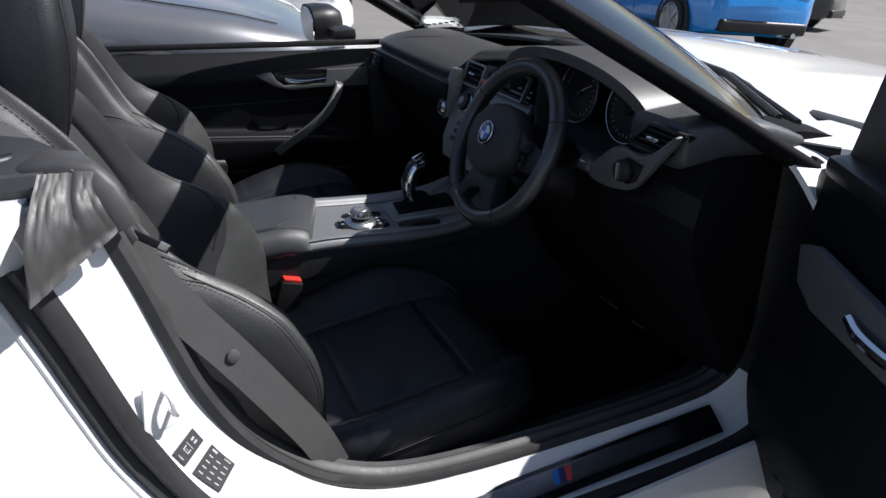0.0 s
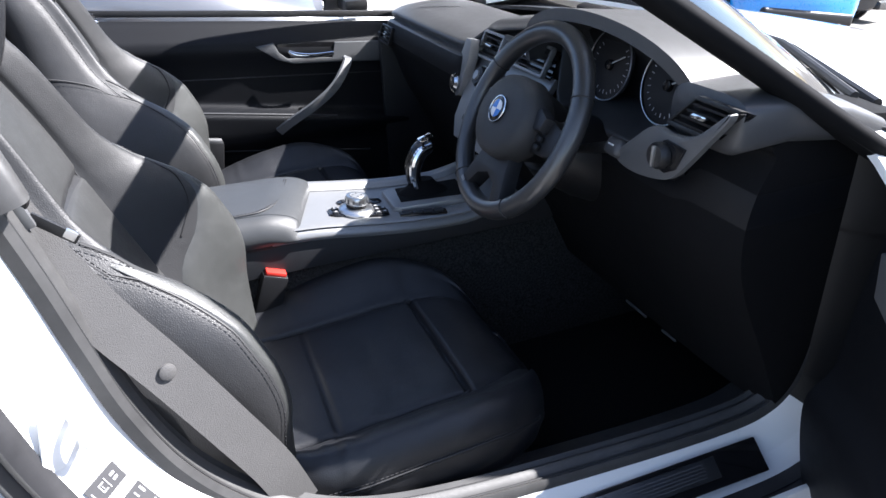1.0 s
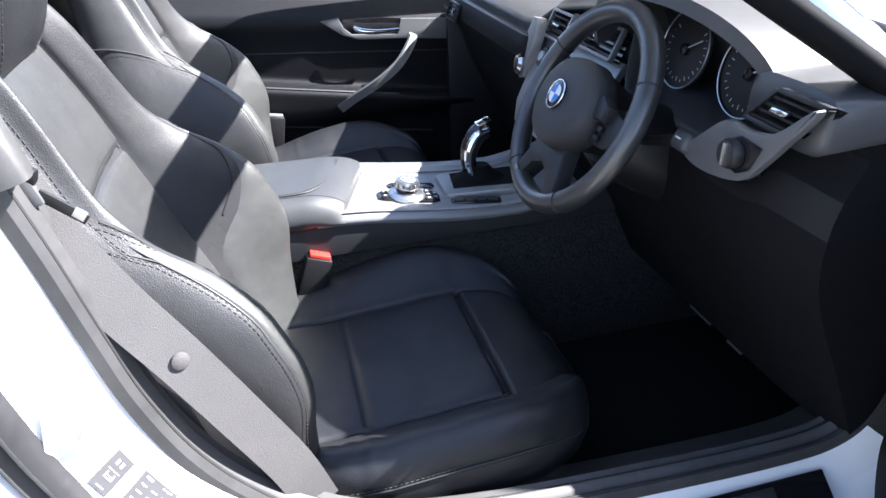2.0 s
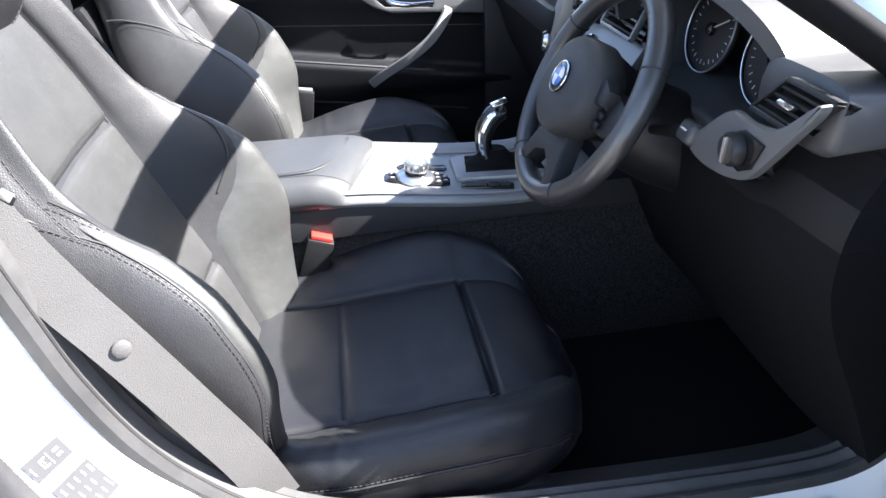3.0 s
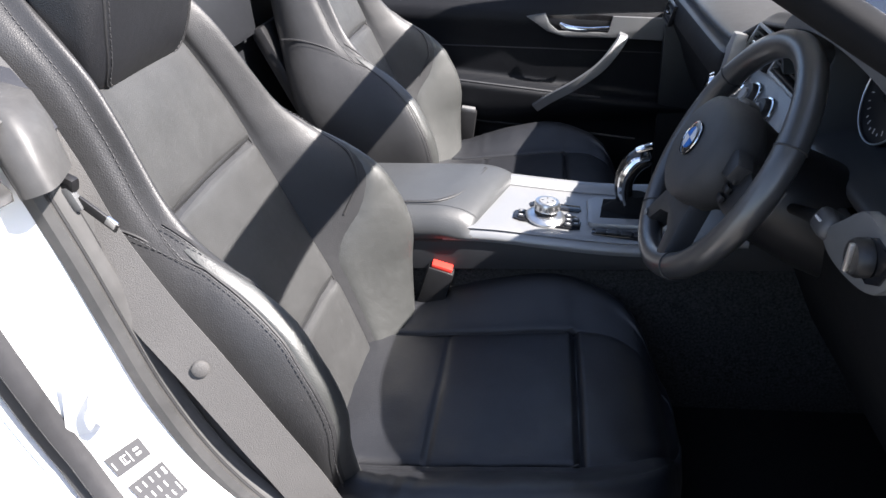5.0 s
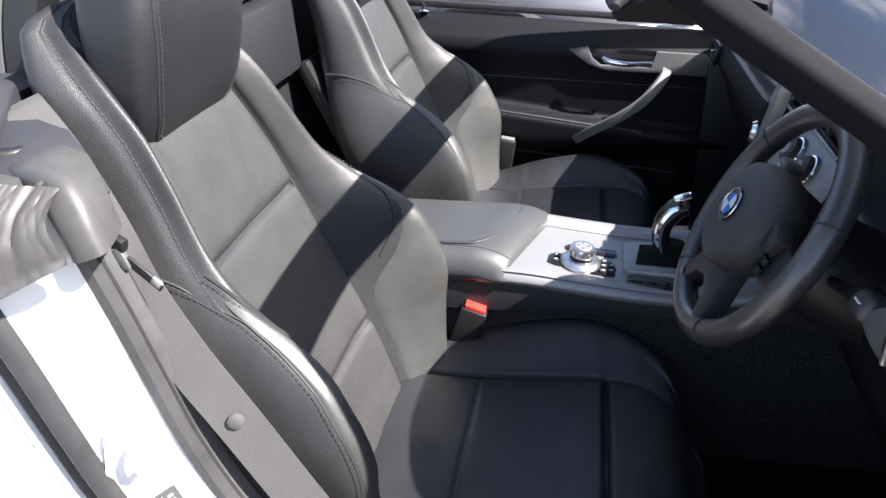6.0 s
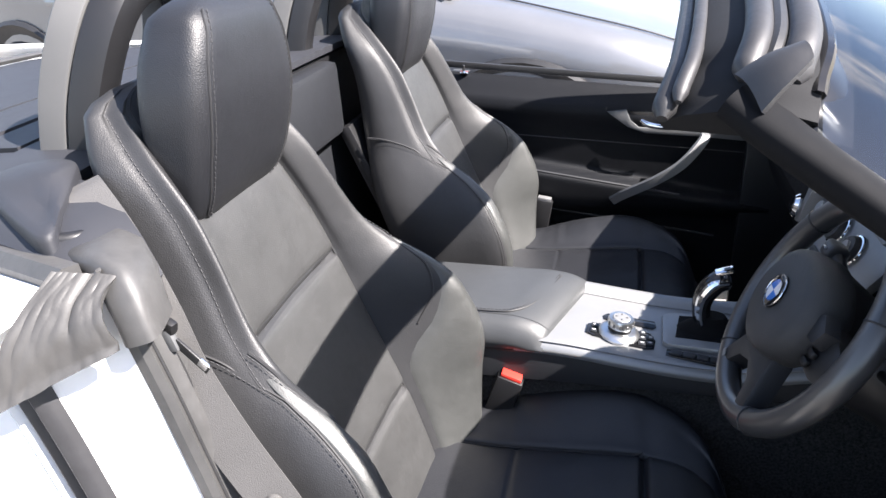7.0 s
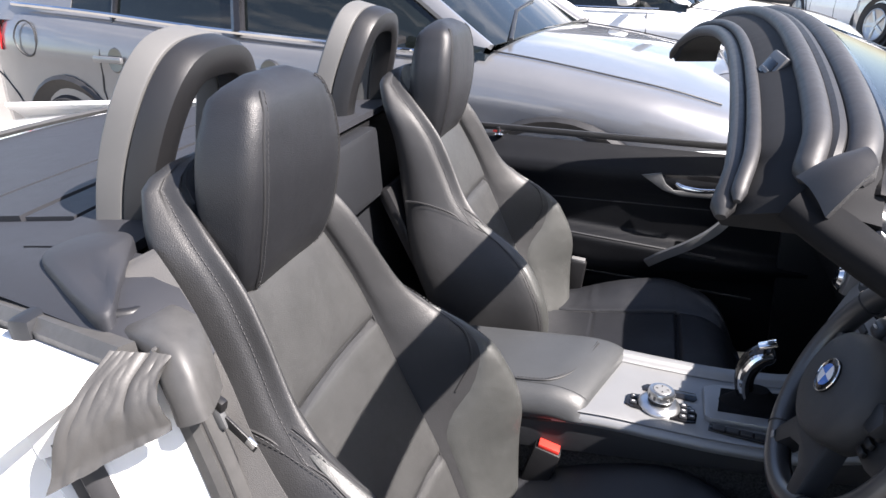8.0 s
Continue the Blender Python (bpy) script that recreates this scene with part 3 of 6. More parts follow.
driver_seat = build_seat("black leather sports seat with tall bolsters beside the open door")
sw = thing("seat_switch", (0.36, -0.655, 0.41), "black plastic seat adjustment switch on the seat side trim", "switch")
part("switch_body", slab([(0.30, 0.395), (0.305, 0.418), (0.33, 0.430), (0.40, 0.427), (0.425, 0.412), (0.42, 0.395)], 0.016, pose_axes((0, -0.645, 0), (1, 0, 0), (0, -1, 0)), 0.004), PLASTIC, sw)
for k in (0, 1):
    part("mark", rbox((0.006, 0.002, 0.0018), 0, pose(0.357, -0.662, 0.410 + 0.006 * k)), MARK_WHITE, sw)
passenger_seat = copy_thing(driver_seat, Matrix.Translation((0.33, 0.372, 0.22)))
passenger_seat["label"] = "black leather sports seat behind the low centre console"


# ---- white car shell ----
# the edge of the driver's door opening, at the inner seal, from the rear top round the sill to the pillar
EDGE = [(-0.016, 0.965), (-0.004, 0.915), (0.014, 0.840), (0.030, 0.762), (0.048, 0.685), (0.078, 0.608), (0.120, 0.546), (0.180, 0.490), (0.27, 0.445),
        (0.40, 0.422), (0.60, 0.408), (0.78, 0.402), (0.87, 0.412), (0.915, 0.455), (0.932, 0.55), (0.934, 0.70), (0.936, 0.83)]


def edge_path(y, n=6):
    return spline([(x, y, z) for x, z in EDGE], n)


def offset_edge(out, y):
    """The opening's edge moved outwards by out (a number, or a function of the place along it) at depth y."""
    p = edge_path(0.0)
    res = []
    for i, q in enumerate(p):
        t = (p[min(i + 1, len(p) - 1)] - p[max(i - 1, 0)]).normalized()
        nrm = Vector((t.z, 0, -t.x))  # to the outside of the opening
        k = i / (len(p) - 1)
        o = out(k) if callable(out) else out
        yy = y(k) if callable(y) else y
        res.append(q + nrm * o + Vector((0, yy, 0)))
    return res


def strip(name, a, b, material, parent, thick=0.004, label="", steps=4, bulge=0.0, lobes=1):
    """A skin between two edge lines."""
    n = len(a)

    def fn(u, v):
        i = min(int(u * (n - 1) + 1e-6), n - 1)
        p = a[i].lerp(b[i], v)
        return p + Vector((0, -bulge * abs(math.sin(math.pi * v * lobes)), 0))
    return part(name, sheet(fn, n - 1, steps, thick), material, parent, label)


shell = thing("car_body", (0.3, 0, 0), "glossy white two-seat roadster body with its roof down", "car", kind="structure")
E0 = offset_edge(0.004, -0.668)
E1 = offset_edge(0.008, tab((0.0, -0.656), (0.25, -0.656), (0.45, -0.684), (1.0, -0.684)))
rear = tab((0.0, 1.0), (0.26, 1.0), (0.44, 0.0), (1.0, 0.0))     # 1 on the upright rear jamb, 0 along the sill
E2 = offset_edge(lambda k: 0.050 + 0.014 * rear(k), lambda k: -0.716 + 0.012 * rear(k))
E3 = offset_edge(lambda k: 0.068, lambda k: -0.745 + 0.036 * rear(k))
E4 = offset_edge(lambda k: 0.080 + 0.024 * rear(k), lambda k: -0.762 + 0.058 * rear(k))
E5 = offset_edge(lambda k: 0.086 + 0.026 * rear(k), lambda k: -0.800 + 0.076 * rear(k))
K1, K2 = int(len(E1) * 0.80), int(len(E1) * 0.935)
strip("door_jamb", E1[:K1], E2[:K1], WHITE, shell, label="white painted door jamb")
strip("hinge_cover", E1[K1 - 1:K2 + 1], E2[K1 - 1:K2 + 1], PLASTIC_DARK, shell, label="black hinge pillar cover")
strip("door_jamb", E1[K2:], E2[K2:], WHITE, shell)
strip("jamb_step", E2, E3, WHITE, shell)
strip("jamb_corner", E2[:7], E5[:7], WHITE, shell)
strip("outer_gasket", E3[5:], E4[5:], GASKET, shell, 0.006, "dark grey two-ribbed rubber strip round the door opening", 12, 0.012, 2)
strip("jamb_lip", E4, E5, WHITE, shell)
seal_y = tab((0.0, -0.640), (0.30, -0.648), (0.55, -0.664), (1.0, -0.668))
SEAL_LINE = offset_edge(0.0, lambda k: seal_y(k))
SEAL_PROF = [(0.030, -0.012), (0.031, 0.000), (0.025, 0.007), (0.017, 0.004), (0.013, 0.002), (0.006, 0.008), (-0.003, 0.010), (-0.009, 0.003), (-0.012, 0.003), (-0.020, 0.009), (-0.027, 0.004), (-0.029, -0.012)]


def seal_mesh():
    """A wide ribbed rubber seal that lies along the opening's edge."""
    rings = []
    n = len(SEAL_LINE)
    for i, p in enumerate(SEAL_LINE):
        t = (SEAL_LINE[min(i + 1, n - 1)] - SEAL_LINE[max(i - 1, 0)]).normalized()
        inward = Vector((-t.z, 0, t.x)).normalized()
        k = i / (n - 1)
        w = 0.80 if k < 0.45 else 0.76
        rings.append([p + Vector((0, -1, 0)) * (a * w) + inward * b for a, b in SEAL_PROF])
    return loft(rings)


seal = solid("door_seal", seal_mesh(), RUBBER, "grey weathered rubber seal round the door opening", "door seal", kind="structure")
for a, b in ((0.0150, 0.0042), (-0.0105, 0.0040)):
    groove = []
    for i, p in enumerate(SEAL_LINE):
        t = (SEAL_LINE[min(i + 1, len(SEAL_LINE) - 1)] - SEAL_LINE[max(i - 1, 0)]).normalized()
        groove.append(p + Vector((0, -a * 0.78, 0)) + Vector((-t.z, 0, t.x)).normalized() * b)
    part("seal_groove", tube(groove, 0.0016, 6), RUBBER_DARK, seal, "dark groove between the ribs")
strip("inner_trim", offset_edge(0.030, -0.600), offset_edge(0.012, -0.640), RUBBER_DARK, shell)


def quarter(u, v):
    """Rear quarter panel outside the door opening."""
    x = -0.115 - 1.6 * u
    z = 0.30 + 0.645 * v
    y = -0.800 - 0.055 * math.sin(min(1, u * 2.2) * math.pi / 2) * (0.6 + 0.4 * v) + 0.11 * max(0, (v - 0.78) / 0.22) ** 2
    if u < 0.3:
        x += max(0.0, 0.5 - v) ** 2 * 0.8 * (1 - u / 0.3)
    return (x, y, z)


NQ = int(len(E5) * 0.47)


def near_quarter(u, v):
    """The quarter panel grows back from the jamb's outer lip, u rearwards, v downwards."""
    p = E5[min(int(v * NQ + 1e-6), NQ)]
    q = Vector((p.x - 1.5 * u - 0.02, -0.800 - 0.060 * math.sin(min(1, u * 2.2) * math.pi / 2), p.z + (0.02 - 0.10 * v) * u))
    q.y += 0.06 * max(0.0, 1 - v / 0.15) ** 2
    return p.lerp(q, min(1.0, u * 12)) if u < 1 / 12 else q


part("rear_quarter_panel", sheet(lambda u, v: near_quarter(u, v), 36, NQ, 0.010), WHITE, shell)


def quarter_top(u, v):
    """Shoulder from the deck's rail out to the side of the body."""
    x = -0.058 - 1.2 * u
    yi = -(0.668 - 0.27 * min(1.0, u * 3.4) * 0.28)
    yo = -0.785 - 0.035 * min(1.0, u * 4)
    k = v
    y = yi + (yo - yi) * k
    z = 0.950 - 0.02 * u - 0.010 * k**2
    return (x - 0.02 * k * (1 - u), y, z)


part("quarter_fill", rbox((0.42, 0.09, 0.10), 0.03, pose(-0.36, -0.755, 0.895), 3), WHITE, shell)
part("quarter_shoulder", sheet(lambda u, v: quarter_top(u, 1 - v), 30, 14, 0.010), WHITE, shell)
part("rear_quarter_panel", sheet(lambda u, v: (lambda p: (p[0], -p[1], p[2]))(quarter(u, 1 - v)), 30, 24, 0.012), WHITE, shell)


def rocker(u, v):
    return (-0.05 + 1.05 * u, -0.800 - 0.02 * math.sin(math.pi * v), 0.372 - 0.16 * v)


part("rocker_panel", sheet(lambda u, v: rocker(u, 1 - v), 12, 6, 0.01), WHITE, shell)
part("rocker_panel", sheet(lambda u, v: (0.95 * u - 0.05, 0.80, 0.16 + 0.5 * v), 12, 6, 0.01), WHITE, shell)


# bonnet, front wing and scuttle
def bonnet(u, v):
    x = 1.02 + 1.55 * u
    w = 0.62 + 0.06 * u
    yy = -w + 2 * w * v
    k = yy / w
    z = 0.860 - 0.11 * u - 0.22 * u**1.7 - 0.035 * k * k * k * k + 0.010 * math.exp(-((abs(yy) - 0.45) / 0.08) ** 2)
    return (x + 0.15 * (1 - u) - 0.15 * k * k * (1 - 0.6 * u), yy, z)


part("bonnet", sheet(bonnet, 24, 30, 0.012), WHITE, shell, "white bonnet")


def wing(u, v, s):
    x = 0.90 + 1.7 * u
    yy = 0.62 + 0.20 * v
    z = 0.848 - 0.11 * u - 0.22 * u**1.7 - 0.20 * max(0, v - 0.25) ** 1.8
    return (x, s * yy, z)


for s in (-1, 1):
    part("front_wing", sheet((lambda u, v: wing(u, v if s > 0 else v, s)) if s > 0 else (lambda u, v: wing(u, 1 - v, s)), 20, 10, 0.01), WHITE, shell)
    part("front_wing_side", sheet((lambda u, v: (0.92 + 1.6 * u, 0.82 + 0.02 * v, 0.30 + (wing(u, 1, 1)[2] - 0.302) * (1 - v))) if s > 0 else (lambda u, v: (0.92 + 1.6 * u, -0.84 + 0.02 * v, 0.30 + (wing(u, 1, 1)[2] - 0.302) * v)), 8, 6, 0.01), WHITE, shell)
part("front_bulkhead", rbox((0.04, 1.56, 0.62), 0.01, pose(1.12, 0, 0.52)), PLASTIC_DARK, shell)
part("scuttle", sheet(lambda u, v: (1.05 - 0.13 * (2 * v - 1) ** 2 + 0.115 * u, -0.62 + 1.24 * v, 0.852 - 0.034 * (2 * v - 1) ** 2 - 0.012 * u), 6, 30, 0.008), PLASTIC_DARK, shell, "black scuttle panel below the windscreen")
# hinge pillar between the sill and the windscreen pillar
part("hinge_cover", sheet(lambda u, v: (0.925 + 0.066 * v, -0.675 - 0.055 * v, 0.70 + 0.145 * u - 0.011 * v), 10, 6, 0.01), PLASTIC_DARK, shell)
part("hinge_pillar", sheet(lambda u, v: (0.991 + 0.054 * v, -0.730 - 0.045 * v, 0.69 + 0.145 * u - 0.009 * v), 10, 6, 0.01), WHITE, shell, "white hinge pillar")
part("hinge_cover", sheet(lambda u, v: (0.925 + 0.12 * v, -0.675 - 0.10 * v, 0.43 + 0.275 * u - 0.02 * v), 10, 6, 0.01), PLASTIC_DARK, shell)
for yk in (-0.668, 0.668):
    part("kick_panel", rbox((0.42 if yk > 0 else 0.20, 0.02, 0.58), 0.004, pose(0.92 if yk > 0 else 1.03, yk, 0.47)), PLASTIC_DARK, shell)

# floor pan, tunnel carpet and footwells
part("floor_pan", rbox((1.5, 1.36, 0.03), 0.004, pose(0.40, 0, 0.205)), CARPET, shell, "carpeted floor blackened in colour for the footwell's shade")
tunnel = [(-0.145, 0.21), (-0.135, 0.50), (-0.10, 0.545), (0.03, 0.545), (0.075, 0.50), (0.085, 0.21)]
rings = [[Vector((x, y, z)) for y, z in tunnel] for x in (-0.22, 0.2, 0.6, 1.1)]
part("tunnel_carpet", loft(rings), TUNNEL_CARPET, shell, "grey-black loop carpet on the tunnel side")
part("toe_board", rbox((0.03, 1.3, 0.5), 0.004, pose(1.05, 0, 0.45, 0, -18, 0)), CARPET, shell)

# sill tread plate
plate = thing("sill_tread_plate", (0.55, -0.71, 0.40), "brushed dark metal sill plate with red and blue stripes", "sill plate")
tilt = pose(0.560, -0.722, 0.372, 38, 0.6, 0)


def on_plate(b):
    bmesh.ops.transform(b, matrix=tilt, verts=b.verts)
    return b


part("plate_base", on_plate(rbox((0.56, 0.050, 0.006), 0.0025, pose(0, 0, 0.0))), GLOSS_BLACK, plate)
part("plate_face", on_plate(rbox((0.47, 0.030, 0.004), 0.001, pose(-0.035, 0.003, 0.004))), BRUSHED, plate, "brushed metal face")
for k in range(5):
    part("groove", on_plate(rbox((0.155, 0.0012, 0.001), 0, pose(0.10, -0.006 + 0.0045 * k, 0.0064))), SILVER_DULL, plate)
    part("groove", on_plate(rbox((0.155, 0.0012, 0.001), 0, pose(-0.16, -0.006 + 0.0045 * k, 0.0064))), SILVER_DULL, plate)
for k, mm in enumerate((BLUE_ENAMEL, NAVY, RED)):
    part("stripe", on_plate(slab([(-0.052 + 0.011 * k, -0.010), (-0.042 + 0.011 * k, -0.010), (-0.037 + 0.011 * k, 0.012), (-0.047 + 0.011 * k, 0.012)], 0.001, pose(0.0, 0.003, 0.006))), mm, plate)
part("stripe_end", on_plate(slab([(-0.017, -0.010), (0.016, -0.010), (0.020, 0.012), (-0.012, 0.012)], 0.001, pose(0, 0.003, 0.006))), STICKER_DARK, plate)

# door striker and stickers on the jamb
striker = thing("door_striker", (0.0, -0.715, 0.69), "bare metal door striker loop on the white jamb", "door striker")
part("striker_plate", rbox((0.040, 0.004, 0.060), 0.0015, pose(-0.002, -0.699, 0.70, 0, 14, 38)), WHITE, striker)
part("striker_loop", tube(spline([(0.006, -0.688, 0.716), (0.014, -0.708, 0.716), (0.015, -0.712, 0.703), (0.016, -0.708, 0.690), (0.008, -0.688, 0.689)], 6), 0.0036, 8), WHITE, striker)


def on_jamb(a, v, lift=0.0):
    """A point of the jamb's face: a along the opening, v from the seal outwards."""
    i = int(a)
    p = E1[i].lerp(E2[i], v).lerp(E1[i + 1].lerp(E2[i + 1], v), a - i)
    along = (E1[i + 1] - E1[i]).normalized()
    n = along.cross(E2[i] - E1[i]).normalized()
    return p + n * (lift if n.y < 0 else -lift)


def sticker(name, label, a0, a1, v0, v1, bars):
    """A printed sticker that follows the jamb; bars in shares of its length and width."""
    st = thing(name, on_jamb((a0 + a1) / 2, (v0 + v1) / 2), label, "sticker")
    part("sticker_sheet", sheet(lambda u, v: on_jamb(a0 + (a1 - a0) * u, v0 + (v1 - v0) * v, 0.0056), 8, 6, 0.0012), STICKER_DARK, st)
    for u0, u1, w0, w1 in bars:
        part("print_bar", sheet(lambda u, v: on_jamb(a0 + (a1 - a0) * (u0 + (u1 - u0) * u), v0 + (v1 - v0) * (w0 + (w1 - w0) * v), 0.0064), 3, 3, 0.0008), MARK_WHITE, st)
    return st


sticker("warning_sticker", "dark sticker with pale symbols on the white jamb", 26.0, 27.5, 0.50, 1.0,
        [(0.3, 0.7, 0.90, 0.93), (0.28, 0.72, 0.66, 0.685), (0.28, 0.34, 0.52, 0.66), (0.66, 0.72, 0.52, 0.66), (0.40, 0.60, 0.595, 0.61), (0.2, 0.8, 0.44, 0.46), (0.3, 0.42, 0.16, 0.30), (0.56, 0.68, 0.16, 0.30)])
sticker("pressure_sticker", "dark printed sticker with small pale rows on the white jamb", 28.4, 31.4, 0.45, 1.0,
        [(0.10, 0.30, 0.07, 0.13), (0.60, 0.86, 0.07, 0.10)] + [(0.10 + 0.30 * j, 0.26 + 0.30 * j, 0.27 + 0.19 * i, 0.305 + 0.19 * i) for i in range(4) for j in range(3)])


# ---- rear deck ----
deck = thing("rear_deck", (-0.6, 0, 0.9), "dark grey textured plastic deck behind the seats", "rear deck", kind="structure")


def deck_z(x, y):
    return 1.000 - 0.045 * max(0.0, (x + 0.11) / 0.11) ** 2 - 0.055 * max(0, (-x - 0.25)) ** 1.1 - 0.018 * (abs(y) / 0.62) ** 3 - 0.014 * max(0.0, (abs(y) - 0.92 * deck_y(x)) / (0.08 * deck_y(x))) ** 2


def deck_y(x):
    """Half the deck's width: it narrows towards the rear."""
    return 0.660 - 0.29 * min(0.45, max(0.0, -x - 0.04)) - 0.03 * max(0.0, -x - 0.45)


def deck_sheet(x0, x1, y0, y1, nu=14, nv=18, lift=0.0):
    def fn(u, v):
        x = x0 + (x1 - x0) * (1 - u)
        a = math.copysign(deck_y(x), y0) if abs(y0) > 0.65 else y0
        c = math.copysign(deck_y(x), y1) if abs(y1) > 0.65 else y1
        pull = 0.095 * max(0.0, (x + 0.13) / 0.13)
        if abs(a) == 0.52:
            a = math.copysign(0.52 + pull, a)
        if abs(c) == 0.52:
            c = math.copysign(0.52 + pull, c)
        y = a + (c - a) * v
        return (x, y, deck_z(x, y) + lift)
    return sheet(fn, nu, nv, 0.012)


part("side_deck", deck_sheet(-0.30, 0.00, -0.70, -0.52, 10, 10), PLASTIC_GREY, deck)
part("side_deck", deck_sheet(-0.30, -0.13, 0.52, 0.70, 10, 10), PLASTIC_GREY, deck)
part("deck_centre", deck_sheet(-0.309, -0.165, -0.515, 0.515, 8, 20), PLASTIC_GREY, deck)
part("deck_strip", deck_sheet(-0.399, -0.318, -0.425, 0.425, 5, 20, 0.001), PLASTIC_GREY, deck)
part("deck_panel", deck_sheet(-0.53, -0.408, -0.425, 0.425, 8, 24, 0.003), PLASTIC_GREY, deck)
part("deck_panel", deck_sheet(-1.06, -0.536, -0.70, 0.70, 12, 24, 0.004), PLASTIC_GREY, deck)
for y0, y1 in ((-0.70, -0.431), (0.431, 0.70)):
    part("side_deck", deck_sheet(-0.530, -0.303, y0, y1, 8, 10, -0.003), PLASTIC_GREY, deck)
part("deck_edge_strip", sheet(lambda u, v: (-1.062 - 0.020 * u, -0.60 + 1.20 * v, 0.975 - 0.018 * (abs(2 * v - 1)) ** 3 + 0.004 * math.sin(math.pi * u)), 6, 20, 0.010), RUBBER, deck, "grey rubber strip along the rear edge")
part("deck_core", deck_sheet(-1.06, -0.175, -0.69, 0.69, 20, 20, -0.02), PLASTIC_DARK, deck)
part("boot_lid", sheet(lambda u, v: (-1.085 - 0.65 * u, -0.72 + 1.44 * v, 0.955 - 0.04 * u - 0.03 * (2 * v - 1) ** 4), 8, 20, 0.012), WHITE, shell)
# bulkhead behind the seats
part("bulkhead_wall", rbox((0.03, 1.30, 0.76), 0.01, pose(-0.190, 0, 0.600)), PLASTIC, deck, "dark carpeted wall behind the seats")
part("centre_cover", rbox((0.05, 0.34, 0.145), 0.014, pose(-0.165, 0.03, 0.915)), PLASTIC, deck)
part("net_panel", rbox((0.012, 0.10, 0.15), 0.005, pose(-0.160, -0.045, 0.765)), PLASTIC_GREY, deck, "grey trim panel between the seats")
part("side_cover", rbox((0.15, 0.05, 0.48), 0.02, pose(-0.115, -0.590, 0.735)), PLASTIC_DARK, deck)
part("side_cover", rbox((0.15, 0.05, 0.48), 0.02, pose(-0.155, 0.590, 0.735)), PLASTIC_DARK, deck)


# roll hoops
def build_hoop(y0, label):
    h = thing("roll_hoop", (-0.30, y0, 0.98), label, "roll hoop", "roll hoops")
    path = spline([(-0.238, -0.116, 0.985), (-0.222, -0.106, 1.06), (-0.196, -0.086, 1.135), (-0.180, -0.052, 1.180), (-0.176, 0.0, 1.190), (-0.180, 0.052, 1.180), (-0.196, 0.084, 1.135), (-0.222, 0.096, 1.06), (-0.238, 0.100, 0.985)], 6)
    path = [p + Vector((0, y0, 0)) for p in path]
    centre = Vector((-0.21, y0, 1.06))

    def section(lo, hi, inner, outer):
        rings = []
        n = len(path)
        for i, p in enumerate(path):
            t = (path[min(i + 1, n - 1)] - path[max(i - 1, 0)]).normalized()
            fwd = Vector((0.95, 0, -0.30))
            fwd = (fwd - t * fwd.dot(t)).normalized()
            out = t.cross(fwd).normalized()
            if out.dot(p - centre) < 0:
                out = -out
            k, r = 0.004, 0.004 if hi < 0 else 0.017
            prof = [(lo, inner + k), (lo + k, inner), (hi - r, inner), (hi - 0.3 * r, inner + 0.3 * r), (hi, inner + r), (hi, outer - r), (hi - 0.3 * r, outer - 0.3 * r), (hi - r, outer), (lo + k, outer), (lo, outer - k)]
            rings.append([p + fwd * a + out * c for a, c in prof])
        return loft(rings)
    part("front_cover", section(-0.002, 0.042, -0.024, 0.0235), PLASTIC_DARK, h, "charcoal plastic front cover")
    part("rear_trim", section(-0.042, -0.0022, -0.022, 0.0235), HOOP_SILVER, h, "matte silver-grey rear trim")
    part("foot", rbox((0.085, 0.245, 0.010), 0.004, pose(-0.238, y0 - 0.008, 0.992, 0, 2, 0)), PLASTIC_DARK, h)
    return h


hoop = build_hoop(-0.298, "charcoal and silver roll hoop behind a headrest")
copy_thing(hoop, Matrix.Translation((-0.30, 0.305, 0.98)))

# belt guide cover on the side deck, with its guide and webbing
guide = thing("belt_guide_cover", (-0.16, -0.58, 0.985), "dark grey wedge-shaped belt guide cover on the deck", "belt guide")
wedge = [(-0.240, -0.556), (-0.232, -0.520), (-0.200, -0.500), (-0.160, -0.505), (-0.136, -0.540), (-0.105, -0.595), (-0.080, -0.638), (-0.088, -0.648), (-0.115, -0.636), (-0.180, -0.598)]
wc = [Vector((x, y, 0)) for x, y in wedge]
smooth_wedge = spline(wc, 6, closed=True)
wmid = sum(smooth_wedge, Vector()) / len(smooth_wedge)
part("guide_cover", loft([[wmid + (p - wmid) * k + Vector((0.010 * (1 - k), 0, 0.998 - 0.15 * (abs(p.y) - 0.5) + h)) for p in smooth_wedge] for k, h in ((1.0, -0.024), (1.0, 0.012), (0.985, 0.017), (0.95, 0.0195), (0.7, 0.022), (0.3, 0.023))]), PLASTIC_GREY, guide, "", 60)
part("guide_loop", tube(spline([(-0.092, -0.632, 0.983), (-0.074, -0.618, 0.981), (-0.074, -0.596, 0.981), (-0.094, -0.578, 0.985), (-0.120, -0.565, 0.991)], 6), 0.007, 10), PLASTIC_DARK, guide)


def ribbon(path, sides, width, thick):
    """A flat band along a path, its width along the given directions."""
    rings = []
    n = len(path)
    for i, p in enumerate(path):
        t = (path[min(i + 1, n - 1)] - path[max(i - 1, 0)]).normalized()
        s = sides[i] - t * sides[i].dot(t)
        s.normalize()
        nn = t.cross(s).normalized()
        h = width / 2
        rings.append([p + s * h + nn * thick, p - s * h + nn * thick, p - s * h - nn * thick, p + s * h - nn * thick])
    return loft(rings)


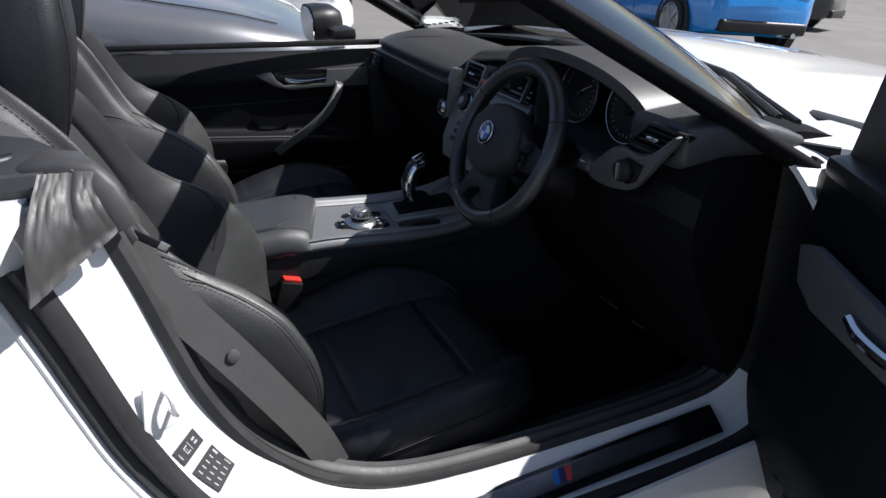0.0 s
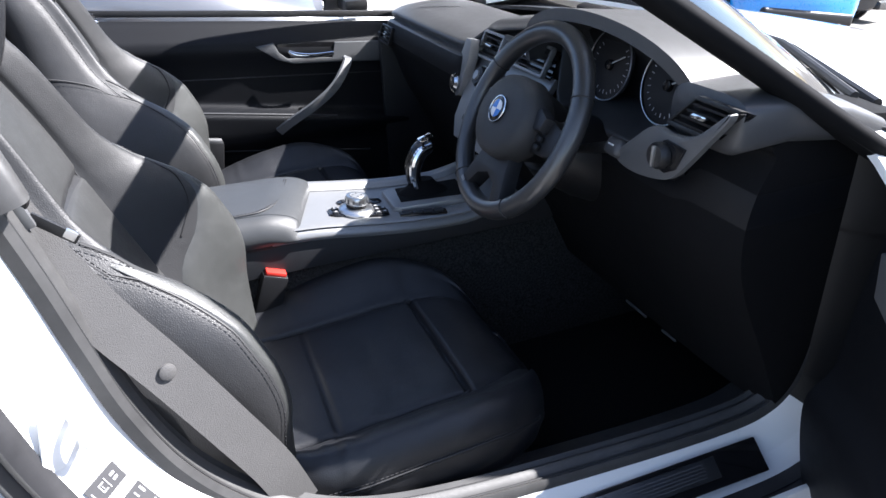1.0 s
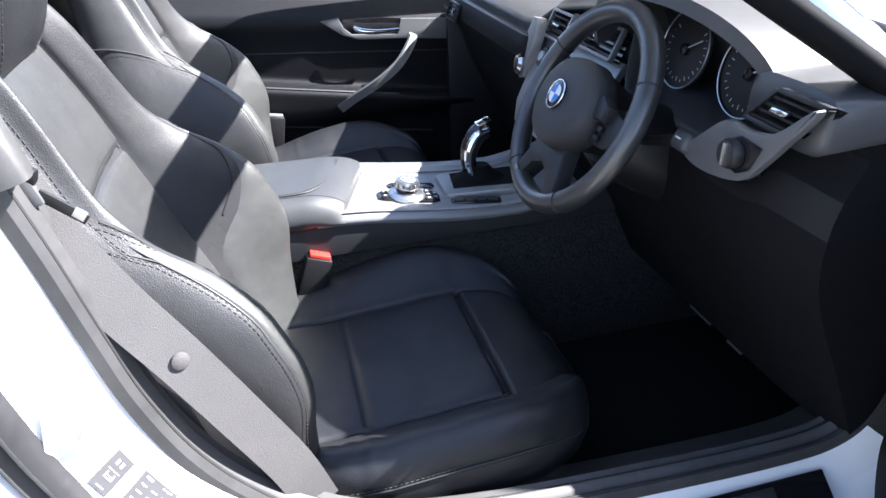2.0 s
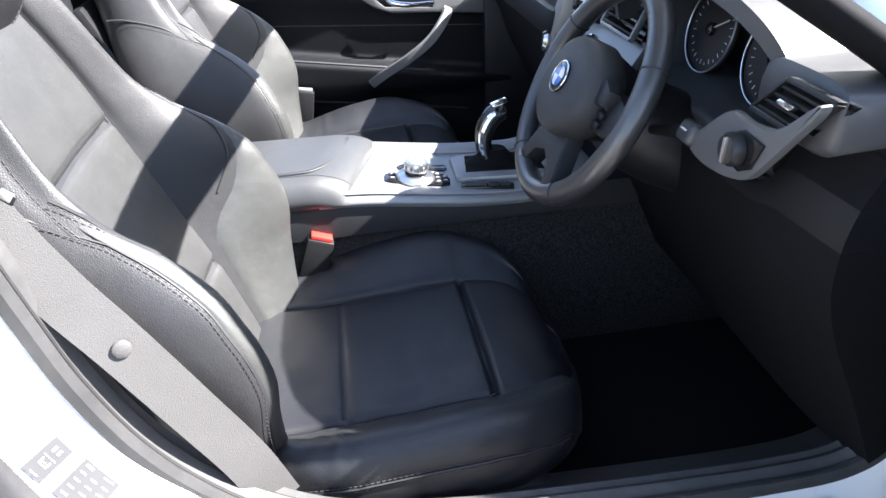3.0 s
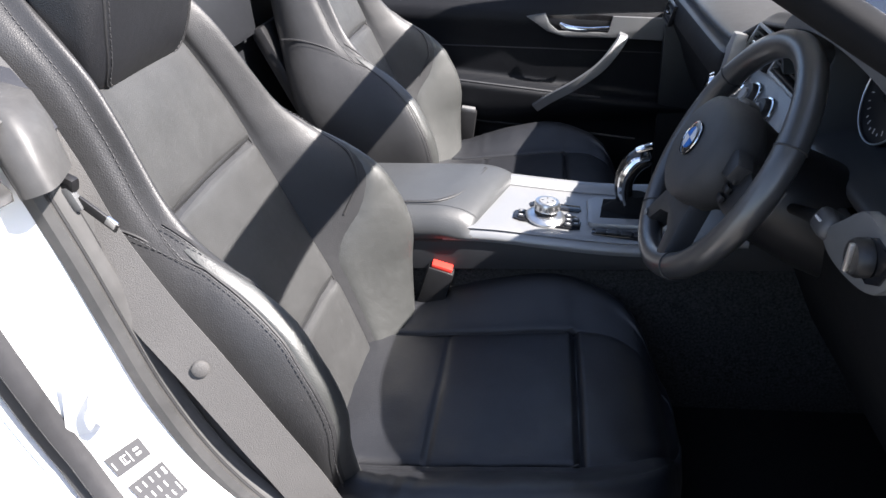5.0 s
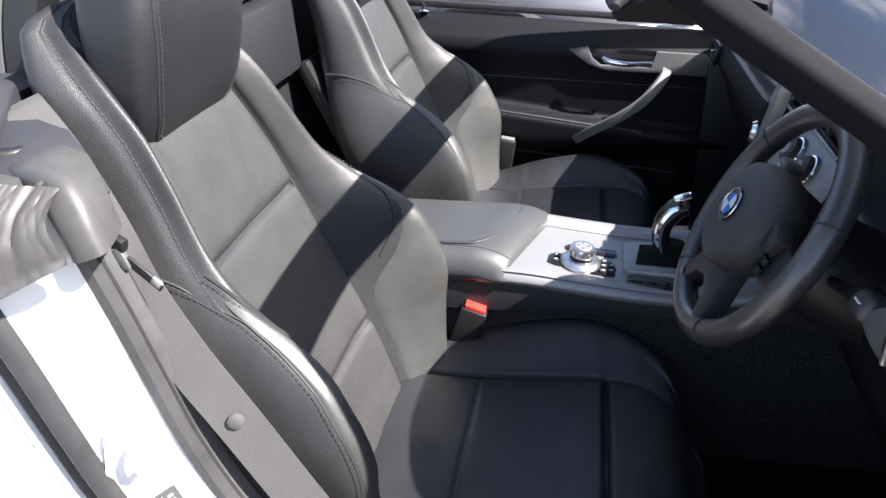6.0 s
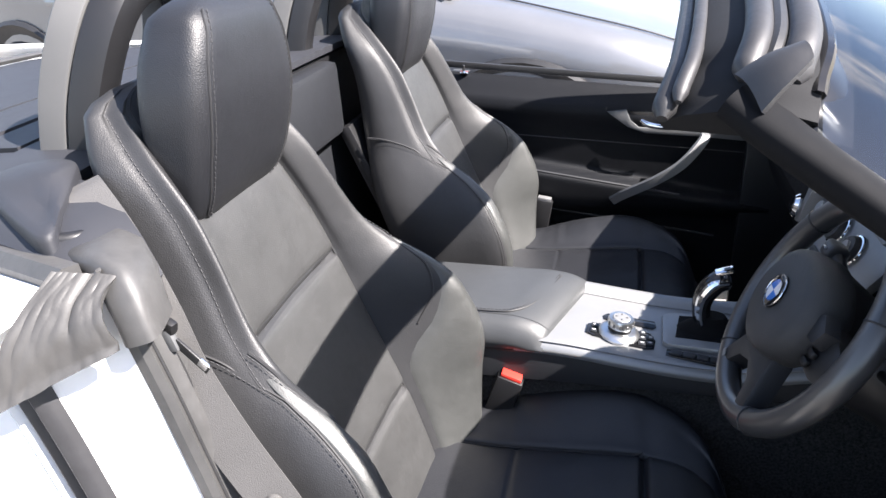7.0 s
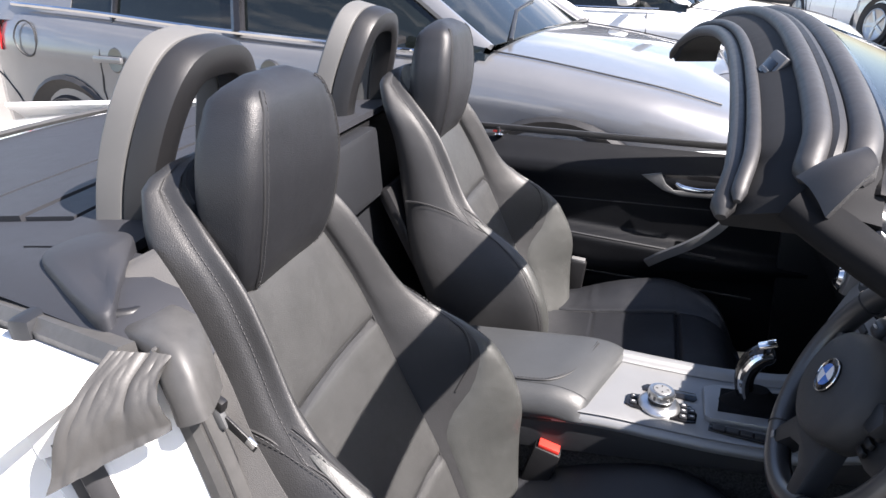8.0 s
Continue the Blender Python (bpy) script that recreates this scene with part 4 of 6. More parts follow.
belt = thing("seat_belt", (0.07, -0.61, 0.68), "dark grey woven seat belt hanging beside the seat", "seat belt", "seat belts")
bp = spline([(-0.128, -0.548, 1.004), (-0.105, -0.566, 1.000), (-0.055, -0.597, 0.966), (-0.012, -0.620, 0.905), (0.016, -0.633, 0.842), (0.052, -0.641, 0.772), (0.091, -0.646, 0.705), (0.135, -0.650, 0.622), (0.172, -0.650, 0.545), (0.195, -0.645, 0.470)], 8)
turn_a, turn_b = Vector((0.35, 0.85, 0.25)), Vector((0.78, 0.42, 0.46))
sd = [turn_a.lerp(turn_b, min(1.0, i / 30)) for i in range(len(bp))]
part("webbing", ribbon(bp, sd, 0.048, 0.0008), WEB, belt)
part("stop_button", lathe([(0.0, 0.003), (0.006, 0.003), (0.0085, 0.0015), (0.009, -0.001)], pose_axes((0.0905, -0.6485, 0.7065), (1, 0, 0), (0.36, -0.86, 0.16)), 20), WEB, belt, "round grey belt stop button")
part("belt_tongue", rbox((0.040, 0.010, 0.014), 0.004, pose(0.004, -0.636, 0.908, 0, 20, -12)), PLASTIC_DARK, belt, "black belt tongue bar")
part("tongue_link", rbox((0.012, 0.008, 0.024), 0.003, pose(0.014, -0.640, 0.889, 0, -14, 0)), SILVER_DULL, belt)
part("tongue_blade", rbox((0.042, 0.003, 0.010), 0.001, pose(0.034, -0.641, 0.874, 0, 40, -8)), PLASTIC_DARK, belt)
part("blade_tip", rbox((0.011, 0.0034, 0.009), 0.001, pose(0.045, -0.6425, 0.866, 0, 40, -8)), SATIN_METAL, belt, "bare metal tongue tip")


def build_buckle(at, lean, label, top=None):
    bk = thing("belt_buckle", at, label, "belt buckle", "belt buckles")
    m = pose(*at, 0, lean, 0)
    part("buckle_body", rbox((0.046, 0.026, 0.105), 0.006, m @ pose(0, 0, 0.032)), PLASTIC_DARK, bk)
    part("release_button", rbox((0.036, 0.019, 0.008), 0.002, m @ pose(0, 0, 0.087)), top or RED, bk, "pale release button" if top else "red release button")
    part("buckle_stalk", rbox((0.030, 0.012, 0.10), 0.003, m @ pose(0, 0, -0.045)), PLASTIC_DARK, bk)
    return bk


build_buckle((0.222, -0.152, 0.440), 20, "black seat belt buckle with a red button beside the tunnel")
build_buckle((0.205, 0.620, 0.450), 10, "black belt buckle with a pale top beside the far seat", SILVER)

# grey rubber flap folded over the rear corner of the opening, and the rail above the white panel
rail = solid("deck_rail", sweep(spline([(-0.75, -0.455, 0.935), (-0.45, -0.550, 0.950), (-0.25, -0.607, 0.960), (-0.046, -0.668, 0.962)], 8), [(-0.012, -0.02), (0.014, -0.02), (0.016, 0.006), (0.006, 0.016), (-0.010, 0.014)], Vector((0, 0, 1))), RUBBER, "grey rubber rail along the edge of the deck", "trim", kind="structure")


def flap_fn(u, v):
    """Wrinkled rubber hanging from the corner, u inwards, v downwards."""
    a = Vector((-0.046, -0.684, 0.980)).lerp(Vector((-0.002, -0.664, 0.968)), u)
    b = Vector((-0.074, -0.758, 0.884)).lerp(Vector((0.008, -0.694, 0.914)), u)
    p = a.lerp(b, v)
    pinch = math.exp(-((u - 0.62) / 0.05) ** 2) * (1 - v) ** 1.5
    fold = math.sin(u * 7 + 1.5 * v) * 0.0010 * (0.3 + v) + 0.0016 * noise.noise(Vector((u * 4, v * 3, 2))) + 0.0016 * noise.noise(Vector((u * 14, v * 6, 5)))
    return p + Vector((-0.004 * math.sin(math.pi * v), -0.013 * math.sin(math.pi * min(1, v * 1.1)) - fold + 0.010 * pinch, 0.006 * math.sin(math.pi * v)))


flap = thing("corner_flap", (-0.02, -0.69, 0.93), "crumpled grey rubber flap over the rear corner of the door opening", "rubber flap")
part("flap_sheet", sheet(flap_fn, 40, 24, 0.004), FABRIC, flap)
sleeve = []
for k, (x, y, z, w, d) in enumerate(((-0.085, -0.612, 0.972, 0.034, 0.010), (-0.045, -0.624, 0.972, 0.036, 0.014), (-0.020, -0.634, 0.968, 0.037, 0.018), (-0.006, -0.644, 0.952, 0.036, 0.019), (0.002, -0.650, 0.930, 0.034, 0.018), (0.007, -0.653, 0.912, 0.033, 0.018))):
    a = Vector((0.35, -0.94, 0.0))                       # across the sleeve
    n = Vector((0.55, 0.20, 0.80)) if k < 2 else (Vector((0.80, 0.28, 0.52)) if k < 3 else Vector((0.93, 0.30, 0.2)))
    sleeve.append([Vector((x, y, z)) + a * (w * math.copysign(abs(math.cos(t)) ** 0.55, math.cos(t))) + n * (d * math.copysign(abs(math.sin(t)) ** 0.55, math.sin(t))) for t in np.linspace(0, 2 * math.pi, 28, endpoint=False)])
part("flap_collar", loft(sleeve), RUBBER, flap, "smooth grey rubber sleeve over the seal's end", 60)


# ---- centre console ----
CY = -0.038
TOP_Z = tab((0.25, 0.594), (0.30, 0.592), (0.34, 0.589), (0.42, 0.578), (0.52, 0.566), (0.62, 0.562), (0.72, 0.580))
con = thing("centre_console", (0.3, CY, 0.5), "charcoal and satin silver centre console between the seats", "console")


def console_side(x):
    z = TOP_Z(x)
    return [(-0.105, 0.512), (-0.106, z - 0.045), (-0.100, z - 0.022), (-0.09, z - 0.02), (0.09, z - 0.02), (0.100, z - 0.022), (0.106, z - 0.045), (0.105, 0.492)]


rings = [[Vector((x, CY + y, z)) for y, z in console_side(x)] for x in np.linspace(-0.22, 0.86, 20)]
part("console_body", loft(rings), PLASTIC, con, "charcoal plastic console side")


def silver_half(x):
    z = TOP_Z(x)
    w = 0.108
    return [(-w, z - 0.024), (-w - 0.001, z - 0.016), (-w + 0.006, z - 0.006), (-w + 0.020, z), (0.055, z), (0.068, z + 0.002), (0.078, z + 0.012), (0.092, z + 0.013), (0.102, z + 0.004), (0.106, z - 0.02)]


rings = []
for x in np.linspace(0.255, 0.74, 30):
    prof = spline([(y, z, 0) for y, z in silver_half(x)], 4)
    rings.append([Vector((x, CY + q.x, q.y)) for q in prof] + [Vector((x, CY + 0.10, TOP_Z(x) - 0.028)), Vector((x, CY - 0.10, TOP_Z(x) - 0.028))])
part("silver_panel", loft(rings), SILVER, con, "satin silver console panel")
# armrest lid
arm = thing("armrest", (0.15, CY, 0.56), "charcoal leather armrest lid on the console", "armrest")
def lid_z(x):
    k = min(1.0, max(0.0, (x - 0.262) / 0.076))
    return 0.632 - 0.010 * max(0.0, x + 0.05) / 0.39 - 0.034 * (1 - math.sqrt(1 - 0.94 * k * k))


def lid_skew(x, y):
    """The lid's front edge runs obliquely: its near end lies further back."""
    return x + 0.034 * (y / 0.108) * max(0.0, min(1.0, (x - 0.10) / 0.20))


rings = []
for x in list(np.linspace(-0.215, 0.25, 16)) + list(np.linspace(0.262, 0.338, 14)):
    w, zt = 0.108, lid_z(x)
    half = [(-w, 0.572), (-w - 0.004, max(0.574, zt - 0.040)), (-w + 0.000, max(0.578, zt - 0.024)), (-w + 0.010, zt - 0.010), (-w + 0.024, zt - 0.0025), (-w + 0.029, zt - 0.0032), (-w + 0.034, zt - 0.001), (0, zt + 0.003), (w - 0.034, zt), (w - 0.012, zt - 0.006), (w, max(0.574, zt - 0.024)), (w, 0.572)]
    prof = spline([(y, z, 0) for y, z in half], 3)
    rings.append([Vector((lid_skew(x, q.x), CY + q.x, q.y)) for q in prof])
part("lid", loft(rings), LID_LEATHER, arm, "charcoal leather lid", 60)
line = spline([(-0.18, -0.078, 0), (0.10, -0.078, 0), (0.235, -0.078, 0), (0.275, -0.066, 0), (0.293, -0.030, 0), (0.296, 0.03, 0), (0.296, 0.07, 0)], 8)
line = [Vector((lid_skew(q.x, q.y), CY + q.y, lid_z(q.x) + 0.001)) for q in line]
part("seam", tube(line, 0.0013, 6), PIPING, arm)
part("stitching", stitches([p + Vector((-0.003, 0.004, 0.001)) for p in line], 0.0008), THREAD, arm)
part("lid_gap", rbox((0.53, 0.214, 0.008), 0.002, pose(0.045, CY, 0.570)), PLASTIC_DARK, arm)
part("latch_button", rbox((0.03, 0.02, 0.012), 0.003, pose(0.305, CY + 0.098, 0.600)), PLASTIC, arm)

# rotary controller with its buttons
ctl = thing("rotary_controller", (0.421, -0.085, TOP_Z(0.42)), "chrome rotary controller with dark buttons on the console", "controller")
tz = math.degrees(math.atan2(TOP_Z(0.48) - TOP_Z(0.38), 0.10))
cm = pose(0.423, -0.086, TOP_Z(0.423), 0, -tz, 0)
for out in ([(-0.054, -0.014), (-0.042, -0.020), (-0.022, -0.022), (-0.022, 0.016), (-0.040, 0.019), (-0.052, 0.012)], [(0.018, -0.030), (0.042, -0.031), (0.058, -0.026), (0.061, -0.004), (0.052, 0.016), (0.022, 0.019)]):
    part("button_field", slab(out, 0.004, cm, 0.0015), GLOSS_BLACK, ctl, "gloss black button field")
for bx, by in ((-0.041, -0.008), (-0.040, 0.008), (0.038, -0.021), (0.051, -0.017), (0.039, -0.005), (0.052, -0.001), (0.040, 0.010)):
    part("button", rbox((0.011, 0.011, 0.004), 0.0012, cm @ pose(bx, by, 0.005)), PLASTIC, ctl)
    part("button_mark", rbox((0.005, 0.002, 0.0006), 0, cm @ pose(bx, by, 0.0073)), MARK_WHITE, ctl)
part("knob_collar", lathe([(0.0, 0.001), (0.0335, 0.001), (0.0345, 0.005), (0.032, 0.009), (0.026, 0.012), (0.0, 0.012)], cm, 36), SATIN_METAL, ctl, "satin metal collar")
part("knob_neck", lathe([(0.0, 0.012), (0.0195, 0.012), (0.0195, 0.020), (0.0, 0.020)], cm, 28), GLOSS_BLACK, ctl)
part("knob", lathe([(0.0, 0.019), (0.0205, 0.019), (0.0215, 0.022), (0.0215, 0.030), (0.020, 0.0335), (0.0165, 0.0340), (0.0, 0.0335)], cm, 36), SATIN_METAL, ctl, "satin metal knob")
part("knob_cap", lathe([(0.0, 0.0335), (0.0150, 0.0335), (0.0135, 0.0350), (0.0, 0.0354)], cm, 28), SILVER, ctl, "silver knob cap")
for a in range(0, 360, 90):
    part("arrow_mark", rbox((0.0035, 0.0015, 0.0006), 0, cm @ pose(0, 0, 0, 0, 0, a) @ pose(0.0085, 0, 0.0355)), GLOSS_BLACK, ctl)
for a in range(0, 360, 30):
    part("knob_grip", rbox((0.0018, 0.004, 0.007), 0, cm @ pose(0, 0, 0, 0, 0, a) @ pose(0.0213, 0, 0.026)), SILVER_DULL, ctl)
# small switch strip and storage slot beside it
strip_t = thing("parking_switch", (0.44, -0.045, TOP_Z(0.44)), "small dark switch strip on the silver console panel", "switch")
sm = pose(0.440, -0.040, TOP_Z(0.44), 0, -tz, 0)
part("bezel", slab([(-0.042, -0.008), (0.040, -0.012), (0.046, -0.004), (0.044, 0.012), (-0.036, 0.012), (-0.044, 0.004)], 0.003, sm, 0.001), GLOSS_BLACK, strip_t)
part("switch_key", rbox((0.020, 0.013, 0.005), 0.0015, sm @ pose(-0.024, 0.002, 0.003)), PLASTIC, strip_t)
part("switch_mark", rbox((0.006, 0.004, 0.0008), 0, sm @ pose(-0.024, 0.002, 0.0058)), MARK_WHITE, strip_t)
part("silver_key", rbox((0.018, 0.012, 0.005), 0.0015, sm @ pose(-0.002, 0.0, 0.003)), SILVER, strip_t)
row = thing("switch_row", (0.53, -0.122, TOP_Z(0.53)), "row of small black switches beside the gear lever", "switch")
rm = pose(0.545, -0.121, TOP_Z(0.545) + 0.001, 0, 2, -9)
part("bezel", rbox((0.092, 0.019, 0.006), 0.002, rm), GLOSS_BLACK, row)
for k in range(4):
    part("switch_key", rbox((0.017, 0.013, 0.004), 0.0012, rm @ pose(-0.031 + 0.0205 * k, 0, 0.004)), PLASTIC, row)

# gear lever in its surround
gear = thing("gear_lever", (0.565, -0.045, TOP_Z(0.565)), "black and chrome gear lever in a silver surround", "gear lever")
gm = pose(0.568, -0.044, TOP_Z(0.568), 0, 2, 0)
frame_out = [(-0.074, -0.050), (-0.066, -0.057), (0.085, -0.064), (0.100, 0.050), (-0.056, 0.046), (-0.072, 0.034)]
part("surround", slab(frame_out, 0.012, gm, 0.005), SILVER, gear, "satin silver surround")
part("boot_well", slab([(-0.054, -0.036), (0.088, -0.044), (0.090, 0.038), (-0.044, 0.034)], 0.0135, gm, 0.002), KNEE, gear)
boot = [[Vector((gm @ Vector((0.005 + (-0.01) * k + rx * math.cos(a), ry * math.sin(a), h)))) for a in np.linspace(0, 2 * math.pi, 20, endpoint=False)] for k, rx, ry, h in ((0, 0.055, 0.030, 0.012), (0, 0.045, 0.024, 0.020), (0, 0.028, 0.018, 0.030), (0, 0.020, 0.015, 0.040))]
part("boot", loft(boot), KNEE, gear, "black lever boot")
stem = spline([(0.562, -0.044, 0.580), (0.555, -0.044, 0.610), (0.558, -0.044, 0.640), (0.574, -0.043, 0.664), (0.596, -0.043, 0.671)], 6)
part("lever_grip", tube(stem, 0.0160, 14, up=Vector((0, 1, 0)), taper=tab((0, 0.80), (0.3, 0.95), (0.7, 1.15), (0.95, 1.0), (1.0, 0.6))), GLOSS_BLACK, gear)
for s in (-1, 1):
    part("chrome_edge", tube([p + Vector((-0.005, s * 0.0135, 0.003)) for p in stem], 0.0075, 8, taper=tab((0, 0.6), (0.5, 1.0), (1.0, 0.7))), CHROME, gear, "chrome lever edging")
part("lever_top", rbox((0.028, 0.018, 0.006), 0.002, pose(0.584, -0.043, 0.6855, 0, -18, 0)), CHROME, gear)
part("lever_mark", rbox((0.010, 0.008, 0.001), 0, pose(0.588, -0.043, 0.6905, 0, -18, 0)), GLOSS_BLACK, gear)

# ---- dashboard ----
dash = thing("dashboard", (0.85, 0, 0.6), "charcoal soft-touch dashboard with satin silver trims", "dashboard")


def dash_profile(y):
    """Outline of the dashboard at y, from the knee panel up and over to the windscreen."""
    k = 1 / (1 + math.exp((y + 0.02) / 0.05))      # 1 on the driver's side
    lip = 0.826 + 0.035 * k
    face = 0.722 + 0.02 * k
    c = 1 / (1 + math.exp(-(y + 0.235) / 0.006)) / (1 + math.exp((y - 0.075) / 0.006))     # 1 behind the centre stack
    b = 1 / (1 + math.exp(-(y + 0.600) / 0.006)) / (1 + math.exp((y + 0.240) / 0.006))     # 1 under the binnacle
    lip += 0.030 * c - 0.078 * b
    dent = 0.055 * c
    return [(0.86, 0.42), (0.80, 0.55), (0.755, 0.64), (face + 0.012 - 0.02 * k + 0.02 * c, 0.70), (face - 0.012 + dent, 0.755 - 0.010 * b), (face - 0.004 + dent, 0.800 - 0.036 * b), (face + 0.014 + dent, lip - 0.020), (face + 0.008 + 0.6 * dent, lip - 0.008), (face + 0.018 + 0.6 * dent, lip + 0.002), (face + 0.07 + 0.2 * dent, lip + 0.014), (0.92, lip + 0.014 - 0.01 * c), (1.06, lip - 0.03 - 0.03 * c)]


rings, middle, knee = [], [], []
for y in np.linspace(-0.690, 0.690, 116):
    prof = spline([(x, z, 0) for x, z in dash_profile(y)], 4)
    end = max(0.0, (abs(y) - 0.55) / 0.105)
    skin = [Vector((q.x + 0.02 * end**2, y, q.y - 0.012 * end**2)) for q in prof]
    rings.append(skin[20:] + [Vector((1.06, y, skin[20].z))])
    middle.append(skin[16:21] + [Vector((1.06, y, skin[20].z)), Vector((1.06, y, skin[16].z))])
    knee.append(skin[:17] + [Vector((1.06, y, skin[16].z)), Vector((1.06, y, 0.42))])
part("dash_body", loft([r for r in rings if r[0].y > -0.592]), DASH_SKIN, dash, "charcoal dashboard moulding", 50)
# Same moulding at the driver's end; its shade is put in as near-black.
part("dash_end_shaded", loft([r for r in rings if r[0].y < -0.580]), KNEE, dash, "driver's end of the dashboard, blackened in colour for shade", 50)
# Face and lower part: colour darkened to stand in for deep shade.
part("dash_face", loft(middle), DOOR_CARD, dash, "dashboard face darkened in colour for shade", 50)
part("knee_panel", loft(knee), KNEE, dash, "lower dashboard darkened in colour for deep shade", 50)
# defrost grille dots near the windscreen corner
for k in range(7):
    part("grille_slot", rbox((0.010, 0.012, 0.003), 0.001, pose(0.815 + 0.013 * k, 0.50 - 0.012 * k, 0.868 + 0.002 * k)), PLASTIC_DARK, dash)

part("dash_end", loft([[Vector((x, -0.645 + 0.062 * w * math.copysign(abs(math.cos(a)) ** 0.5, math.cos(a)), zc + h * math.copysign(abs(math.sin(a)) ** 0.5, math.sin(a)))) for a in np.linspace(0, 2 * math.pi, 28, endpoint=False)] for x, zc, h, w in ((0.716, 0.868, 0.026, 0.92), (0.722, 0.870, 0.034, 1.0), (0.80, 0.872, 0.032, 1.0), (0.88, 0.856, 0.026, 1.0), (0.95, 0.832, 0.020, 0.9))]), DASH_SKIN, dash, "charcoal end of the dashboard round the vent", 50)
# binnacle hood over the instruments
hood = thing("instrument_binnacle", (0.78, -0.38, 0.86), "hooded instrument binnacle with two round dials", "instrument cluster")


def hood_fn(u, v):
    a = math.pi * (1.0 - u)
    back = v
    y = -0.395 + 0.225 * math.cos(a) * (1 - 0.10 * back)
    rise = 0.105 * math.sin(a) ** 0.8
    z = 0.860 + rise * (1 - 0.30 * back) - 0.014 * u * (1 - back)
    x = 0.705 + 0.03 * (1 - math.sin(a)) + 0.20 * back
    return (x, y, z)


part("hood", sheet(lambda u, v: hood_fn(1 - u, v), 40, 10, 0.018), DASH_SKIN, hood, "charcoal binnacle hood", 60)
part("backing", rbox((0.02, 0.40, 0.16), 0.006, pose(0.845, -0.39, 0.855, 0, -14, 0)), GAUGE, hood)
for yc in (-0.305, -0.455):
    dm = pose_axes((0.822, yc, 0.850), (0, 1, 0), (-0.97, 0, 0.24))
    d = part("dial", lathe([(0.0, 0.0), (0.056, 0.0), (0.056, 0.004), (0.0, 0.004)], dm, 40), GAUGE, hood, "dark round dial face")
    part("dial_ring", tube([dm @ Vector((0.057 * math.cos(a), 0.057 * math.sin(a), 0.008)) for a in np.linspace(0, 2 * math.pi, 48, endpoint=False)], 0.0012, 8, closed=True), SATIN_METAL, d, "thin metal dial ring")
    for i in range(21):
        a = radians(-130 + 13 * i)
        ln = 0.009 if i % 2 == 0 else 0.005
        part("dial_tick", rbox((0.0010, ln * 0.7, 0.0008), 0, dm @ pose(0, 0, 0, 0, 0, math.degrees(a)) @ pose(0, 0.048 - ln / 2, 0.0045)), MARK_WHITE, d)
    part("needle", rbox((0.0018, 0.040, 0.0015), 0, dm @ pose(0, 0, 0, 0, 0, 118) @ pose(0, 0.02, 0.007)), MARK_WHITE, d)
    part("dial_cap", lathe([(0, 0.004), (0.009, 0.004), (0.008, 0.010), (0, 0.011)], dm, 16), GLOSS_BLACK, d)


def build_vent(name, origin, normal, w, h, slats, label, skew=0.0, frame_mat=None):
    """An air vent: frame, dark well, slats and a small chrome slider."""
    m = pose_axes(origin, (0, -1, 0), normal)
    v = thing(name, m, label, "air vent", "air vents")
    m = m @ Matrix(((1, skew, 0, 0), (0, 1, 0, 0), (0, 0, 1, 0), (0, 0, 0, 1)))
    b = None
    for sx, sy, px, py in ((w, 0.006, 0, h / 2), (w, 0.006, 0, -h / 2), (0.006, h, -w / 2, 0), (0.006, h, w / 2, 0)):
        b = rbox((sx, sy, 0.010), 0.002, m @ pose(px, py, 0), bm=b)
    part("vent_frame", b, frame_mat or PLASTIC_DARK, v)
    part("vent_well", rbox((w, h, 0.004), 0, m @ pose(0, 0, -0.018)), GLOSS_BLACK, v)
    for k in range(slats):
        yy = -h / 2 + h * (k + 0.75) / (slats + 0.5)
        part("slat", rbox((w - 0.006, 0.0035, 0.014), 0.001, m @ pose(0, yy, -0.004) @ pose(0, 0, 0, 18, 0, 0)), PLASTIC_DARK, v)
    part("slider", rbox((0.026, 0.006, 0.008), 0.0025, m @ pose(0, 0, 0.006)), CHROME, v, "chrome slider")
    return v


vn = (-0.90, 0.0, 0.44)
build_vent("air_vent", (0.756, -0.152, 0.842), vn, 0.118, 0.050, 4, "black centre air vent in a silver frame", 0.0, SILVER)
build_vent("air_vent", (0.756, 0.018, 0.830), vn, 0.085, 0.050, 4, "black centre air vent in a silver frame", 0.0, SILVER)
build_vent("air_vent", (0.704, -0.660, 0.8765), (-0.97, 0.05, 0.22), 0.072, 0.038, 4, "black air vent at the end of the dashboard", 0.95)
build_vent("air_vent", (0.706, 0.575, 0.768), (-0.97, 0.0, 0.22), 0.085, 0.042, 3, "black air vent at the far end of the dashboard", 0.3)
hz = thing("hazard_switch", (0.76, -0.08, 0.845), "small black switch between the centre vents", "switch")
hm = pose_axes((0.752, -0.060, 0.838), (0, -1, 0), vn)
part("switch_plate", rbox((0.038, 0.052, 0.012), 0.003, hm), PLASTIC_DARK, hz)
part("switch_key", rbox((0.020, 0.014, 0.006), 0.002, hm @ pose(0, 0.010, 0.007)), PLASTIC, hz)
part("switch_key", rbox((0.020, 0.010, 0.006), 0.002, hm @ pose(0, -0.010, 0.007)), RED, hz)

